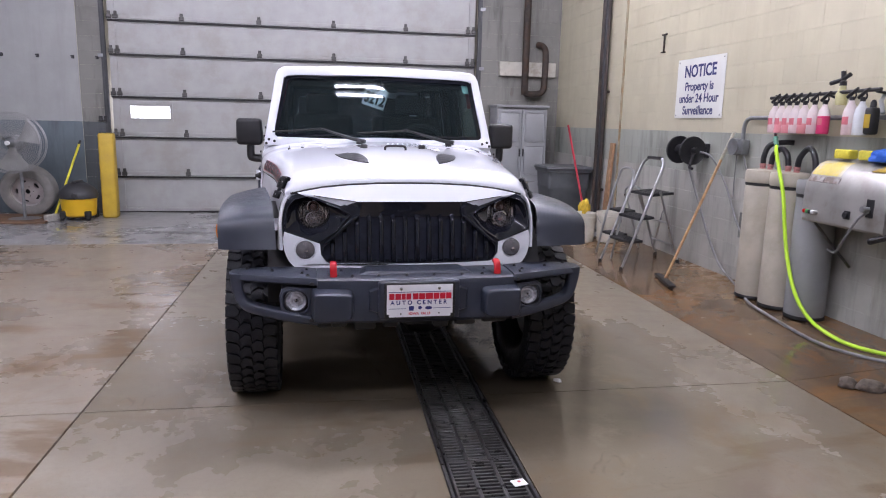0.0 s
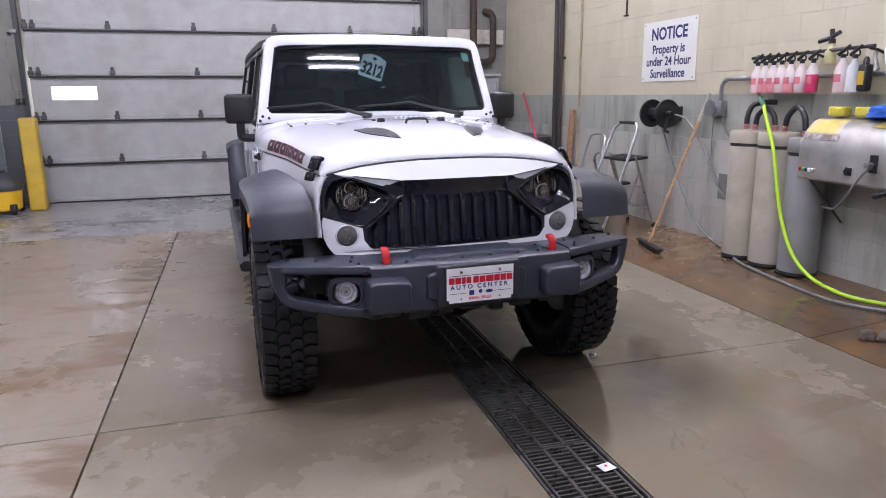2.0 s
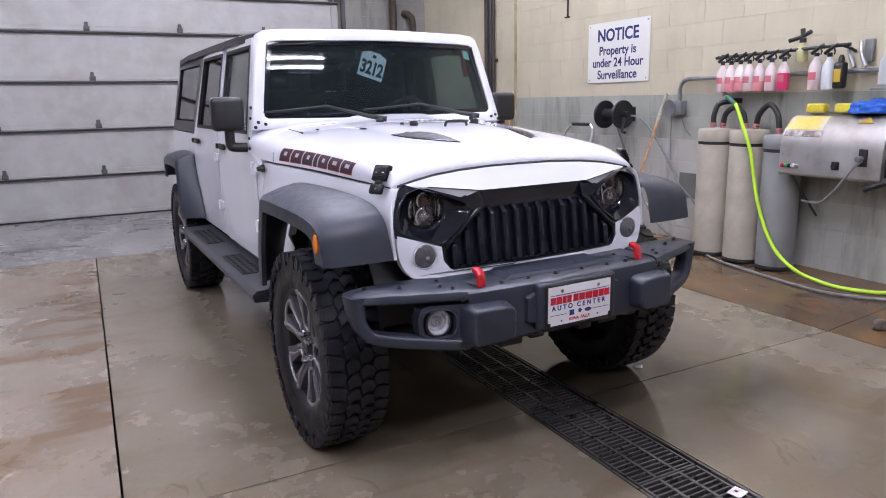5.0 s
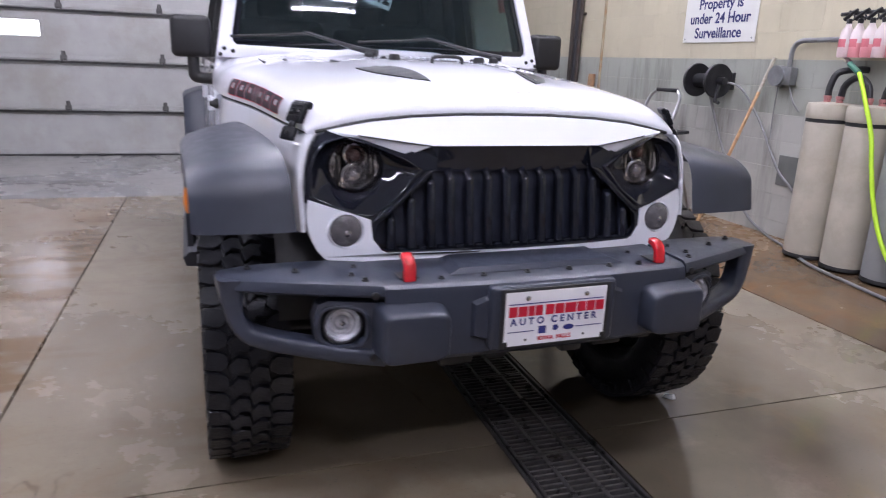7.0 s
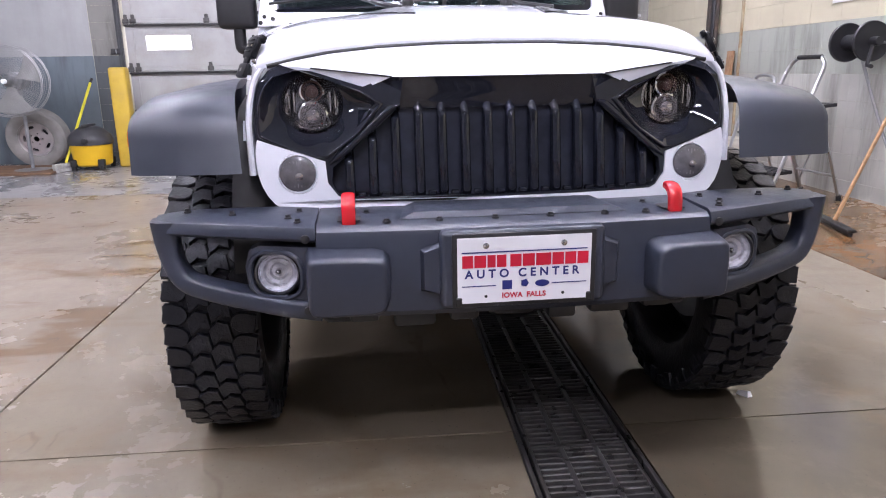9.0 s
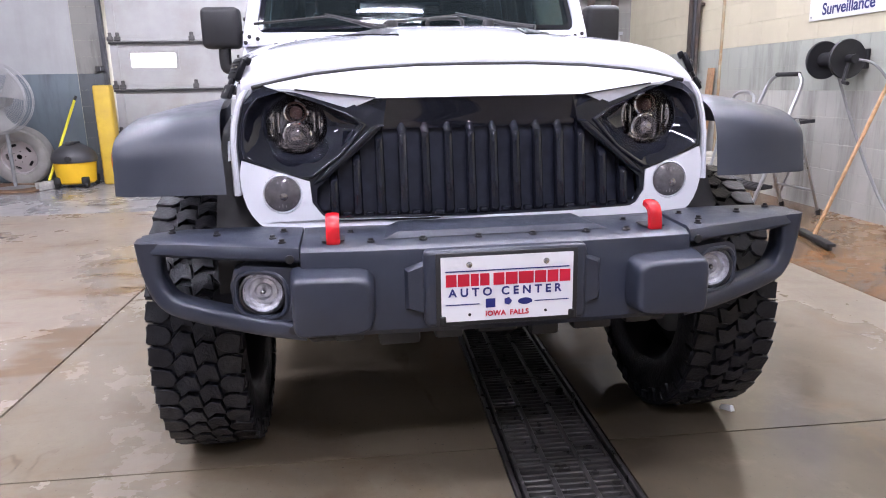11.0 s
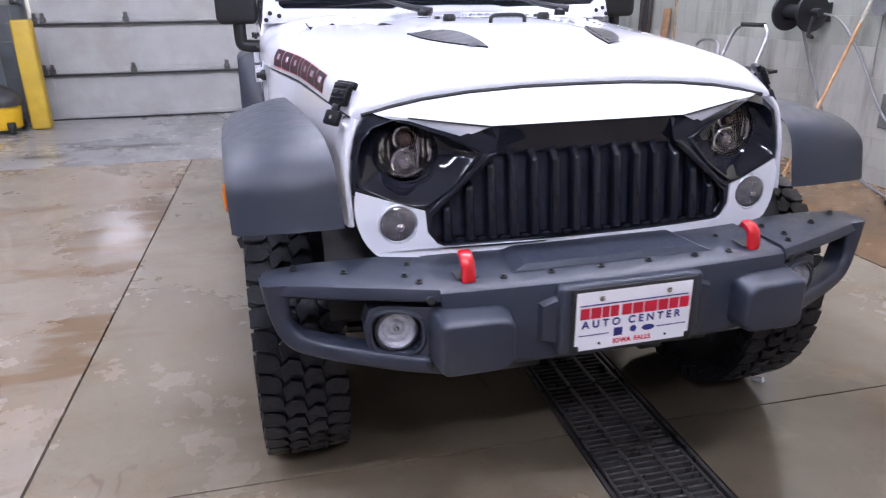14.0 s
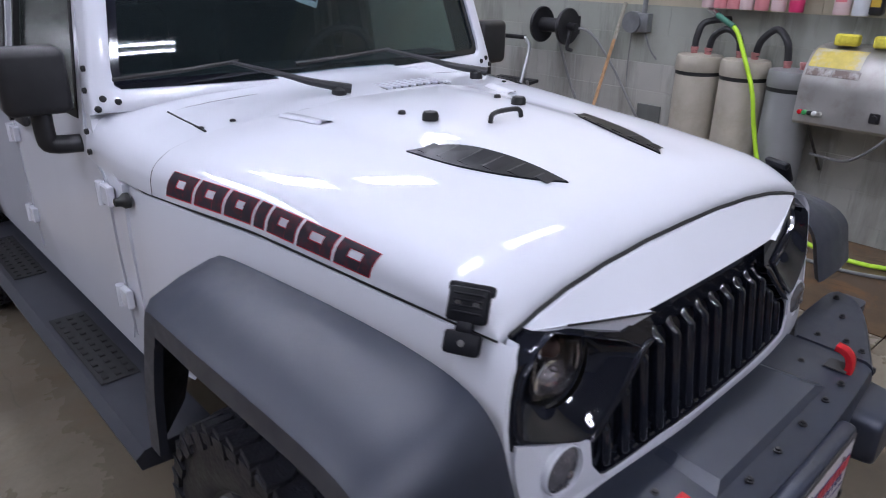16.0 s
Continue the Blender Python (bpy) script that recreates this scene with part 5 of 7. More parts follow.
def door(s, y0, y1, win, hx):
    """A door with its window frame, glass, handle and hinges."""
    out = [(y0, 0.70), (y0 + 0.03, 0.64), (y1 - 0.03, 0.64), (y1, 0.70), (y1, 1.22), (win[1] + 0.035, 1.765), (win[0] + 0.02, 1.765), (win[2] - 0.055, 1.24), (y0, 1.12)]
    hole = [(win[2], 1.275), (win[3], 1.275), (win[1], 1.715), (win[0] + 0.035, 1.715)]
    d = side_panel("door", [out, hole], s, WHITE, 0.05, 0.004, None, "white door with black handle and tinted window")
    side_panel("window_seal", [[(win[2] - 0.012, 1.262), (win[3] + 0.012, 1.262), (win[1] + 0.012, 1.728), (win[0] + 0.02, 1.728)], [(win[2] + 0.006, 1.282), (win[3] - 0.006, 1.282), (win[1] - 0.006, 1.708), (win[0] + 0.040, 1.708)]], s, TRIM, 0.02, 0.007, d)
    gl = side_panel("window_glass", [hole], s, TINTDARK if y0 > 2 else TINTGREEN, 0.005, -0.012, d)
    gl.visible_shadow = False
    side_panel("door_trim", [[(y, min(z, 1.76)) for y, z in out[1:3]] + out[4:], [(win[2] + 0.007, 1.283), (win[3] - 0.007, 1.283), (win[1] - 0.007, 1.707), (win[0] + 0.042, 1.707)]], s, FABRIC, 0.036, -0.0195, d, "black inner door lining")
    bm = bmesh.new()
    yh = y1 - 0.12
    box(bm, (s * (body_x(1.17) + 0.012), yh, 1.17), (0.022, 0.16, 0.034), 0.008, 2)
    rod(bm, (s * (body_x(1.17) + 0.005), yh + 0.045, 1.172), (s * (body_x(1.17) + 0.034), yh + 0.045, 1.172), 0.016, n=14)
    part("door_handle", bm, BLACK, d)
    for z in (0.80, 1.10):
        bm = bmesh.new()
        box(bm, (s * (body_x(z) + 0.014), y0 - 0.028, z), (0.02, 0.058, 0.055), 0.004, 1)
        rod(bm, (s * (body_x(z) + 0.02), y0 + 0.0, z - 0.032), (s * (body_x(z) + 0.02), y0, z + 0.032), 0.012, n=10)
        part("hinge", bm, WHITE, d)
    return d


for s in (-1, 1):
    # tub behind and below the doors
    side_panel("body_side", [[(1.50, 0.60), (4.34, 0.60), (4.34, 1.215), (3.33, 1.215), (3.33, 0.66), (1.595, 0.66), (1.595, 1.12), (1.735, 1.235), (1.742, 1.285), (1.715, 1.285), (1.66, 1.19), (1.50, 1.14)]], s, WHITE, 0.05, -0.001)
    d = door(s, 1.60, 2.50, (1.865, 2.44, 1.80, 2.45), 0)
    door(s, 2.515, 3.325, (2.55, 3.16, 2.58, 3.22), 0)
    side_panel("pillar_trim", [[(1.70, 1.25), (1.775, 1.25), (1.88, 1.745), (1.79, 1.745)]], s, FABRIC, 0.008, -0.052, None, "black inner pillar lining")
    side_panel("pillar_trim", [[(2.425, 1.24), (2.61, 1.24), (2.575, 1.75), (2.42, 1.75)]], s, FABRIC, 0.006, -0.060, None, "black inner pillar lining")
    side_panel("pillar_trim", [[(3.19, 1.24), (3.45, 1.24), (3.37, 1.75), (3.14, 1.75)]], s, FABRIC, 0.006, -0.060, None, "black inner pillar lining")
    # hardtop quarter
    side_panel("quarter_panel", [[(3.335, 1.22), (4.33, 1.22), (4.27, 1.775), (3.20, 1.775)], [(3.42, 1.30), (4.22, 1.30), (4.18, 1.70), (3.34, 1.70)]], s, BLACK, 0.04, 0.0, None, "black hardtop quarter")
    gl = side_panel("quarter_glass", [[(3.43, 1.31), (4.21, 1.31), (4.17, 1.69), (3.35, 1.69)]], s, TINTDARK, 0.005, -0.012)
    # door mirror
    bm = bmesh.new()
    box(bm, (0, 0, 0), (0.165, 0.095, 0.175), 0.026, 4)
    mir = part("door_mirror", bm, BLACK, jeep, "black door mirror", at=pose(s * 0.865, 1.80, 1.37, 0, 0, s * 4))
    bm = bmesh.new()
    tube(bm, spline([(-s * 0.005, 0.0, -0.06), (-s * 0.005, -0.0, -0.15), (-s * 0.02, 0.0, -0.172), (-s * 0.10, 0.0, -0.178)], 5), 0.026, 12)
    part("mirror_arm", bm, BLACK, mir)
    bm = bmesh.new()
    box(bm, (0, 0.0485, 0), (0.14, 0.004, 0.15), 0.001, 1)
    part("mirror_glass", bm, CHROME, mir, smooth=False)
    # side step
    bm = bmesh.new()
    loft(bm, [[(s * 0.74, y, 0.56), (s * 0.92, y, 0.555), (s * 0.945, y, 0.535), (s * 0.935, y, 0.50), (s * 0.80, y, 0.49), (s * 0.74, y, 0.50)] for y in (1.22, 1.28, 3.16, 3.22)])
    st = part("side_step", bm, STEPGREY, jeep, "grey tubular side step with black tread pads", angle=30)
    for y0 in (1.62, 2.55):
        bm = bmesh.new()
        box(bm, (s * 0.85, y0 + 0.20, 0.560), (0.11, 0.5, 0.006), 0.002, 1)
        for k in range(11):
            for j in range(3):
                box(bm, (s * (0.815 + 0.035 * j), y0 - 0.02 + 0.044 * k, 0.5645), (0.016, 0.022, 0.005), 0.001, 1)
        part("tread_pad", bm, TRIM, st, smooth=False)

# antenna on the fender by the windscreen
bm = bmesh.new()
turned(bm, [(0.020, 0), (0.020, 0.012), (0.012, 0.022), (0.010, 0.035)], (0, 0, 0), "x", 14)
an = part("antenna_base", bm, TRIM, jeep, at=pose(-0.778, 1.475, 1.105, 0, 180, 0))

# roof, header and tail
bm = bmesh.new()
rows = []
for y, z, w in ((1.80, 1.790, 0.640), (1.86, 1.802, 0.672), (2.2, 1.810, 0.692), (3.0, 1.813, 0.692), (3.8, 1.810, 0.690), (4.22, 1.795, 0.685), (4.29, 1.76, 0.675)):
    rows.append([(-w - 0.008, y, z - 0.06), (-w, y, z - 0.018), (-w + 0.05, y, z), (-0.3, y, z + 0.008), (0.3, y, z + 0.008), (w - 0.05, y, z), (w, y, z - 0.018), (w + 0.008, y, z - 0.06)])
loft(bm, rows, closed=False)
part("hardtop_roof", bm, BLACK, jeep, "matt black hardtop roof", angle=40)
bm = bmesh.new()
plate(bm, [both([(0, 0.60), (0.74, 0.60), (0.78, 1.0), (0.775, 1.22), (0.68, 1.78), (0, 1.80)]), both([(0, 1.27), (0.60, 1.27), (0.56, 1.68), (0, 1.69)])], lambda u, v, d: (u, 4.33 - max(0, v - 1.22) * 0.1 + d - 0.04, v), 0.04)
part("tailgate", bm, WHITE, jeep, smooth=False)
bm = bmesh.new()
plate(bm, [both([(0, 1.275), (0.595, 1.275), (0.555, 1.675), (0, 1.685)])], lambda u, v, d: (u, 4.325 - max(0, v - 1.22) * 0.1 + d - 0.02, v), 0.005)
part("tail_glass", bm, TINTDARK, jeep, smooth=False)

# underside, frame rails, axle, steering link
bm = bmesh.new()
box(bm, (0, 2.9, 0.62), (1.5, 2.8, 0.06))
box(bm, (0, 0.95, 0.80), (0.96, 1.0, 0.3))
box(bm, (0, 1.46, 0.90), (1.44, 0.05, 0.58))
part("underbody", bm, DARK, jeep, smooth=False)
for s in (-1, 1):
    bm = bmesh.new()
    box(bm, (s * 0.42, 2.2, 0.56), (0.08, 4.1, 0.12), 0.01, 1)
    part("frame_rail", bm, DARK, jeep, smooth=False)
    bm = bmesh.new()
    rod(bm, (s * 0.56, AXF + 0.10, 0.42), (s * 0.50, AXF + 0.12, 0.85), 0.025, n=10)
    turned(bm, [(0.062, 0.0), (0.066, 0.03), (0.06, 0.06), (0.066, 0.09), (0.06, 0.12), (0.066, 0.15), (0.06, 0.18), (0.064, 0.21)], (s * 0.47, AXF, 0.50), "z", 16)
    part("spring_and_damper", bm, BLACK, jeep)
for y in (AXF, AXR):
    bm = bmesh.new()
    rod(bm, (-0.70, y, 0.405), (0.70, y, 0.405), 0.042, n=14)
    turned(bm, [(0.05, -0.15), (0.12, -0.10), (0.135, 0.0), (0.10, 0.10), (0.05, 0.15)], (0.16, y, 0.405), "x", 16)
    part("axle", bm, BLACK, jeep)
bm = bmesh.new()
rod(bm, (-0.62, AXF - 0.16, 0.43), (0.62, AXF - 0.16, 0.40), 0.018, n=10)
part("tie_rod", bm, BLACK, jeep)


# wheels
def tyre_mesh():
    bm = bmesh.new()
    R = TR - 0.016
    prof = [(0.244, -0.095), (0.254, -0.112), (0.275, -0.125), (0.31, -0.131), (0.36, -0.126), (0.385, -0.116), (R, -0.095), (R, 0.095), (0.385, 0.116), (0.36, 0.126), (0.31, 0.131), (0.275, 0.125), (0.254, 0.112), (0.244, 0.095)]
    turned(bm, prof, (0, 0, 0), "x", 84, caps=False)
    return bm


CHEVRON = ((-1, -0.95), (-0.5, -0.74), (0, -0.48), (0.5, -0.74), (1, -0.95), (1, 0.53), (0.5, 0.76), (0, 1.0), (-0.5, 0.76), (-1, 0.53))
TONGUE = ((-1, -0.86), (-0.2, -0.95), (0.45, -0.88), (0.86, -0.5), (1, 0), (0.86, 0.5), (0.45, 0.88), (-0.2, 0.95), (-1, 0.86))


def tread_blocks(wh, n=42):
    """The tread: rounded tongues at the shoulders, chevrons between them, lugs on the sidewall; alike ones on one mesh."""
    rows = []
    for x, sx, da, sy, form, low in ((-0.096, 0.072, 0.0, 0.056, TONGUE, 0.005), (-0.030, 0.060, 0.35, 0.060, CHEVRON, 0), (0.030, 0.060, 0.85, 0.060, CHEVRON, 0), (0.096, -0.072, 0.5, 0.056, TONGUE, 0.005)):
        h, m = 0.014, Matrix.Translation((x, 0, TR - 0.008 - low)) @ Matrix.Rotation(-0.18 if form is TONGUE else 0.22, 4, "Z")
        bm = bmesh.new()
        loft(bm, [[m @ Vector((a * sx * f, b * sy * f, z - (b * sy * f) ** 2 / TR * 0.8)) for a, b in form] for f, z in ((0.508, -h), (0.500, h * 0.30), (0.474, h * 0.5))])
        rows.append(("tread_block", da, 1, bm))
    for sx in (-1, 1):
        for k in (0, 1):
            deep = 0.05 if k else 0.034
            bm = bmesh.new()
            top = [(sx * 0.112, -0.026, TR - 0.012), (sx * 0.112, 0.026, TR - 0.012), (sx * 0.136, 0.024, TR - 0.022), (sx * 0.136, -0.024, TR - 0.022)]
            hull(bm, top, [(x, y * 0.8, TR - 0.012 - deep) for x, y, z in top])
            rows.append(("shoulder_lug", k + (0 if sx < 0 else 0.5), 2, bm))
    for name, da, step, bm in rows:
        first = part(name, bm, RUBBER, wh, smooth=False)
        first.matrix_basis = Matrix.Rotation(2 * math.pi * da / n, 4, "X")
        for k in range(step, n, step):
            ob = new(name, first.data)
            ob.parent = wh
            ob.matrix_basis = Matrix.Rotation(2 * math.pi * (k + da) / n, 4, "X")


def make_wheel():
    """A wheel at its own origin, outer face towards -x."""
    bm = bmesh.new()
    turned(bm, [(0.252, -0.110), (0.244, -0.102), (0.232, -0.088), (0.222, 0.06), (0.245, 0.10), (0.252, 0.108)], (0, 0, 0), "x", 48, caps=False)
    turned(bm, [(0.225, -0.015), (0.10, -0.02), (0.001, -0.02)], (0, 0, 0), "x", 32, caps=False)
    wh = part("wheel", bm, RIMDARK, jeep, "mud-terrain wheel with split five-spoke alloy rim")
    SPOKE = mat("grey_painted_alloy", (0.12, 0.12, 0.132), 0.40, metal=0.55, var=0.12)
    part("tyre", tyre_mesh(), RUBBER, wh, "wet knobbly mud-terrain tyre", angle=40)
    tread_blocks(wh)
    for k in range(5):
        for sg in (-1, 1):
            m = Matrix.Rotation(2 * math.pi * k / 5, 4, "X") @ Matrix.Diagonal((1, 1.10, 1.10, 1))
            bm = bmesh.new()
            a = [(-0.066, sg * 0.008, 0.05), (-0.066, sg * 0.046, 0.045), (-0.02, sg * 0.048, 0.045), (-0.02, sg * 0.006, 0.05)]
            b = [(-0.086, sg * 0.024, 0.14), (-0.086, sg * 0.066, 0.135), (-0.03, sg * 0.070, 0.135), (-0.03, sg * 0.020, 0.14)]
            c = [(-0.100, sg * 0.030, 0.222), (-0.100, sg * 0.098, 0.203), (-0.05, sg * 0.102, 0.203), (-0.05, sg * 0.026, 0.222)]
            loft(bm, [[m @ Vector(p) for p in r] for r in (a, b, c)])
            part("spoke", bm, SPOKE, wh, smooth=False)
        loop = [(0.026, 0.088), (0.036, 0.130), (0.050, 0.168), (0.064, 0.190), (0.046, 0.208), (0.0, 0.215), (-0.046, 0.208), (-0.064, 0.190), (-0.050, 0.168), (-0.036, 0.130), (-0.026, 0.088), (0.0, 0.078)]
        bm = bmesh.new()
        m = Matrix.Rotation(2 * math.pi * k / 5, 4, "X") @ Matrix.Diagonal((1, 1.10, 1.10, 1))
        pts = spline([(-0.078 - 0.16 * (r - 0.07), a, r) for a, r in loop + loop[:1]], 3)
        tube(bm, [m @ p for p in pts], 0.0065, 6)
        part("machined_edge", bm, RIM, wh, "bright machined edge of the spoke")
        bm = bmesh.new()
        turned(bm, [(0.012, -0.094), (0.012, -0.104), (0.006, -0.106)], m @ Vector((0, 0.075, 0.205)), "x", 8)
        part("rim_bolt", bm, RIM, wh)
    bm = bmesh.new()
    turned(bm, [(0.075, -0.02), (0.070, -0.060), (0.045, -0.070), (0.036, -0.085), (0.030, -0.090), (0.001, -0.091)], (0, 0, 0), "x", 24, caps=False)
    part("hub_cap", bm, RIMDARK, wh)
    for k in range(5):
        a = 2 * math.pi * (k + 0.5) / 5
        bm = bmesh.new()
        turned(bm, [(0.014, -0.05), (0.014, -0.098), (0.009, -0.106)], (0, 0.058 * math.sin(a), 0.058 * math.cos(a)), "x", 6)
        part("lug_nut", bm, CHROME, wh)
    bm = bmesh.new()
    turned(bm, [(0.165, 0.01), (0.165, 0.03), (0.05, 0.04)], (0, 0, 0), "x", 32)
    part("brake_disc", bm, GALV, wh)
    return wh


wheel = make_wheel()
GROW = 1.015
wheel.matrix_basis = pose(-TRACK, AXF - 0.008, TR * GROW - 0.006, 12, 0, 0) @ Matrix.Diagonal((0.90, GROW, GROW, 1))
for x, y, rot in ((TRACK, AXF - 0.008, 0), (-TRACK, AXR, 40), (TRACK, AXR, 75)):
    copy_thing(wheel, pose(x, y, TR * GROW - 0.006, rot, 0, 180 if x > 0 else 0) @ Matrix.Diagonal((1.045, 1, 1, 1)))

# cabin
bm = bmesh.new()
loft(bm, [[(x, 1.74, 1.30), (x, 1.80, 1.335), (x, 1.98, 1.34), (x, 2.06, 1.28), (x, 2.06, 1.0), (x, 1.74, 1.0)] for x in (-0.70, 0.70)])
part("dashboard", bm, FABRIC, jeep, "black dashboard", angle=30)
bm = bmesh.new()
tor = [Vector((0.34 + 0.185 * math.cos(2 * math.pi * k / 28), 2.16 - 0.06 * math.sin(2 * math.pi * k / 28), 1.255 + 0.175 * math.sin(2 * math.pi * k / 28))) for k in range(29)]
tube(bm, tor, 0.016, 8)
rod(bm, (0.17, 2.16, 1.255), (0.51, 2.16, 1.255), 0.014, n=8)
rod(bm, (0.34, 2.14, 1.25), (0.34, 2.0, 1.2), 0.035, n=12)
part("steering_wheel", bm, BLACK, jeep)
for x, y in ((-0.36, 2.55), (0.36, 2.55), (-0.36, 3.45), (0.36, 3.45)):
    bm = bmesh.new()
    box(bm, (x, y - 0.1, 0.92), (0.50, 0.50, 0.16), 0.05, 3)
    box(bm, (x, y + 0.18, 1.22), (0.48, 0.13, 0.56), 0.05, 3)
    seat = part("car_seat", bm, FABRIC, jeep, "black cloth car seat")
    bm = bmesh.new()
    box(bm, (x, y + 0.22, 1.59), (0.26, 0.09, 0.16), 0.035, 3)
    rod(bm, (x - 0.06, y + 0.22, 1.45), (x - 0.06, y + 0.22, 1.56), 0.007, n=6)
    rod(bm, (x + 0.06, y + 0.22, 1.45), (x + 0.06, y + 0.22, 1.56), 0.007, n=6)
    part("head_restraint", bm, FABRIC, seat)
for s in (-1, 1):
    bm = bmesh.new()
    tube(bm, spline([(s * 0.62, 1.93, 1.72), (s * 0.63, 2.4, 1.745), (s * 0.63, 3.0, 1.745), (s * 0.63, 3.9, 1.72), (s * 0.66, 4.15, 1.5)], 5), 0.03, 10)
    tube(bm, [(s * 0.63, 2.68, 1.74), (s * 0.69, 2.70, 1.1)], 0.03, 10)
    part("roll_bar", bm, FABRIC, jeep)
    bm = bmesh.new()
    tube(bm, spline([(s * 0.625, 1.90, 1.72), (s * 0.645, 1.90, 1.64), (s * 0.66, 1.90, 1.56)], 5), 0.020, 8)
    part("grab_handle", bm, mat("faded_red_strap", (0.30, 0.03, 0.03), 0.7), jeep, "red grab strap")
bm = bmesh.new()
box(bm, (0, 2.68, 1.735), (1.3, 0.05, 0.05), 0.02, 2)
part("roll_bar_cross", bm, FABRIC, jeep)
bm = bmesh.new()
box(bm, (0, 3.1, 1.76), (1.32, 2.2, 0.02))
part("headliner", bm, FABRIC, jeep, smooth=False)
bm = bmesh.new()
box(bm, (0.02, 1.90, 1.685), (0.23, 0.035, 0.065), 0.014, 3)
rod(bm, (0.02, 1.90, 1.70), (0.02, 1.84, 1.74), 0.012, n=8)
part("rear_view_mirror", bm, BLACK, jeep)


# ---- floor drain ----
def grate_section():
    e = empty("drain_grate")
    bm = bmesh.new()
    L = 0.61
    for x in (-0.145, -0.052, 0.052, 0.145):
        box(bm, (x, 0, -0.014), (0.012 if abs(x) > 0.1 else 0.016, L - 0.004, 0.028), 0.002, 1)
    for y in (-L / 2 + 0.008, L / 2 - 0.008):
        box(bm, (0, y, -0.014), (0.30, 0.012, 0.028), 0.002, 1)
    part("grate_frame", bm, IRON, e, smooth=False)
    for k in range(21):
        y = -L / 2 + 0.03 + k * (L - 0.06) / 20
        bm = bmesh.new()
        box(bm, (0, y, -0.013), (0.284, 0.0095, 0.022), 0.002, 1)
        part("grate_bar", bm, IRON, e, smooth=False)
    return tagged(e, "black cast iron drain grate set in the floor", "drain grate", "drain grates")


DX = (D0 + D1) / 2
g0 = grate_section()
g0.matrix_basis = pose(DX, -3.0, -0.004)
for k in range(1, 13):
    copy_thing(g0, pose(DX, -3.0 + 0.61 * k, -0.004))
for s in (-1, 1):
    bm = bmesh.new()
    box(bm, (DX + s * 0.168, 0.0, -0.03), (0.014, 16.0, 0.06), 0.002, 1)
    tagged(part("drain_edge", bm, IRON, smooth=False), "steel edge angle along the floor drain", "drain edge", "drain edges", "structure")
bm = bmesh.new()
box(bm, (0.0, 0.0, 0.0025), (0.062, 0.052, 0.003), 0.001, 1)
card = tagged(part("card", bm, PAPER, smooth=False, at=pose(0.040, -0.475, 0.0, 0, 0, 12)), "small white folded paper card lying on the drain", "paper")
bm = bmesh.new()
box(bm, (0.002, 0.006, 0.0045), (0.010, 0.012, 0.0012))
part("print_spot", bm, INKRED, card, smooth=False)
bm = bmesh.new()
hull(bm, [(-0.02, 0, 0), (0.03, -0.012, 0), (0.045, 0.004, 0), (0.0, 0.014, 0)], [(-0.012, 0.0, 0.01), (0.025, -0.006, 0.014), (0.035, 0.003, 0.012), (0.002, 0.009, 0.008)])
tagged(part("paper_scrap", bm, PAPER, smooth=False, at=pose(0.560, 0.60, 0, 0, 0, -35) @ Matrix.Diagonal((0.8, 0.9, 1.6, 1))), "crumpled white paper scrap beside the tyre", "litter")
for x, y, sx, sy in ((2.19, 0.28, 0.045, 0.035), (2.27, 0.20, 0.07, 0.035), (2.37, 0.13, 0.06, 0.04)):
    bm = bmesh.new()
    bmesh.ops.create_icosphere(bm, subdivisions=3, radius=1)
    for v in bm.verts:
        v.co *= 1 + 0.35 * noise.noise(v.co * 1.9 + Vector((x * 7, y * 5, 0)))
        v.co = Vector((v.co.x * sx, v.co.y * sy, max(0.0, v.co.z * 0.045 + 0.02)))
    tagged(part("debris", bm, mat("caked_dirt", (0.13, 0.105, 0.085), 0.85, var=0.4, scale=30, bump=0.5, bscale=60), angle=60, at=pose(x, y, rise(x), 0, 0, -38)), "lump of dried grey dirt on the wet floor", "dirt", "dirt lumps")


# ---- wall-side things on the east side ----
def wall_sign():
    W, H = 0.905, 0.600
    e = empty("wall_sign", axes((RX - 0.012, 3.553, 1.856), (0, -1, 0), (0, 0, 1)))
    bm = bmesh.new()
    box(bm, (0, 0, -0.004), (W, H, 0.006), 0.002, 1)
    part("board", bm, mat("sign_white", (0.70, 0.70, 0.66), 0.35, var=0.02), e, smooth=False)
    NAVY = mat("navy_print", (0.018, 0.022, 0.12), 0.45)
    for words, y, size, bold in (("NOTICE", 0.165, 0.165, 0.003), ("Property is", 0.015, 0.122, 0.001), ("under 24 Hour", -0.105, 0.122, 0.001), ("Surveillance", -0.225, 0.122, 0.001)):
        text_mesh(words, size, NAVY, "lettering", e, Matrix.Translation((0, y, 0.0004)), 0.0006, 1.0, bold + 0.0015)
    for x in (-0.42, 0.42):
        for y in (-0.27, 0.27):
            bm = bmesh.new()
            turned(bm, [(0.008, 0), (0.008, 0.003), (0.004, 0.005)], (x, y, 0), "z", 10)
            part("screw", bm, GALV, e)
    return tagged(e, "white notice sign with dark blue lettering on the wall", "sign")


wall_sign()

bm = bmesh.new()
box(bm, (0, 0, 0.095), (0.02, 0.10, 0.016), 0.003, 1)
box(bm, (0, 0, 0), (0.014, 0.022, 0.19), 0.003, 1)
box(bm, (-0.004, 0, -0.095), (0.03, 0.07, 0.014), 0.003, 1)
tagged(part("wall_anchor", bm, RUSTY, smooth=False, at=pose(RX - 0.012, 4.37, 2.37)), "rusty I-shaped iron anchor on the cream wall", "wall bracket")


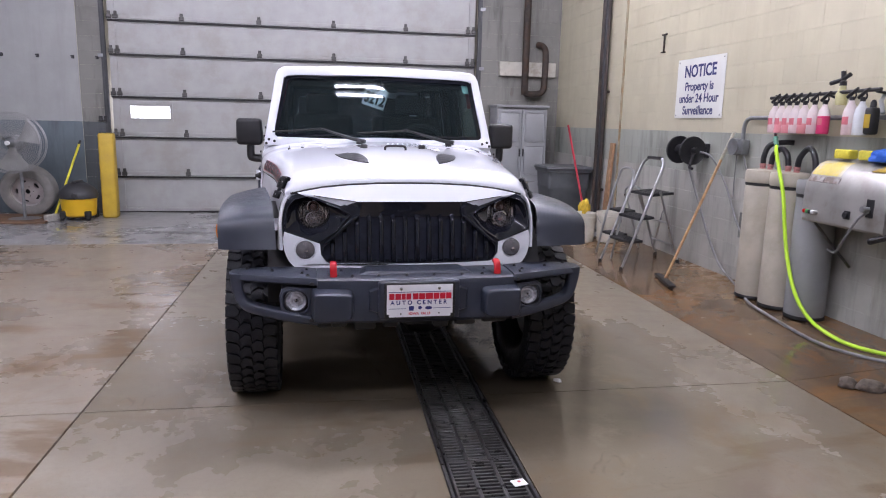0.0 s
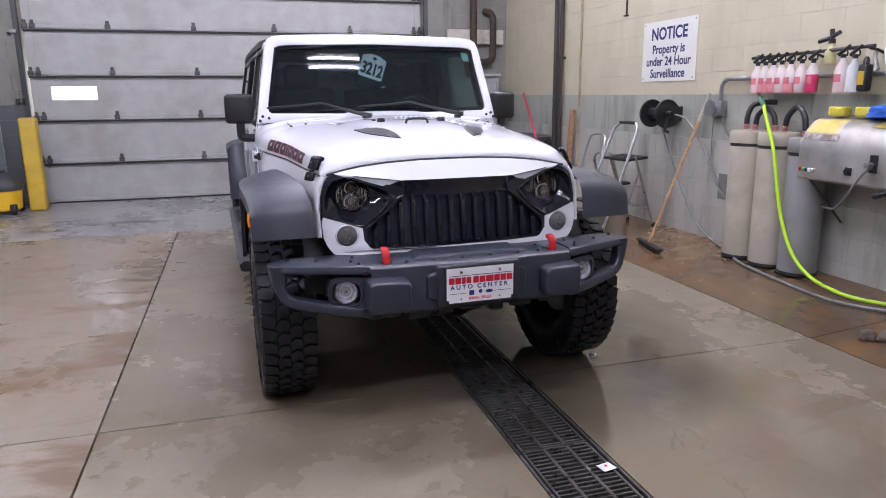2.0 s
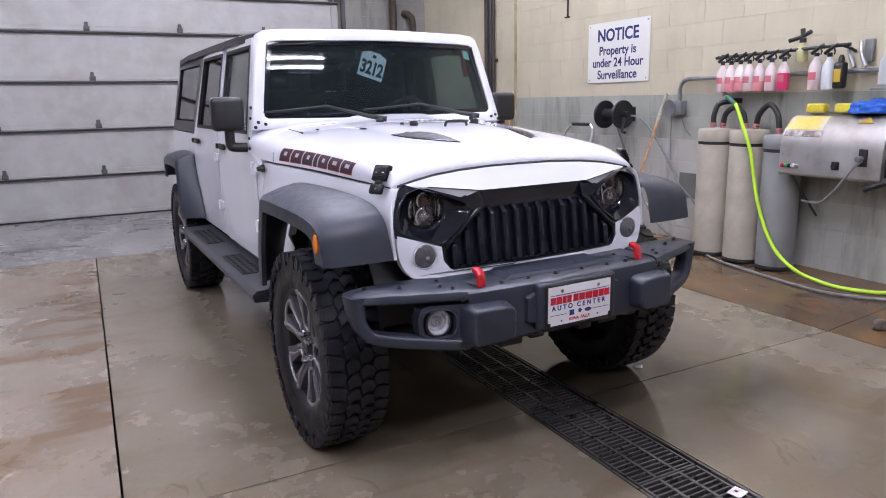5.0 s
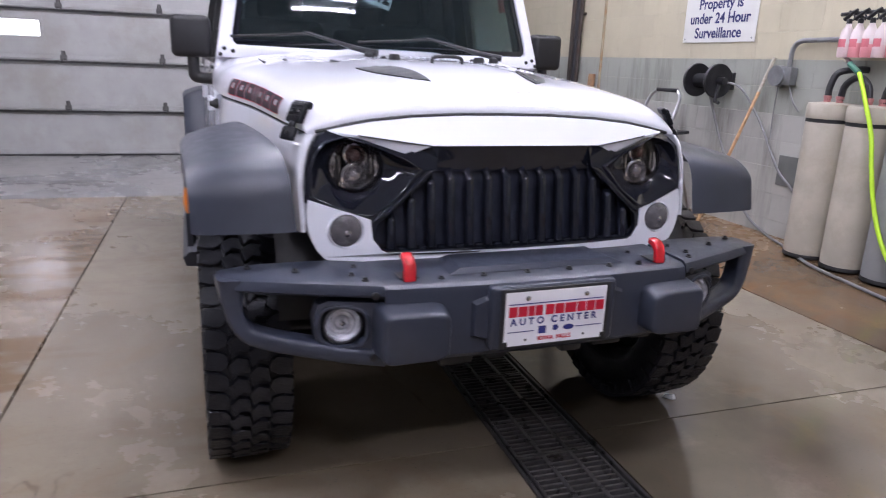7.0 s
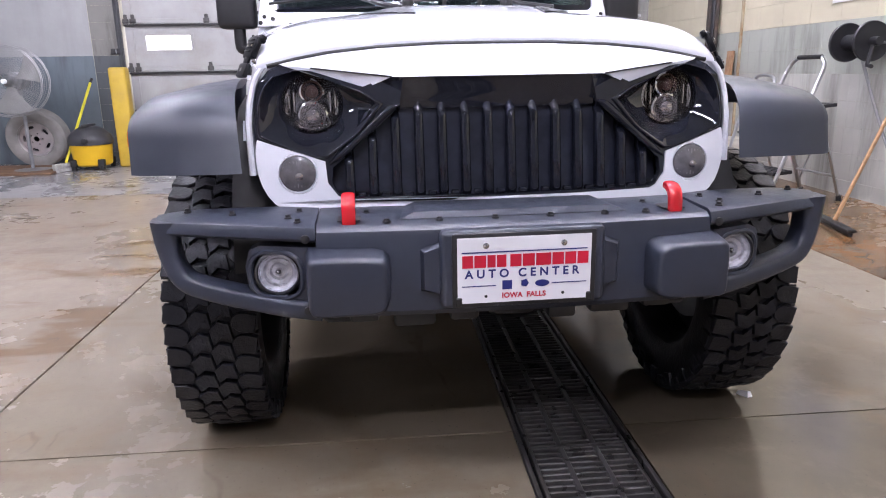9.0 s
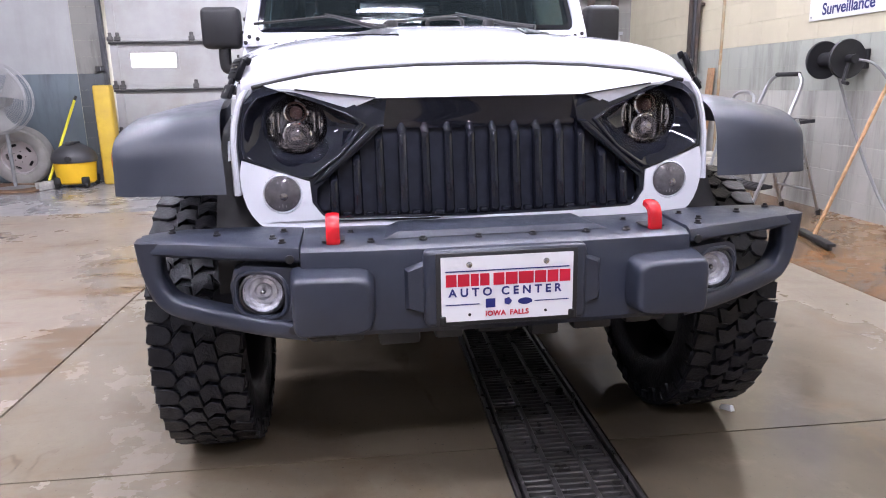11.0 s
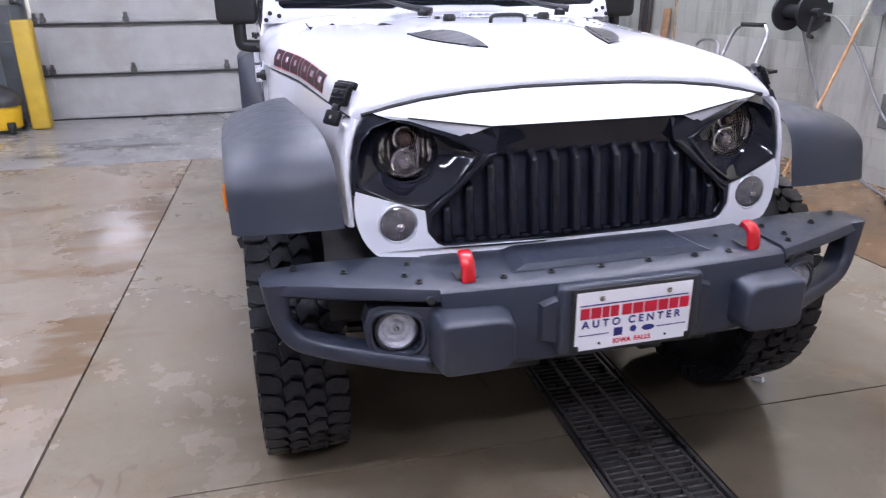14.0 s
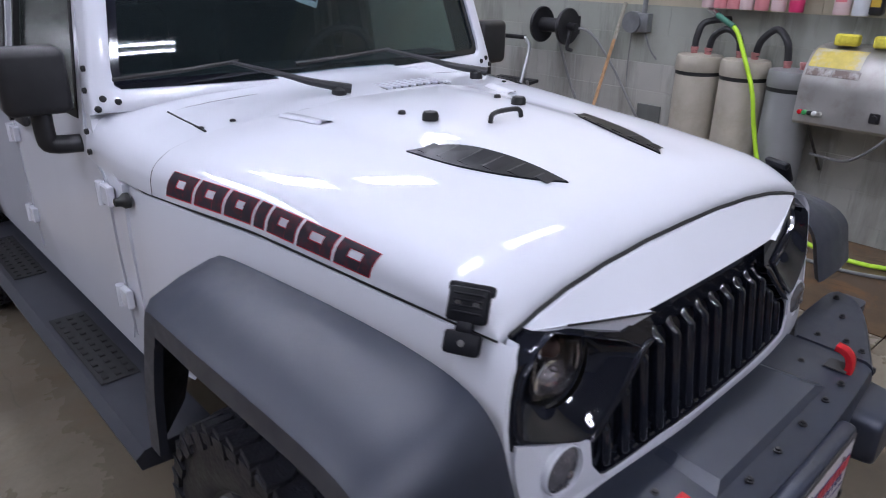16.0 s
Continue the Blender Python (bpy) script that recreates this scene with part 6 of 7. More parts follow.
def hose_reel():
    e = empty("hose_reel", pose(RX, 3.36, 1.24))
    for y in (-0.13, 0.13):
        bm = bmesh.new()
        turned(bm, [(0.03, -0.006), (0.125, -0.008), (0.134, -0.014), (0.139, -0.006), (0.139, 0.006), (0.134, 0.014), (0.125, 0.008), (0.03, 0.006)], (-0.20, y, 0), "y", 36)
        part("reel_disc", bm, BLACK, e, "black plastic reel disc")
    bm = bmesh.new()
    turned(bm, [(0.055, -0.125), (0.055, 0.125)], (-0.20, 0, 0), "y", 24)
    part("drum", bm, BLACK, e)
    bm = bmesh.new()
    turned(bm, [(0.03, -0.215), (0.03, -0.14)], (-0.20, 0, 0), "y", 12)
    rod(bm, (-0.20, -0.16, 0), (-0.24, -0.17, -0.16), 0.014, n=8)
    rod(bm, (-0.24, -0.17, -0.16), (-0.24, -0.22, -0.17), 0.014, n=8)
    part("crank", bm, BLACK, e)
    bm = bmesh.new()
    box(bm, (-0.012, 0, 0.0), (0.024, 0.20, 0.14), 0.004, 1)
    rod(bm, (-0.01, 0, 0.0), (-0.2, 0, 0), 0.022, n=10)
    part("bracket", bm, BLACK, e)
    return tagged(e, "black wall-mounted hose reel, empty", "hose reel")


hose_reel()


def hose(name, pts, r, material, label, n=8):
    bm = bmesh.new()
    tube(bm, spline(pts, 10), r, n)
    return tagged(part(name, bm, material), label, "hose")


GREYHOSE = mat("grey_hose_rubber", (0.20, 0.20, 0.20), 0.55, var=0.2, scale=12)
HIVIS = mat("hi_vis_hose", (0.50, 0.82, 0.03), 0.38, var=0.06)
hose("drain_hose", [(RX - 0.20, 3.20, 1.24), (2.88, 3.08, 1.19), (2.93, 2.88, 0.95), (2.92, 2.62, 0.62), (2.91, 2.45, 0.50), (2.93, 2.36, 0.38)], 0.009, GREYHOSE, "grey hose running down from the reel")
hose("wash_hose", [(2.76, 3.30, 1.14), (2.85, 3.22, 0.80), (2.90, 3.05, 0.45), (2.92, 2.85, 0.20), (2.91, 2.60, 0.095), (2.80, 2.30, 0.085), (2.64, 1.92, 0.072), (2.575, 1.58, 0.068), (2.53, 1.25, 0.063), (2.505, 0.95, 0.061), (2.54, 0.74, 0.064), (2.64, 0.53, 0.072), (2.80, 0.38, 0.085), (2.90, 0.1, 0.093)], 0.011, GREYHOSE, "grey wash hose lying along the wall foot")


def softener_tank(y, x, h, r, material, label):
    e = empty("water_tank", pose(x, y, rise(x) + 0.002))
    bm = bmesh.new()
    turned(bm, [(r * 0.94, 0.0), (r * 0.98, 0.015), (r, 0.05), (r, h - 0.13), (r * 0.985, h - 0.115)], (0, 0, 0), "z", 40)
    part("vessel", bm, material, e)
    bm = bmesh.new()
    turned(bm, [(r * 0.97, 0.0), (r * 1.012, 0.004), (r * 1.012, 0.022), (r * 0.99, 0.028)], (0, 0, 0), "z", 40)
    part("foot_ring", bm, TRIM, e, "black rubber foot ring")
    bm = bmesh.new()
    turned(bm, [(r * 1.0, h - 0.125), (r * 1.01, h - 0.11), (r * 0.99, h - 0.10)], (0, 0, 0), "z", 40)
    part("band", bm, TRIM, e, "black rubber band")
    bm = bmesh.new()
    turned(bm, [(r * 1.02, h - 0.10), (r * 1.05, h - 0.09), (r * 1.05, h - 0.02), (r * 1.0, h), (r * 0.5, h + 0.008), (0.01, h + 0.01)], (0, 0, 0), "z", 40)
    part("lid", bm, material, e)
    for dy, dx in ((-0.05, 0), (0.05, 0)):
        bm = bmesh.new()
        turned(bm, [(0.022, h), (0.022, h + 0.03), (0.026, h + 0.032), (0.026, h + 0.05), (0.018, h + 0.052)], (dx, dy, 0), "z", 14)
        part("fitting", bm, mat("pink_fitting", (0.42, 0.17, 0.16), 0.5), e)
    return tagged(e, label, "water tank", "water tanks")


TANK = mat("beige_tank_plastic", (0.44, 0.405, 0.33), 0.5, var=0.12, scale=5, second=(0.33, 0.29, 0.215), sscale=3.2, samount=0.7)
TANKGREY = mat("grey_tank_plastic", (0.25, 0.255, 0.255), 0.5, var=0.12, scale=3, second=(0.17, 0.165, 0.155), sscale=2.0, samount=0.6)
softener_tank(2.105, 2.80, 1.06, 0.146, TANK, "tall beige fibreglass water softener tank")
softener_tank(1.785, 2.80, 1.06, 0.146, TANK, "tall beige fibreglass water softener tank")
softener_tank(1.475, 2.80, 1.03, 0.140, TANKGREY, "tall grey dirt-streaked water softener tank")
hose("tank_hose", [(2.80, 2.155, 1.16), (2.80, 2.15, 1.25), (2.83, 2.13, 1.335), (2.90, 2.05, 1.36), (2.96, 2.02, 1.36)], 0.022, BLACK, "black pipe arching from tank to wall", 10)
hose("tank_hose", [(2.80, 2.055, 1.16), (2.80, 2.03, 1.26), (2.81, 1.95, 1.31), (2.80, 1.86, 1.26), (2.80, 1.835, 1.16)], 0.022, BLACK, "black pipe arching between two tanks", 10)
hose("tank_hose", [(2.80, 1.735, 1.16), (2.80, 1.71, 1.26), (2.81, 1.63, 1.33), (2.80, 1.55, 1.26), (2.80, 1.525, 1.14)], 0.022, BLACK, "black pipe arching between two tanks", 10)
hose("green_hose", [(2.69, 1.85, 1.335), (2.655, 1.80, 1.30), (2.645, 1.735, 1.18), (2.643, 1.645, 0.98), (2.642, 1.595, 0.78), (2.640, 1.535, 0.58), (2.638, 1.445, 0.38), (2.636, 1.33, 0.23), (2.636, 1.17, 0.13), (2.640, 0.97, 0.088), (2.65, 0.80, 0.080), (2.72, 0.63, 0.082), (2.82, 0.50, 0.088), (2.90, 0.2, 0.092)], 0.0135, HIVIS, "bright yellow-green garden hose hanging to the floor", 12)
hose("hose_end", [(2.86, 2.12, 1.42), (2.78, 2.00, 1.385), (2.69, 1.85, 1.335)], 0.018, mat("dark_green_sleeve", (0.04, 0.16, 0.11), 0.5), "silver and green hose coupling", 12)
bm = bmesh.new()
tube(bm, [(2.862, 2.122, 1.421), (2.83, 2.075, 1.408), (2.795, 2.02, 1.392)], 0.0205, 10)
part("silver_sleeve", bm, CHROME, bpy.data.objects["hose_end"], "silver coupling sleeve")


# conduit and boxes
def pipe_run(pts, r, material, label, name="conduit", n=10):
    bm = bmesh.new()
    tube(bm, spline(pts, 6), r, n)
    return tagged(part(name, bm, material), label, "pipe")


pipe_run([(2.92, 2.655, 1.30), (2.92, 2.655, 1.44), (2.92, 2.64, 1.51), (2.92, 2.58, 1.55), (2.92, 2.45, 1.555), (2.92, 1.6, 1.555), (2.92, 0.5, 1.56), (2.92, -0.5, 1.56)], 0.018, GALV, "grey conduit bent along the wall")
e = empty("electrical_box", pose(RX - 0.05, 2.70, 1.30))
bm = bmesh.new()
turned(bm, [(0.075, -0.05), (0.075, 0.02), (0.06, 0.03), (0.02, 0.032)], (0, 0.03, 0), "x", 20)
part("round_box", bm, GALV, e)
bm = bmesh.new()
box(bm, (0, -0.055, 0.0), (0.07, 0.09, 0.13), 0.008, 2)
part("square_box", bm, GALV, e)
tagged(e, "grey metal electrical boxes on the wall", "electrical box")
hose("power_cable", [(2.93, 2.64, 1.24), (2.93, 2.58, 1.12), (2.94, 2.52, 1.05)], 0.006, GREYHOSE, "thin grey power cable looping down", 6)
hose("power_cable", [(2.945, 2.76, 1.26), (2.945, 2.765, 1.0), (2.945, 2.755, 0.82)], 0.005, GREYHOSE, "thin grey power cable hanging down", 6)
bm = bmesh.new()
box(bm, (RX - 0.008, 2.545, 0.60), (0.012, 0.20, 0.23), 0.003, 1)
tagged(part("patch_plate", bm, mat("patch_grey", (0.13, 0.135, 0.125), 0.6, var=0.2), smooth=False), "dark grey square cover plate low on the wall", "wall plate")


# bottle rack
def bottle_rack():
    e = empty("bottle_rack", pose(RX, 0, 1.725))
    bm = bmesh.new()
    rod(bm, (-0.13, 2.20, -0.015), (-0.13, 1.06, 0.012), 0.013, n=8)
    part("rail", bm, BLACK, e)
    for y in (2.14, 1.61, 1.10):
        bm = bmesh.new()
        tube(bm, [(0.0, y, -0.03), (-0.06, y, -0.01), (-0.13, y, 0.0)], 0.010, 6)
        part("arm", bm, BLACK, e)
    return tagged(e, "black steel rail holding spray bottles", "rack")


bottle_rack()


def spray_bottle(y, fill, liquid, label, body=None, x=2.83, scale=1.0):
    e = empty("spray_bottle", pose(x, y, 1.435))
    H = 0.20 * scale
    r = 0.043 * scale
    BOT = body or mat("bottle_plastic", (0.66, 0.58, 0.57), 0.35, var=0.03)
    cut = fill * 0.15 * scale
    bm = bmesh.new()
    turned(bm, [(r * 0.92, 0), (r, 0.008), (r, cut)], (0, 0, 0), "z", 20)
    part("liquid", bm, mat("cleaner_liquid", liquid, 0.3, var=0.05), e, "coloured cleaner inside")
    bm = bmesh.new()
    turned(bm, [(r, cut + 0.0005), (r, 0.13 * scale), (r * 0.85, 0.165 * scale), (r * 0.42, H), (r * 0.36, H + 0.02), (0.008, H + 0.022)], (0, 0, 0), "z", 20)
    part("bottle", bm, BOT, e)
    bm = bmesh.new()
    turned(bm, [(0.017, H + 0.012), (0.018, H + 0.04), (0.012, H + 0.045)], (0, 0, 0), "z", 14)
    tube(bm, [(0.0, 0.040, H + 0.040), (0.0, 0.012, H + 0.062), (-0.004, -0.030, H + 0.088), (-0.006, -0.052, H + 0.098)], 0.015, 7, 0.010)
    tube(bm, [(-0.004, -0.026, H + 0.078), (-0.006, -0.040, H + 0.050), (-0.006, -0.034, H + 0.030)], 0.006, 6)
    part("trigger_head", bm, BLACK, e)
    if fill > 0:
        bm = bmesh.new()
        loft(bm, [[(-(r + 0.001) * math.cos(a), (r + 0.001) * math.sin(a), z) for a in (-0.7, -0.35, 0, 0.35, 0.7)] for z in (0.065 * scale, 0.115 * scale)], closed=False)
        part("label", bm, mat("red_label", (0.60, 0.16, 0.19), 0.5), e)
    return tagged(e, label, "spray bottle", "spray bottles")


PINK, HOT, PALE = (0.70, 0.28, 0.30), (0.66, 0.05, 0.16), (0.68, 0.52, 0.52)
for y, fill, liq in ((2.12, 0.55, PALE), (2.035, 0.60, PINK), (1.945, 0.55, PINK), (1.86, 0.50, PALE), (1.765, 0.50, PINK), (1.66, 0.55, PALE), (1.552, 0.86, HOT)):
    spray_bottle(y, fill, liq, "white spray bottle of red cleaner with black trigger" if liq is HOT else "white spray bottle of pink cleaner with black trigger")
spray_bottle(1.295, 0.5, PALE, "white spray bottle with red label and black trigger", scale=1.08)
spray_bottle(1.195, 0.0, (0.6, 0.6, 0.6), "grey spray bottle with black trigger", mat("pale_grey_bottle", (0.58, 0.60, 0.62), 0.4), scale=1.05)
e = empty("squeeze_bottle", pose(2.85, 1.12, 1.44))
bm = bmesh.new()
box(bm, (0, 0, 0.09), (0.07, 0.075, 0.18), 0.018, 3)
part("bottle", bm, BLACK, e)
bm = bmesh.new()
turned(bm, [(0.02, 0.18), (0.02, 0.21), (0.01, 0.23)], (0, 0, 0), "z", 12)
part("cap", bm, BLACK, e)
bm = bmesh.new()
box(bm, (-0.0365, 0, 0.09), (0.002, 0.05, 0.09))
part("label", bm, YELLOW, e, smooth=False)
tagged(e, "black squeeze bottle with yellow label", "bottle")
# foam gun above the rail
e = empty("foam_gun", pose(2.86, 1.435, 1.660))
bm = bmesh.new()
turned(bm, [(0.036, -0.02), (0.04, 0.0), (0.04, 0.06), (0.026, 0.085), (0.02, 0.115)], (0, 0, 0), "z", 20)
part("bottle", bm, mat("yellow_soap", (0.46, 0.44, 0.22), 0.35), e)
bm = bmesh.new()
turned(bm, [(0.024, 0.115), (0.024, 0.145), (0.012, 0.15)], (0, 0, 0), "z", 14)
tube(bm, [(-0.02, 0.10, 0.135), (0.0, 0.02, 0.155), (0.0, -0.06, 0.19)], 0.016, 8)
rod(bm, (0, 0, 0.15), (0, 0.01, 0.215), 0.017, n=8)
part("gun", bm, BLACK, e)
tagged(e, "black foam gun on a yellow soap bottle", "foam gun")


# pressure washer cabinet
def washer_unit():
    e = empty("pressure_washer", pose(RX, 0, 0))
    y0, y1 = 1.35, 0.615
    prof = [(-0.02, 0.86), (-0.37, 0.835), (-0.38, 0.85), (-0.38, 1.03), (-0.37, 1.10), (-0.335, 1.175), (-0.28, 1.235), (-0.20, 1.265), (-0.02, 1.275)]
    bm = bmesh.new()
    loft(bm, [[(x, y, z) for x, z in prof] for y in (y0, y0 - 0.01, y1 + 0.01, y1)])
    part("cabinet", bm, STEEL, e, "brushed stainless cabinet with curved front", angle=30)
    # flat dark plate replaces the shaded hollow at the cabinet's open end
    bm = bmesh.new()
    ring = [(-0.05, 0.885), (-0.34, 0.865), (-0.345, 1.03), (-0.31, 1.155), (-0.20, 1.235), (-0.05, 1.24)]
    hull(bm, [(x, y1 - 0.001, z) for x, z in ring], [(x, y1 - 0.004, z) for x, z in ring])
    part("open_end_shade", bm, DARK, e, "dark plate for the shaded inside of the cabinet's open end", smooth=False)
    bm = bmesh.new()
    for k in range(5):
        turned(bm, [(0.05, -0.03), (0.055, 0.0), (0.05, 0.03)], (-0.08 - 0.05 * k, y1 - 0.06, 0.93 + 0.03 * (k % 2)), "y", 14)
    rod(bm, (-0.1, y1 - 0.08, 0.9), (-0.32, y1 - 0.08, 0.88), 0.03, n=10)
    tube(bm, [(-0.32, y1 - 0.1, 0.92), (-0.34, y1 - 0.16, 0.80), (-0.30, y1 - 0.18, 0.70)], 0.02, 8)
    part("pump", bm, HINGE, e)
    # warning label, bent over the curved front
    bm = bmesh.new()
    crv = [(-0.345, 1.158), (-0.335, 1.177), (-0.308, 1.207), (-0.281, 1.236), (-0.245, 1.251)]
    loft(bm, [[(x, y, z + 0.003) for x, z in crv] for y in (1.335, 1.06)], closed=False)
    part("warning_label", bm, mat("yellow_label", (0.62, 0.50, 0.10), 0.5, var=0.1, scale=30, second=(0.56, 0.55, 0.48), sscale=9, samount=0.9), e)
    for k in range(2):
        bm = bmesh.new()
        y = 1.335 - 0.145 * k
        hull(bm, [(-0.369, y, 1.115), (-0.369, y - 0.14, 1.115), (-0.351, y - 0.14, 1.153), (-0.351, y, 1.153)], [(-0.363, y, 1.112), (-0.363, y - 0.14, 1.112), (-0.345, y - 0.14, 1.150), (-0.345, y, 1.150)])
        part("label_panel", bm, mat("faded_print", (0.17, 0.125, 0.105), 0.5, second=(0.50, 0.48, 0.46), sscale=13, samount=0.9), e, smooth=False)
    bm = bmesh.new()
    hull(bm, [(-0.305, 0.84, 1.210), (-0.305, 0.74, 1.210), (-0.25, 0.79, 1.248)], [(-0.309, 0.84, 1.214), (-0.309, 0.74, 1.214), (-0.254, 0.79, 1.252)])
    part("hazard_mark", bm, YELLOW, e, smooth=False)
    for y, m in ((1.312, RED), (1.285, mat("green_button", (0.05, 0.35, 0.1), 0.4)), (1.258, BLACK), (1.231, PAPER), (1.204, STEEL)):
        bm = bmesh.new()
        turned(bm, [(0.014, 0.0), (0.014, -0.018), (0.009, -0.022)], (-0.38, y, 0.905), "x", 14)
        part("button", bm, m, e)
    bm = bmesh.new()
    box(bm, (-0.383, 0.92, 0.925), (0.01, 0.055, 0.055), 0.004, 1)
    turned(bm, [(0.018, 0.0), (0.018, -0.02)], (-0.385, 0.92, 0.925), "x", 12)
    part("key_switch", bm, BLACK, e)
    bm = bmesh.new()
    box(bm, (-0.381, 0.738, 0.990), (0.006, 0.060, 0.115), 0.002, 1)
    part("slot", bm, BLACK, e, smooth=False)
    bm = bmesh.new()
    turned(bm, [(0.016, 0.0), (0.016, -0.03), (0.020, -0.032), (0.020, -0.05), (0.012, -0.052)], (-0.383, 0.745, 0.985), "x", 10)
    part("hose_coupling", bm, GALV, e)
    # grip and trigger ring hanging at the open end
    bm = bmesh.new()
    tube(bm, [(-0.33, y1 - 0.06, 0.855), (-0.355, y1 + 0.02, 0.82), (-0.375, y1 + 0.10, 0.785)], 0.020, 8)
    part("pump_handle", bm, BLACK, e)
    bm = bmesh.new()
    tube(bm, [(-0.34 , y1 - 0.09 + 0.035 * math.sin(k * math.pi / 6), 0.79 + 0.06 * math.cos(k * math.pi / 6)) for k in range(13)], 0.008, 6)
    part("trigger_ring", bm, BLACK, e)
    bm = bmesh.new()
    tube(bm, spline([(-0.385, 0.74, 0.97), (-0.43, 0.77, 0.92), (-0.42, 0.87, 0.78), (-0.36, 1.0, 0.67), (-0.28, 1.13, 0.64), (-0.2, 1.27, 0.63)], 6), 0.0085, 8)
    part("outlet_hose", bm, GREYHOSE, e)
    for y in (1.28,):
        bm = bmesh.new()
        tube(bm, [(-0.34, y, 0.845), (-0.02, y - 0.02, 0.50)], 0.009, 8)
        part("support_arm", bm, HINGE, e)
    return tagged(e, "stainless steel wall-mounted pressure washer cabinet", "pressure washer")


washer_unit()
for y, x, m, lab in ((1.262, 2.62, (0.60, 0.52, 0.05), "yellow sponge on the steel cabinet"), (1.065, 2.64, (0.62, 0.55, 0.06), "yellow sponge on the steel cabinet")):
    bm = bmesh.new()
    box(bm, (0, 0, 0.032), (0.09, 0.125, 0.064), 0.014, 3)
    tagged(part("sponge", bm, mat("yellow_sponge", m, 0.9, var=0.15, scale=40, bump=0.5, bscale=150), at=pose(x + 0.14, y - 0.06, 1.274, 0, 2, 8)), lab, "sponge", "sponges")
bm = bmesh.new()
bmesh.ops.create_icosphere(bm, subdivisions=4, radius=1)
for v in bm.verts:
    w = 1 + 0.30 * noise.noise(v.co * 2.2) + 0.12 * noise.noise(v.co * 6)
    v.co = Vector((v.co.x * 0.11 * w, v.co.y * 0.17 * w, max(0.0, v.co.z * 0.065 * w + 0.025)))
tagged(part("cloth", bm, mat("blue_cloth", (0.02, 0.10, 0.42), 0.9, var=0.2, scale=20, bump=0.3, bscale=90), angle=70, at=pose(2.80, 0.82, 1.272)), "crumpled bright blue wash cloth on the steel cabinet", "cloth")
# white jug on a bracket beyond
e = empty("jug", pose(2.80, 0.69, 1.44))
bm = bmesh.new()
turned(bm, [(0.10, 0), (0.115, 0.02), (0.115, 0.17), (0.09, 0.22), (0.03, 0.25), (0.028, 0.28), (0.005, 0.282)], (0, 0, 0), "z", 24)
part("body", bm, mat("jug_plastic", (0.46, 0.475, 0.49), 0.35, var=0.05), e)
bm = bmesh.new()
box(bm, (0.04, 0, -0.008), (0.26, 0.26, 0.014), 0.003, 1)
part("shelf", bm, GALV, e, smooth=False)
tagged(e, "translucent white jug on a small wall shelf", "jug")
bm = bmesh.new()
for y, dz in ((1.06, 0.0), (0.98, 0.05)):
    tube(bm, [(2.92, y + 0.06, 1.70 + dz), (2.85, y, 1.66), (2.83, y - 0.05, 1.58)], 0.014, 8)
box(bm, (2.945, 0.99, 1.69), (0.03, 0.06, 0.16), 0.006, 1)
tagged(part("spray_gun_hook", bm, GALV), "grey metal hooks at the end of the rail", "hook")


# step ladder leaning by the wall
def step_ladder():
    e = empty("step_ladder", pose(2.56, 3.64, 0.052, 4.85, 0, -84))
    for x in (-0.22, 0.22):
        bm = bmesh.new()
        tube(bm, spline([(x, -0.40, 0.012), (x * 0.95, -0.10, 0.62), (x * 0.9, 0.02, 0.86), (x * 0.85, 0.10, 1.02), (x * 0.55, 0.13, 1.085)], 5), 0.014, 8)
        part("front_leg", bm, ALU, e)
        bm = bmesh.new()
        tube(bm, [(x * 0.95, 0.26, 0.012), (x * 0.9, 0.06, 0.76)], 0.012, 8)
        part("rear_leg", bm, ALU, e)
        for y, dx in ((-0.40, 0), (0.26, 0)):
            bm = bmesh.new()
            turned(bm, [(0.019, 0.0), (0.019, 0.035), (0.015, 0.04)], (x * (1 if y < 0 else 0.95), y, 0), "z", 10)
            part("rubber_foot", bm, TRIM, e)
    bm = bmesh.new()
    rod(bm, (-0.125, 0.13, 1.085), (0.125, 0.13, 1.085), 0.017, n=10)
    part("grip", bm, BLACK, e)
    for z, y, d in ((0.27, -0.265, 0.16), (0.50, -0.155, 0.18), (0.73, -0.01, 0.26)):
        bm = bmesh.new()
        box(bm, (0, y + d / 2 - 0.03, z), (0.40, d, 0.026), 0.006, 2)
        for k in range(4):
            box(bm, (0, y - 0.01 + k * d / 4.5, z + 0.0145), (0.36, 0.014, 0.004))
        part("step", bm, BLACK, e, smooth=False)
    bm = bmesh.new()
    rod(bm, (-0.205, 0.21, 0.20), (0.205, 0.21, 0.20), 0.010, n=8)
    rod(bm, (-0.205, 0.15, 0.43), (0.205, 0.15, 0.43), 0.010, n=8)
    rod(bm, (-0.205, 0.24, 0.12), (0.19, 0.11, 0.60), 0.008, n=8)
    part("brace", bm, ALU, e)
    return tagged(e, "folding aluminium step ladder with black treads", "step ladder")


step_ladder()


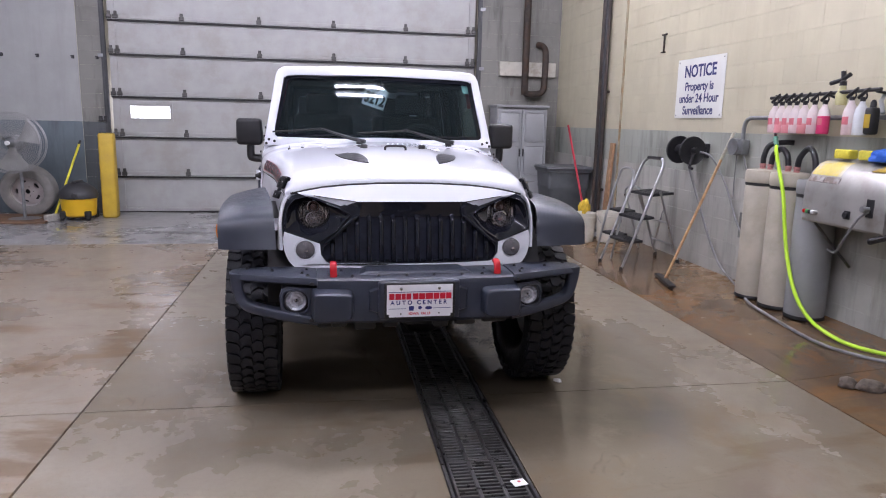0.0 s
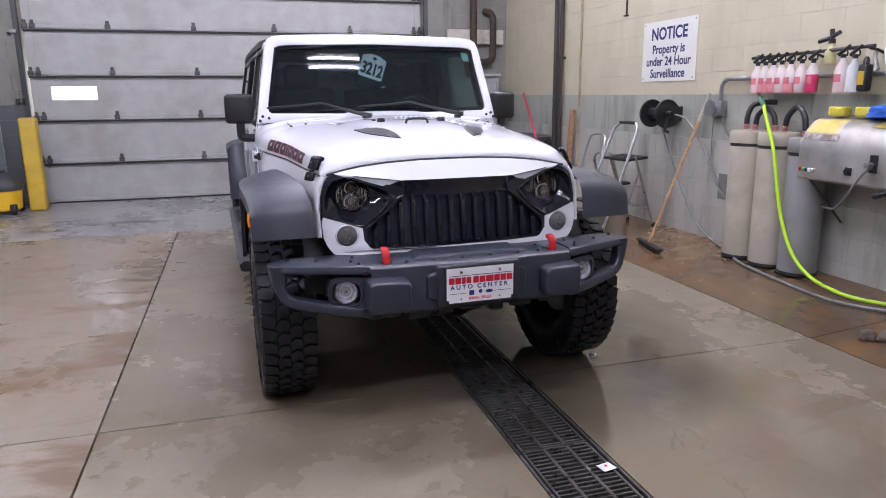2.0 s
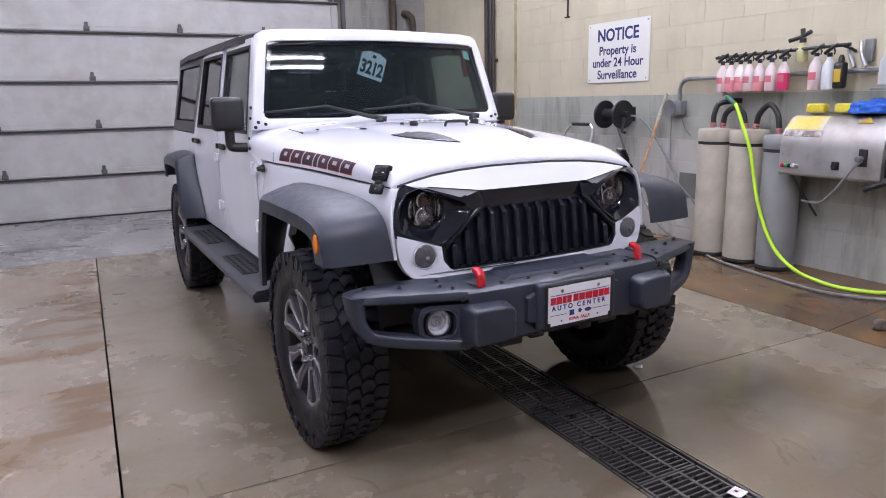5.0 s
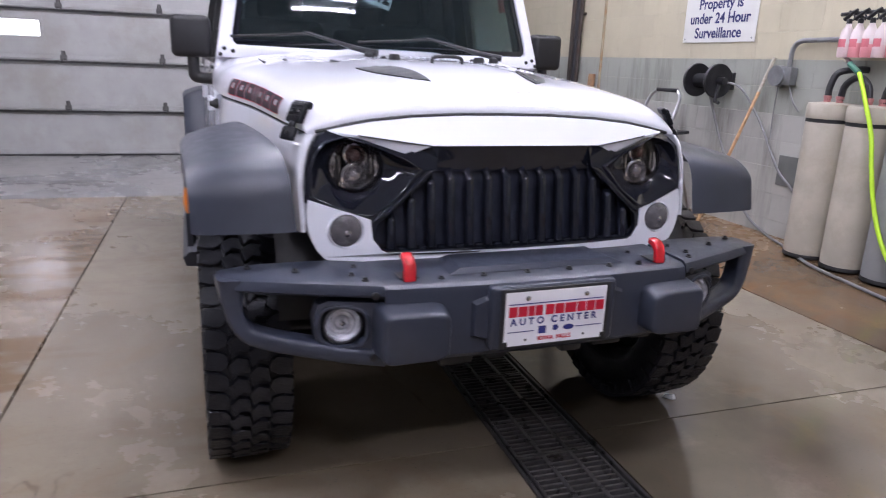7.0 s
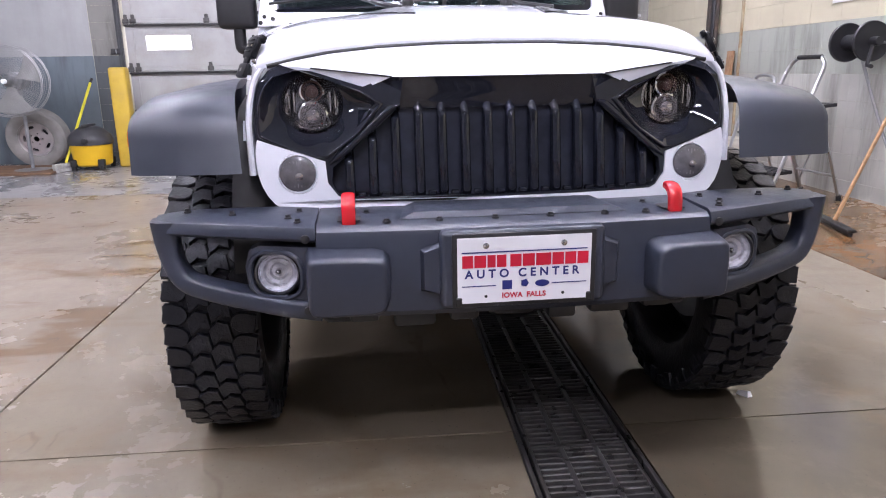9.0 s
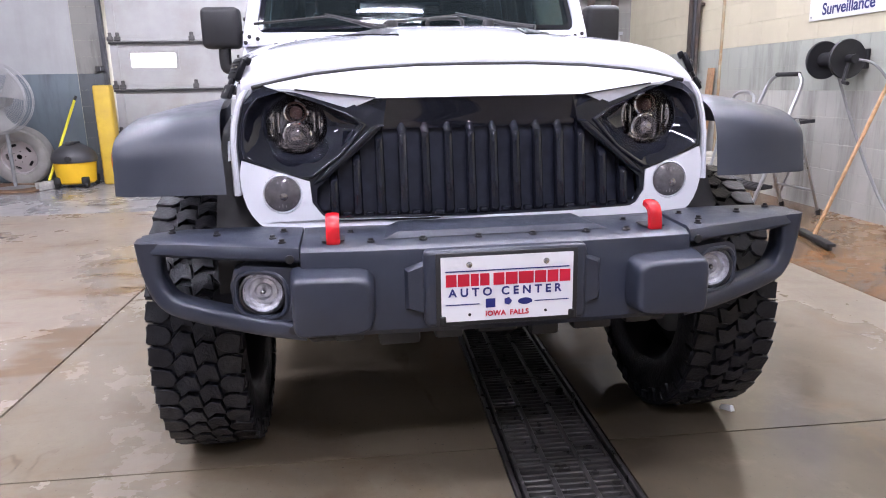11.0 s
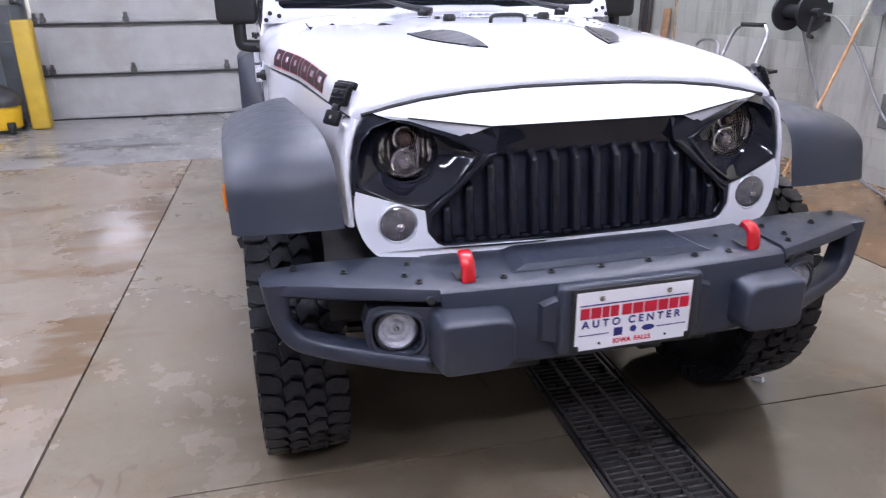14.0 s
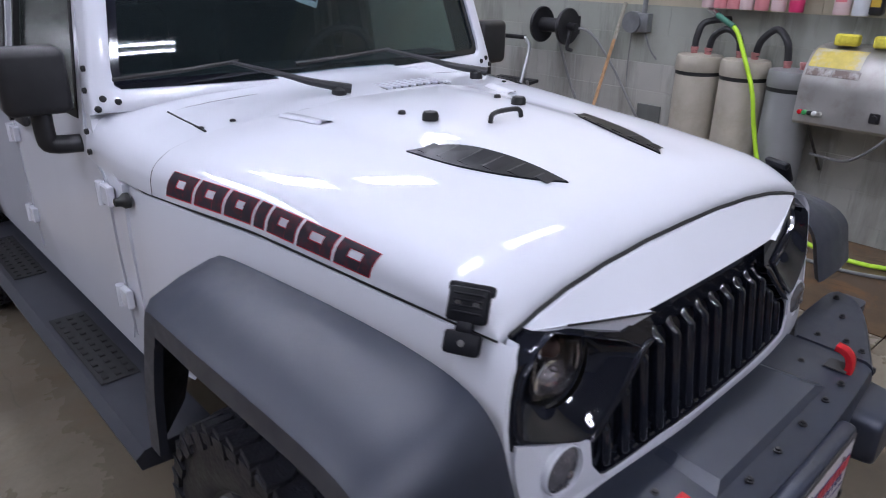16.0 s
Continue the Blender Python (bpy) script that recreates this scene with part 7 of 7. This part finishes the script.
def step_stool():
    """A small arched aluminium stool behind the ladder."""
    e = empty("step_stool", pose(2.58, 4.10, 0.054, 4.85, 0, -84))
    for y0, y1, z in ((-0.30, -0.02, 0.95), (0.24, 0.06, 0.74)):
        bm = bmesh.new()
        tube(bm, spline([(-0.17, y0, 0.012), (-0.16, (y0 + y1) / 2, z * 0.5), (-0.15, y1, z * 0.9), (-0.09, y1 + 0.03, z), (0.09, y1 + 0.03, z), (0.15, y1, z * 0.9), (0.16, (y0 + y1) / 2, z * 0.5), (0.17, y0, 0.012)], 6), 0.013, 8)
        part("arched_leg", bm, ALU, e)
    for z, y in ((0.25, -0.20), (0.50, -0.10)):
        bm = bmesh.new()
        box(bm, (0, y + 0.04, z), (0.30, 0.15, 0.024), 0.006, 2)
        part("step", bm, BLACK, e)
    return tagged(e, "small arched aluminium step stool with black treads", "step stool")


step_stool()


# push broom leaning on the wall
def push_broom():
    e = empty("push_broom", pose(0, 0, 0))
    a, b = Vector((2.365, 2.80, 0.07)), Vector((2.945, 2.84, 1.43))
    bm = bmesh.new()
    rod(bm, a, b, 0.013, n=10)
    part("handle", bm, mat("worn_wood", (0.42, 0.25, 0.12), 0.6, var=0.25, scale=25), e, "worn orange wooden handle")
    bm = bmesh.new()
    rod(bm, b - (b - a).normalized() * 0.28, b, 0.0145, n=10)
    part("upper_sleeve", bm, mat("chipped_grey_paint", (0.36, 0.34, 0.27), 0.6, var=0.2, scale=30), e)
    bm = bmesh.new()
    box(bm, (0, 0, 0.035), (0.52, 0.06, 0.022), 0.006, 2)
    box(bm, (0, 0, 0.012), (0.51, 0.02, 0.024), 0.003, 1)
    part("head", bm, BLACK, e, "black squeegee head", at=pose(2.34, 2.76, 0.032, 0, 0, 78))
    return tagged(e, "long-handled floor squeegee leaning on the wall", "squeegee")


push_broom()


# pipes in the corner of the pilaster
for y, r, m in ((6.02, 0.035, RUSTY), (5.93, 0.028, BLACK), (5.86, 0.022, RUSTY)):
    bm = bmesh.new()
    rod(bm, (RX - 0.05, y, 0.0 if r > 0.03 else 0.15), (RX - 0.05, y, TOP), r, n=12)
    for z in (0.6, 1.9, 3.1):
        box(bm, (RX - 0.02, y, z), (0.05, r * 3.2, 0.03), 0.003, 1)
    tagged(part("riser_pipe", bm, m), "dark rusty vertical pipe against the block wall", "pipe", "riser pipes")
bm = bmesh.new()
box(bm, (RX - 0.012, 5.40, 2.25), (0.022, 0.028, 4.5), 0.003, 1)
tagged(part("control_joint", bm, mat("rust_streaked_caulk", (0.34, 0.29, 0.19), 0.8, second=(0.28, 0.13, 0.04), sscale=7, samount=0.9), smooth=False), "rust-streaked vertical control joint in the wall", "wall joint", kind="structure")
bm = bmesh.new()
box(bm, (0, 0, 0.62), (0.035, 0.10, 1.24), 0.004, 1)
tagged(part("wood_plank", bm, mat("old_plank", (0.33, 0.19, 0.10), 0.7, var=0.3, scale=18), smooth=False, at=pose(2.86, 5.52, 0, 0, 3.4, 0)), "narrow brown wooden plank leaning on the wall", "plank")


def bucket(x, y, h, r, label, m):
    e = empty("bucket", pose(x, y, rise(x)))
    bm = bmesh.new()
    turned(bm, [(r * 0.86, 0.0), (r * 0.88, 0.01), (r, h - 0.06), (r * 1.05, h - 0.055), (r * 1.05, h - 0.03), (r * 1.01, h - 0.025), (r * 1.03, h), (r * 0.97, h), (r * 0.85, 0.02)], (0, 0, 0), "z", 32)
    part("pail", bm, m, e)
    bm = bmesh.new()
    tube(bm, [(r * math.cos(t) * 1.04, -0.02 - r * 0.6 * math.sin(t), h - 0.06 - r * 0.85 * math.sin(t)) for t in [math.pi * k / 12 for k in range(13)]], 0.003, 6)
    part("bail", bm, GALV, e)
    return tagged(e, label, "bucket", "buckets")


PAIL = mat("pail_plastic", (0.62, 0.60, 0.52), 0.45, var=0.08, second=(0.40, 0.36, 0.28), sscale=5, samount=0.5)
bucket(2.66, 4.86, 0.37, 0.150, "dirty white plastic pail", PAIL)
bucket(2.40, 5.00, 0.36, 0.140, "dirty white plastic pail", PAIL)


def trash_can():
    e = empty("trash_can", pose(2.60, 6.45, rise(2.6)))
    m = mat("grey_can_plastic", (0.075, 0.08, 0.085), 0.55, var=0.15, scale=8)

    def ring(hx, hy, z, n=10):
        out = []
        for cx, cy, a0 in ((1, 1, 0), (-1, 1, 90), (-1, -1, 180), (1, -1, 270)):
            for k in range(4):
                a = radians(a0 + 30 * k)
                out.append((cx * (hx - 0.06) + 0.06 * math.cos(a), cy * (hy - 0.06) + 0.06 * math.sin(a), z))
        return out
    bm = bmesh.new()
    loft(bm, [ring(0.24, 0.24, 0.0), ring(0.25, 0.25, 0.03), ring(0.285, 0.285, 0.50), ring(0.295, 0.295, 0.52), ring(0.295, 0.295, 0.56), ring(0.305, 0.305, 0.74), ring(0.33, 0.33, 0.75), ring(0.33, 0.33, 0.79), ring(0.30, 0.30, 0.79)])
    part("bin", bm, m, e, angle=30)
    bm = bmesh.new()
    loft(bm, [ring(0.34, 0.34, 0.785), ring(0.345, 0.345, 0.80), ring(0.33, 0.33, 0.825), ring(0.20, 0.20, 0.84)])
    part("lid", bm, m, e, angle=30)
    return tagged(e, "dark grey square plastic trash can with lid", "trash can")


trash_can()


def locker():
    e = empty("storage_cabinet", pose(2.22, 7.58, 0))
    PL = mat("grey_cabinet_plastic", (0.27, 0.275, 0.28), 0.5, var=0.05, second=(0.20, 0.20, 0.20), sscale=3, samount=0.4)
    bm = bmesh.new()
    box(bm, (0, 0.02, 0.86), (0.80, 0.46, 1.70), 0.01, 1)
    part("carcass", bm, PL, e, smooth=False)
    bm = bmesh.new()
    box(bm, (0, 0.0, 1.72), (0.84, 0.52, 0.04), 0.01, 2)
    part("top", bm, PL, e)
    for x in (-0.20, 0.20):
        bm = bmesh.new()
        box(bm, (x, -0.222, 0.86), (0.39, 0.024, 1.62), 0.006, 1)
        d = part("cabinet_door", bm, PL, e, smooth=False)
        for z in (0.36, 0.90, 1.40):
            bm = bmesh.new()
            box(bm, (x, -0.238, z), (0.31, 0.012, 0.44), 0.02, 2)
            part("door_field", bm, PL, d)
        bm = bmesh.new()
        box(bm, (x * 0.14, -0.245, 1.02), (0.02, 0.02, 0.12), 0.005, 1)
        part("pull", bm, BLACK, d)
    return tagged(e, "grey moulded plastic two-door storage cabinet", "cabinet")


locker()
# mop with red handle and yellow head
e = empty("mop", pose(0, 0, 0))
bm = bmesh.new()
rod(bm, (2.50, 5.24, 0.30), (2.66, 6.5, 1.45), 0.014, n=10)
part("handle", bm, mat("red_handle", (0.42, 0.02, 0.04), 0.45), e, "red handle")
bm = bmesh.new()
bmesh.ops.create_icosphere(bm, subdivisions=3, radius=1)
for v in bm.verts:
    w = 1 + 0.4 * noise.noise(v.co * 3)
    v.co = Vector((v.co.x * 0.07 * w, v.co.y * 0.07 * w, v.co.z * 0.14 * w))
part("mop_head", bm, mat("yellow_mop", (0.66, 0.45, 0.04), 0.85, var=0.25, scale=30, bump=0.4, bscale=60), e, "yellow mop head", angle=70, at=pose(2.46, 5.18, 0.40, 10, 0, 0))
tagged(e, "red-handled mop with yellow head standing in the pail", "mop")

# rusty pipes and pale beam on the back wall
bm = bmesh.new()
box(bm, (2.42, BY - 0.06, 2.31), (0.92, 0.10, 0.22), 0.006, 1)
tagged(part("wall_beam", bm, mat("chipped_board", (0.44, 0.42, 0.36), 0.7, var=0.15, second=(0.2, 0.17, 0.12), sscale=5, samount=0.6), smooth=False), "pale chipped timber board fixed across the corner", "board")
pipe_run([(2.36, BY - 0.17, 4.5), (2.36, BY - 0.17, 3.0), (2.36, BY - 0.17, 2.0), (2.36, BY - 0.17, 1.95)], 0.055, RUSTY, "thick rusty vertical pipe on the back wall", "rusty_pipe", 14)
pipe_run([(2.36, BY - 0.17, 1.98), (2.40, BY - 0.17, 1.93), (2.56, BY - 0.17, 1.93), (2.66, BY - 0.17, 1.98), (2.68, BY - 0.17, 2.15), (2.68, BY - 0.17, 2.55), (2.64, BY - 0.15, 2.66), (2.60, BY - 0.02, 2.70)], 0.050, RUSTY, "rusty pipe bend on the back wall", "rusty_pipe", 14)


# ---- things by the back wall ----
bm = bmesh.new()
box(bm, (0, 0, 0.60), (0.20, 0.20, 1.20), 0.03, 3)
tagged(part("bollard", bm, YELLOW, at=pose(-3.82, 7.45, 0, 0, 0, 4)), "scuffed yellow square bollard beside the overhead door", "bollard")


def shop_vac():
    e = empty("shop_vacuum", pose(-4.18, 7.25, 0))
    bm = bmesh.new()
    turned(bm, [(0.19, 0.05), (0.215, 0.07), (0.235, 0.30), (0.245, 0.31)], (0, 0, 0), "z", 32)
    part("tank", bm, mat("yellow_tank", (0.66, 0.40, 0.01), 0.4, var=0.06), e, "yellow tank")
    bm = bmesh.new()
    turned(bm, [(0.25, 0.305), (0.255, 0.35), (0.24, 0.40), (0.20, 0.45), (0.16, 0.48), (0.10, 0.515), (0.02, 0.52)], (0, 0, 0), "z", 32)
    box(bm, (0, 0, 0.53), (0.08, 0.26, 0.03), 0.012, 2)
    part("motor_head", bm, mat("grey_vac_plastic", (0.035, 0.035, 0.038), 0.5, var=0.1), e, "grey motor head")
    bm = bmesh.new()
    turned(bm, [(0.035, 0.0), (0.035, -0.03), (0.028, -0.032)], (0.03, -0.245, 0.355), "y", 16)
    part("hose_port", bm, TRIM, e)
    for k in range(4):
        a = radians(45 + 90 * k)
        bm = bmesh.new()
        turned(bm, [(0.03, -0.02), (0.035, 0.0), (0.03, 0.02)], (0.235 * math.cos(a), 0.235 * math.sin(a), 0.035), "x", 14)
        box(bm, (0.225 * math.cos(a), 0.225 * math.sin(a), 0.09), (0.08, 0.07, 0.09), 0.015, 2)
        part("caster", bm, TRIM, e)
    return tagged(e, "yellow and grey wet-dry shop vacuum", "vacuum cleaner")


shop_vac()


def loose_wheel():
    e = empty("spare_wheel", pose(-4.95, 7.62, 0.365, 0, 0, 0) @ pose(0, 0, 0, 10, 0, 0))
    bm = bmesh.new()
    prof = [(0.21, -0.09), (0.24, -0.11), (0.30, -0.115), (0.34, -0.105), (0.36, -0.08), (0.362, 0.0), (0.36, 0.08), (0.34, 0.105), (0.30, 0.115), (0.24, 0.11), (0.21, 0.09)]
    turned(bm, prof, (0, 0, 0), "y", 48, caps=False)
    part("tyre", bm, mat("dusty_tyre", (0.26, 0.25, 0.235), 0.8, var=0.12, scale=10, bump=0.2, bscale=60), e, "dusty pale grey tyre")
    bm = bmesh.new()
    hole = []
    for t in [math.pi / 2 + 0.3 + 2 * math.pi * q / 5 for q in range(5)]:
        slot = []
        for k in [2 * math.pi * q / 12 for q in range(12)]:
            r = 0.148 + 0.017 * math.copysign(abs(math.sin(k)) ** 0.6, math.sin(k))
            a = t + 0.27 * math.copysign(abs(math.cos(k)) ** 0.6, math.cos(k))
            slot.append((r * math.cos(a), r * math.sin(a)))
        hole.append(slot)
    for t in [math.pi / 2 + 0.93 + 2 * math.pi * q / 5 for q in range(5)]:
        hole.append([(0.070 * math.cos(t) + 0.010 * math.cos(k), 0.070 * math.sin(t) + 0.010 * math.sin(k)) for k in [2 * math.pi * q / 8 for q in range(8)]])
    hub = [(0.034 * math.cos(2 * math.pi * j / 16), 0.034 * math.sin(2 * math.pi * j / 16)) for j in range(16)]
    outer = [(0.215 * math.cos(2 * math.pi * j / 40), 0.215 * math.sin(2 * math.pi * j / 40)) for j in range(40)]
    plate(bm, [outer, hub] + hole, lambda u, v, d: (u, -0.05 - 0.02 * math.cos(min(1.5, math.hypot(u, v) * 7)) + d, v), 0.012)
    part("rim", bm, mat("worn_silver_rim", (0.42, 0.38, 0.37), 0.5, metal=0.3, var=0.1), e, "worn silver steel rim", angle=40)
    bm = bmesh.new()
    turned(bm, [(0.218, -0.105), (0.222, -0.098), (0.20, -0.07), (0.20, 0.09)], (0, 0, 0), "y", 40, caps=False)
    part("rim_lip", bm, mat("silver_lip", (0.40, 0.37, 0.36), 0.5, metal=0.3), e)
    bm = bmesh.new()
    turned(bm, [(0.19, 0.03), (0.01, 0.03)], (0, 0, 0), "y", 30)
    part("dark_inside", bm, DARK, e)
    return tagged(e, "dusty loose wheel with silver rim standing against the wall", "wheel")


loose_wheel()


def drum_fan():
    e = empty("pedestal_fan", pose(-4.88, 7.02, 1.06))
    CAGE = mat("fan_wire", (0.30, 0.30, 0.30), 0.45, metal=0.4)
    R = 0.40
    for y, nm in ((-0.10, "front_guard"), (0.10, "rear_guard")):
        bm = bmesh.new()
        for r in (R, R * 0.985 - 0.01, *(0.09 + 0.024 * q for q in range(12))):
            tube(bm, [(r * math.cos(2 * math.pi * k / 40), y * (1.25 - 0.3 * r / R), r * math.sin(2 * math.pi * k / 40)) for k in range(41)], 0.006 if r > R * 0.9 else 0.0018, 5)
        for k in range(90):
            a = 2 * math.pi * k / 90
            tube(bm, [(0.09 * math.cos(a), y * 1.2, 0.09 * math.sin(a)), (R * math.cos(a), y * 0.95, R * math.sin(a))], 0.0016, 4)
        part(nm, bm, CAGE, e, "round wire fan guard")
    for k in range(3):
        bm = bmesh.new()
        a = 2 * math.pi * k / 3 + 0.5
        rows = []
        for r, w in ((0.05, 0.10), (0.15, 0.30), (0.26, 0.44), (0.35, 0.50), (0.375, 0.42)):
            rows.append([(r * math.cos(a + w * f), 0.05 * f, r * math.sin(a + w * f)) for f in (-1.1, -0.4, 0.4, 1.1)])
        loft(bm, rows, closed=False)
        part("fan_blade", bm, mat("fan_blade_metal", (0.30, 0.30, 0.29), 0.5, metal=0.3), e, angle=60)
    bm = bmesh.new()
    turned(bm, [(0.03, -0.10), (0.06, -0.06), (0.07, 0.04), (0.10, 0.06), (0.10, 0.24), (0.06, 0.27)], (0, 0, 0), "y", 24)
    part("motor", bm, GALV, e)
    bm = bmesh.new()
    turned(bm, [(0.028, -0.15), (0.028, -0.12), (0.010, -0.118)], (0, 0, 0), "y", 16)
    part("badge", bm, PAPER, e)
    bm = bmesh.new()
    rod(bm, (0.02, 0.15, -1.02), (0.02, 0.15, -0.10), 0.022, n=10)
    rod(bm, (0.0, 0.15, -0.05), (0.02, 0.15, -0.16), 0.018, n=10)
    turned(bm, [(0.24, -1.06), (0.24, -1.04), (0.05, -1.02)], (0.02, 0.15, 0), "z", 24)
    part("stand", bm, GALV, e)
    return tagged(e, "large round pedestal drum fan with wire guard", "fan")


drum_fan()
e = empty("floor_brush", pose(0, 0, 0))
bm = bmesh.new()
rod(bm, (-4.44, 7.10, 0.10), (-4.30, 7.78, 1.02), 0.016, n=10)
part("handle", bm, mat("yellow_handle", (0.66, 0.60, 0.03), 0.4), e, "bright yellow handle")
bm = bmesh.new()
rod(bm, (-4.30, 7.78, 1.02), (-4.29, 7.815, 1.07), 0.018, n=10)
part("grip", bm, BLACK, e)
bm = bmesh.new()
box(bm, (0, 0, 0.07), (0.26, 0.07, 0.06), 0.014, 2)
box(bm, (0, 0, 0.025), (0.25, 0.06, 0.05), 0.006, 1)
part("brush_head", bm, mat("grey_brush", (0.36, 0.35, 0.33), 0.7, var=0.2, scale=40), e, "grey brush head", at=pose(-4.46, 7.06, 0, 0, 0, 62))
tagged(e, "floor brush with yellow handle leaning on the wall", "brush")
bm = bmesh.new()
box(bm, (0, 0, 0.012), (1.5, 0.85, 0.024), 0.008, 1)
tagged(part("floor_mat", bm, mat("brown_board", (0.17, 0.095, 0.05), 0.8, var=0.3, scale=8), smooth=False, at=pose(-5.25, 7.2, 0, 0, 0, 2)), "brown stained board lying on the floor", "board")
for k in range(4):
    bm = bmesh.new()
    rod(bm, (0, 0, 0), (0, -0.07, 0.01), 0.010, n=8)
    box(bm, (0, -0.005, 0), (0.04, 0.012, 0.05), 0.003, 1)
    tagged(part("wall_peg", bm, BLACK, at=pose(-5.29 + 0.47 * k - (0.14 if k == 3 else 0), BY - 0.005, 2.265)), "small black wall peg on the grey wall", "peg", "wall pegs")
for x in (-4.02, -3.95):
    bm = bmesh.new()
    box(bm, (x, BY - 0.02, 1.40), (0.055, 0.04, 0.07), 0.006, 1)
    tagged(part("switch_box", bm, BLACK, smooth=False), "small dark push-button box by the door jamb", "switch", "door switches")

# tag and papers in the windscreen
e = jeep
bm = bmesh.new()
hull(bm, [(-0.075, 0, -0.095), (0.075, 0, -0.095), (0.075, 0, 0.07), (0.03, 0, 0.095), (-0.03, 0, 0.095), (-0.075, 0, 0.07)], [(-0.075, 0.002, -0.095), (0.075, 0.002, -0.095), (0.075, 0.002, 0.07), (0.03, 0.002, 0.095), (-0.03, 0.002, 0.095), (-0.075, 0.002, 0.07)])
tag = part("stock_tag", bm, mat("tag_card", (0.80, 0.84, 0.82), 0.6), jeep, "white hanging tag with black numerals", smooth=False, at=pose(-0.028, 1.80, 1.620, 0, 18, 0) @ Matrix.Diagonal((1.04, 1, 0.78, 1)))
text_mesh("3212", 0.074, TRIM, "lettering", tag, axes((0, -0.001, -0.027), (1, 0, 0), (0, 0, 1)) @ Matrix.Diagonal((0.96, 1.75, 1, 1)), 0.0006, 0.95, 0.003)
bm = bmesh.new()
turned(bm, [(0.012, 0.0), (0.012, -0.001)], (0, -0.001, 0.065), "y", 14)
part("punched_hole", bm, TRIM, tag)
bm = bmesh.new()
hull(bm, [ws(u, v) + Vector((0, 0.024, 0)) for u, v in ((0.565, 1.715), (0.613, 1.708), (0.620, 1.655), (0.575, 1.660))], [ws(u, v) + Vector((0, 0.026, 0)) for u, v in ((0.565, 1.715), (0.613, 1.708), (0.620, 1.655), (0.575, 1.660))])
part("inspection_sticker", bm, PAPERGREEN, jeep, "pale green sticker in the windscreen corner", smooth=False)


# ---- masonry blocks, the last and most numerous pieces ----
def lay_blocks(parent, start, length, direction, normal, rows, row0, mats, skip=None):
    """Running-bond blocks over a wall: start is the foot of its left end as seen from the room."""
    d, n = Vector(direction), Vector(normal)
    m = axes((0, 0, 0), d, (0, 0, 1)) @ pose(0, 0, 0, 90, 0, 0)
    meshes = {}
    for r in range(row0, row0 + rows):
        mt = mats(r)
        off = 0 if r % 2 else BW / 2
        k = 0
        u = -off
        while u < length - 0.02:
            u0, u1 = max(0, u), min(length, u + BW)
            u += BW
            if u1 - u0 < 0.08:
                continue
            w = round(u1 - u0 - 0.0012, 4)
            key = (w, mt.name)
            if key not in meshes:
                meshes[key] = block_mesh(w, BH - 0.0012, mt, "block")
            ob = new("block", meshes[key])
            ob.parent = parent
            c = Vector(start) + d * ((u0 + u1) / 2) + Vector((0, 0, (r + 0.5) * BH))
            mm = Matrix((d, -n, Vector((0, 0, 1)))).transposed().to_4x4()
            mm.translation = c
            ob.matrix_basis = mm


def east_mat(r):
    return CREAM if r >= 7 else (SAGE if r >= 5 else SAGELOW)


lay_blocks(wall_e, (RX + 0.006, 7.95, 0), 7.35, (0, -1, 0), (-1, 0, 0), 15, 0, east_mat)
lay_blocks(wall_nr, (DR, BY + 0.006, 0), RX - DR, (1, 0, 0), (0, -1, 0), 18, 0, lambda r: DIRTYWALL)
lay_blocks(wall_nl, (-4.28, BY + 0.006, -0.07), -3.96 + 4.28, (1, 0, 0), (0, -1, 0), 18, 0, lambda r: GRIMEBLUE if r < 7 else DIRTYWALL)
for z0, z1, m in ((0.0, 1.351, BLUEWALL), (1.352, 3.6, GREYWALL)):
    bm = bmesh.new()
    box(bm, ((LX - 4.285) / 2, BY + 0.012, (z0 + z1) / 2), (-4.285 - LX, 0.02, z1 - z0))
    part("paint_coat", bm, m, wall_nl, smooth=False)


def block_field(name, parent, u0, u1, row0, row1, place, material):
    """The farther blocks of a wall, joined."""
    verts, faces = [], []
    for r in range(row0, row1):
        u = u0 - (0 if r % 2 else BW / 2)
        while u < u1:
            a, b = max(u0, u) + 0.0015, min(u1, u + BW) - 0.0015
            u += BW
            if b - a < 0.05:
                continue
            z0, z1 = r * BH + 0.0015, (r + 1) * BH - 0.0015
            i = len(verts)
            c = 0.0022
            verts += [place(a, z0, 0), place(b, z0, 0), place(b, z1, 0), place(a, z1, 0), place(a + c, z0 + c, 0.006), place(b - c, z0 + c, 0.006), place(b - c, z1 - c, 0.006), place(a + c, z1 - c, 0.006)]
            faces += [(i + 4, i + 5, i + 6, i + 7), (i, i + 1, i + 5, i + 4), (i + 1, i + 2, i + 6, i + 5), (i + 2, i + 3, i + 7, i + 6), (i + 3, i, i + 4, i + 7)]
    me = bpy.data.meshes.new(name)
    me.from_pydata(verts, [], faces)
    me.materials.append(material)
    ob = new(name, me)
    ob.parent = parent
    ob["kind"] = "stuff"
    return ob


east = lambda u, z, d: (RX + 0.006 - d, u, z)
block_field("block_rows", wall_e, FY, 0.60, 7, 22, east, CREAM)
block_field("block_rows", wall_e, FY, 0.60, 5, 7, east, SAGE)
block_field("block_rows", wall_e, FY, 0.60, 0, 5, east, SAGELOW)
block_field("block_rows", wall_e, 0.60, 7.95, 15, 22, east, CREAM)
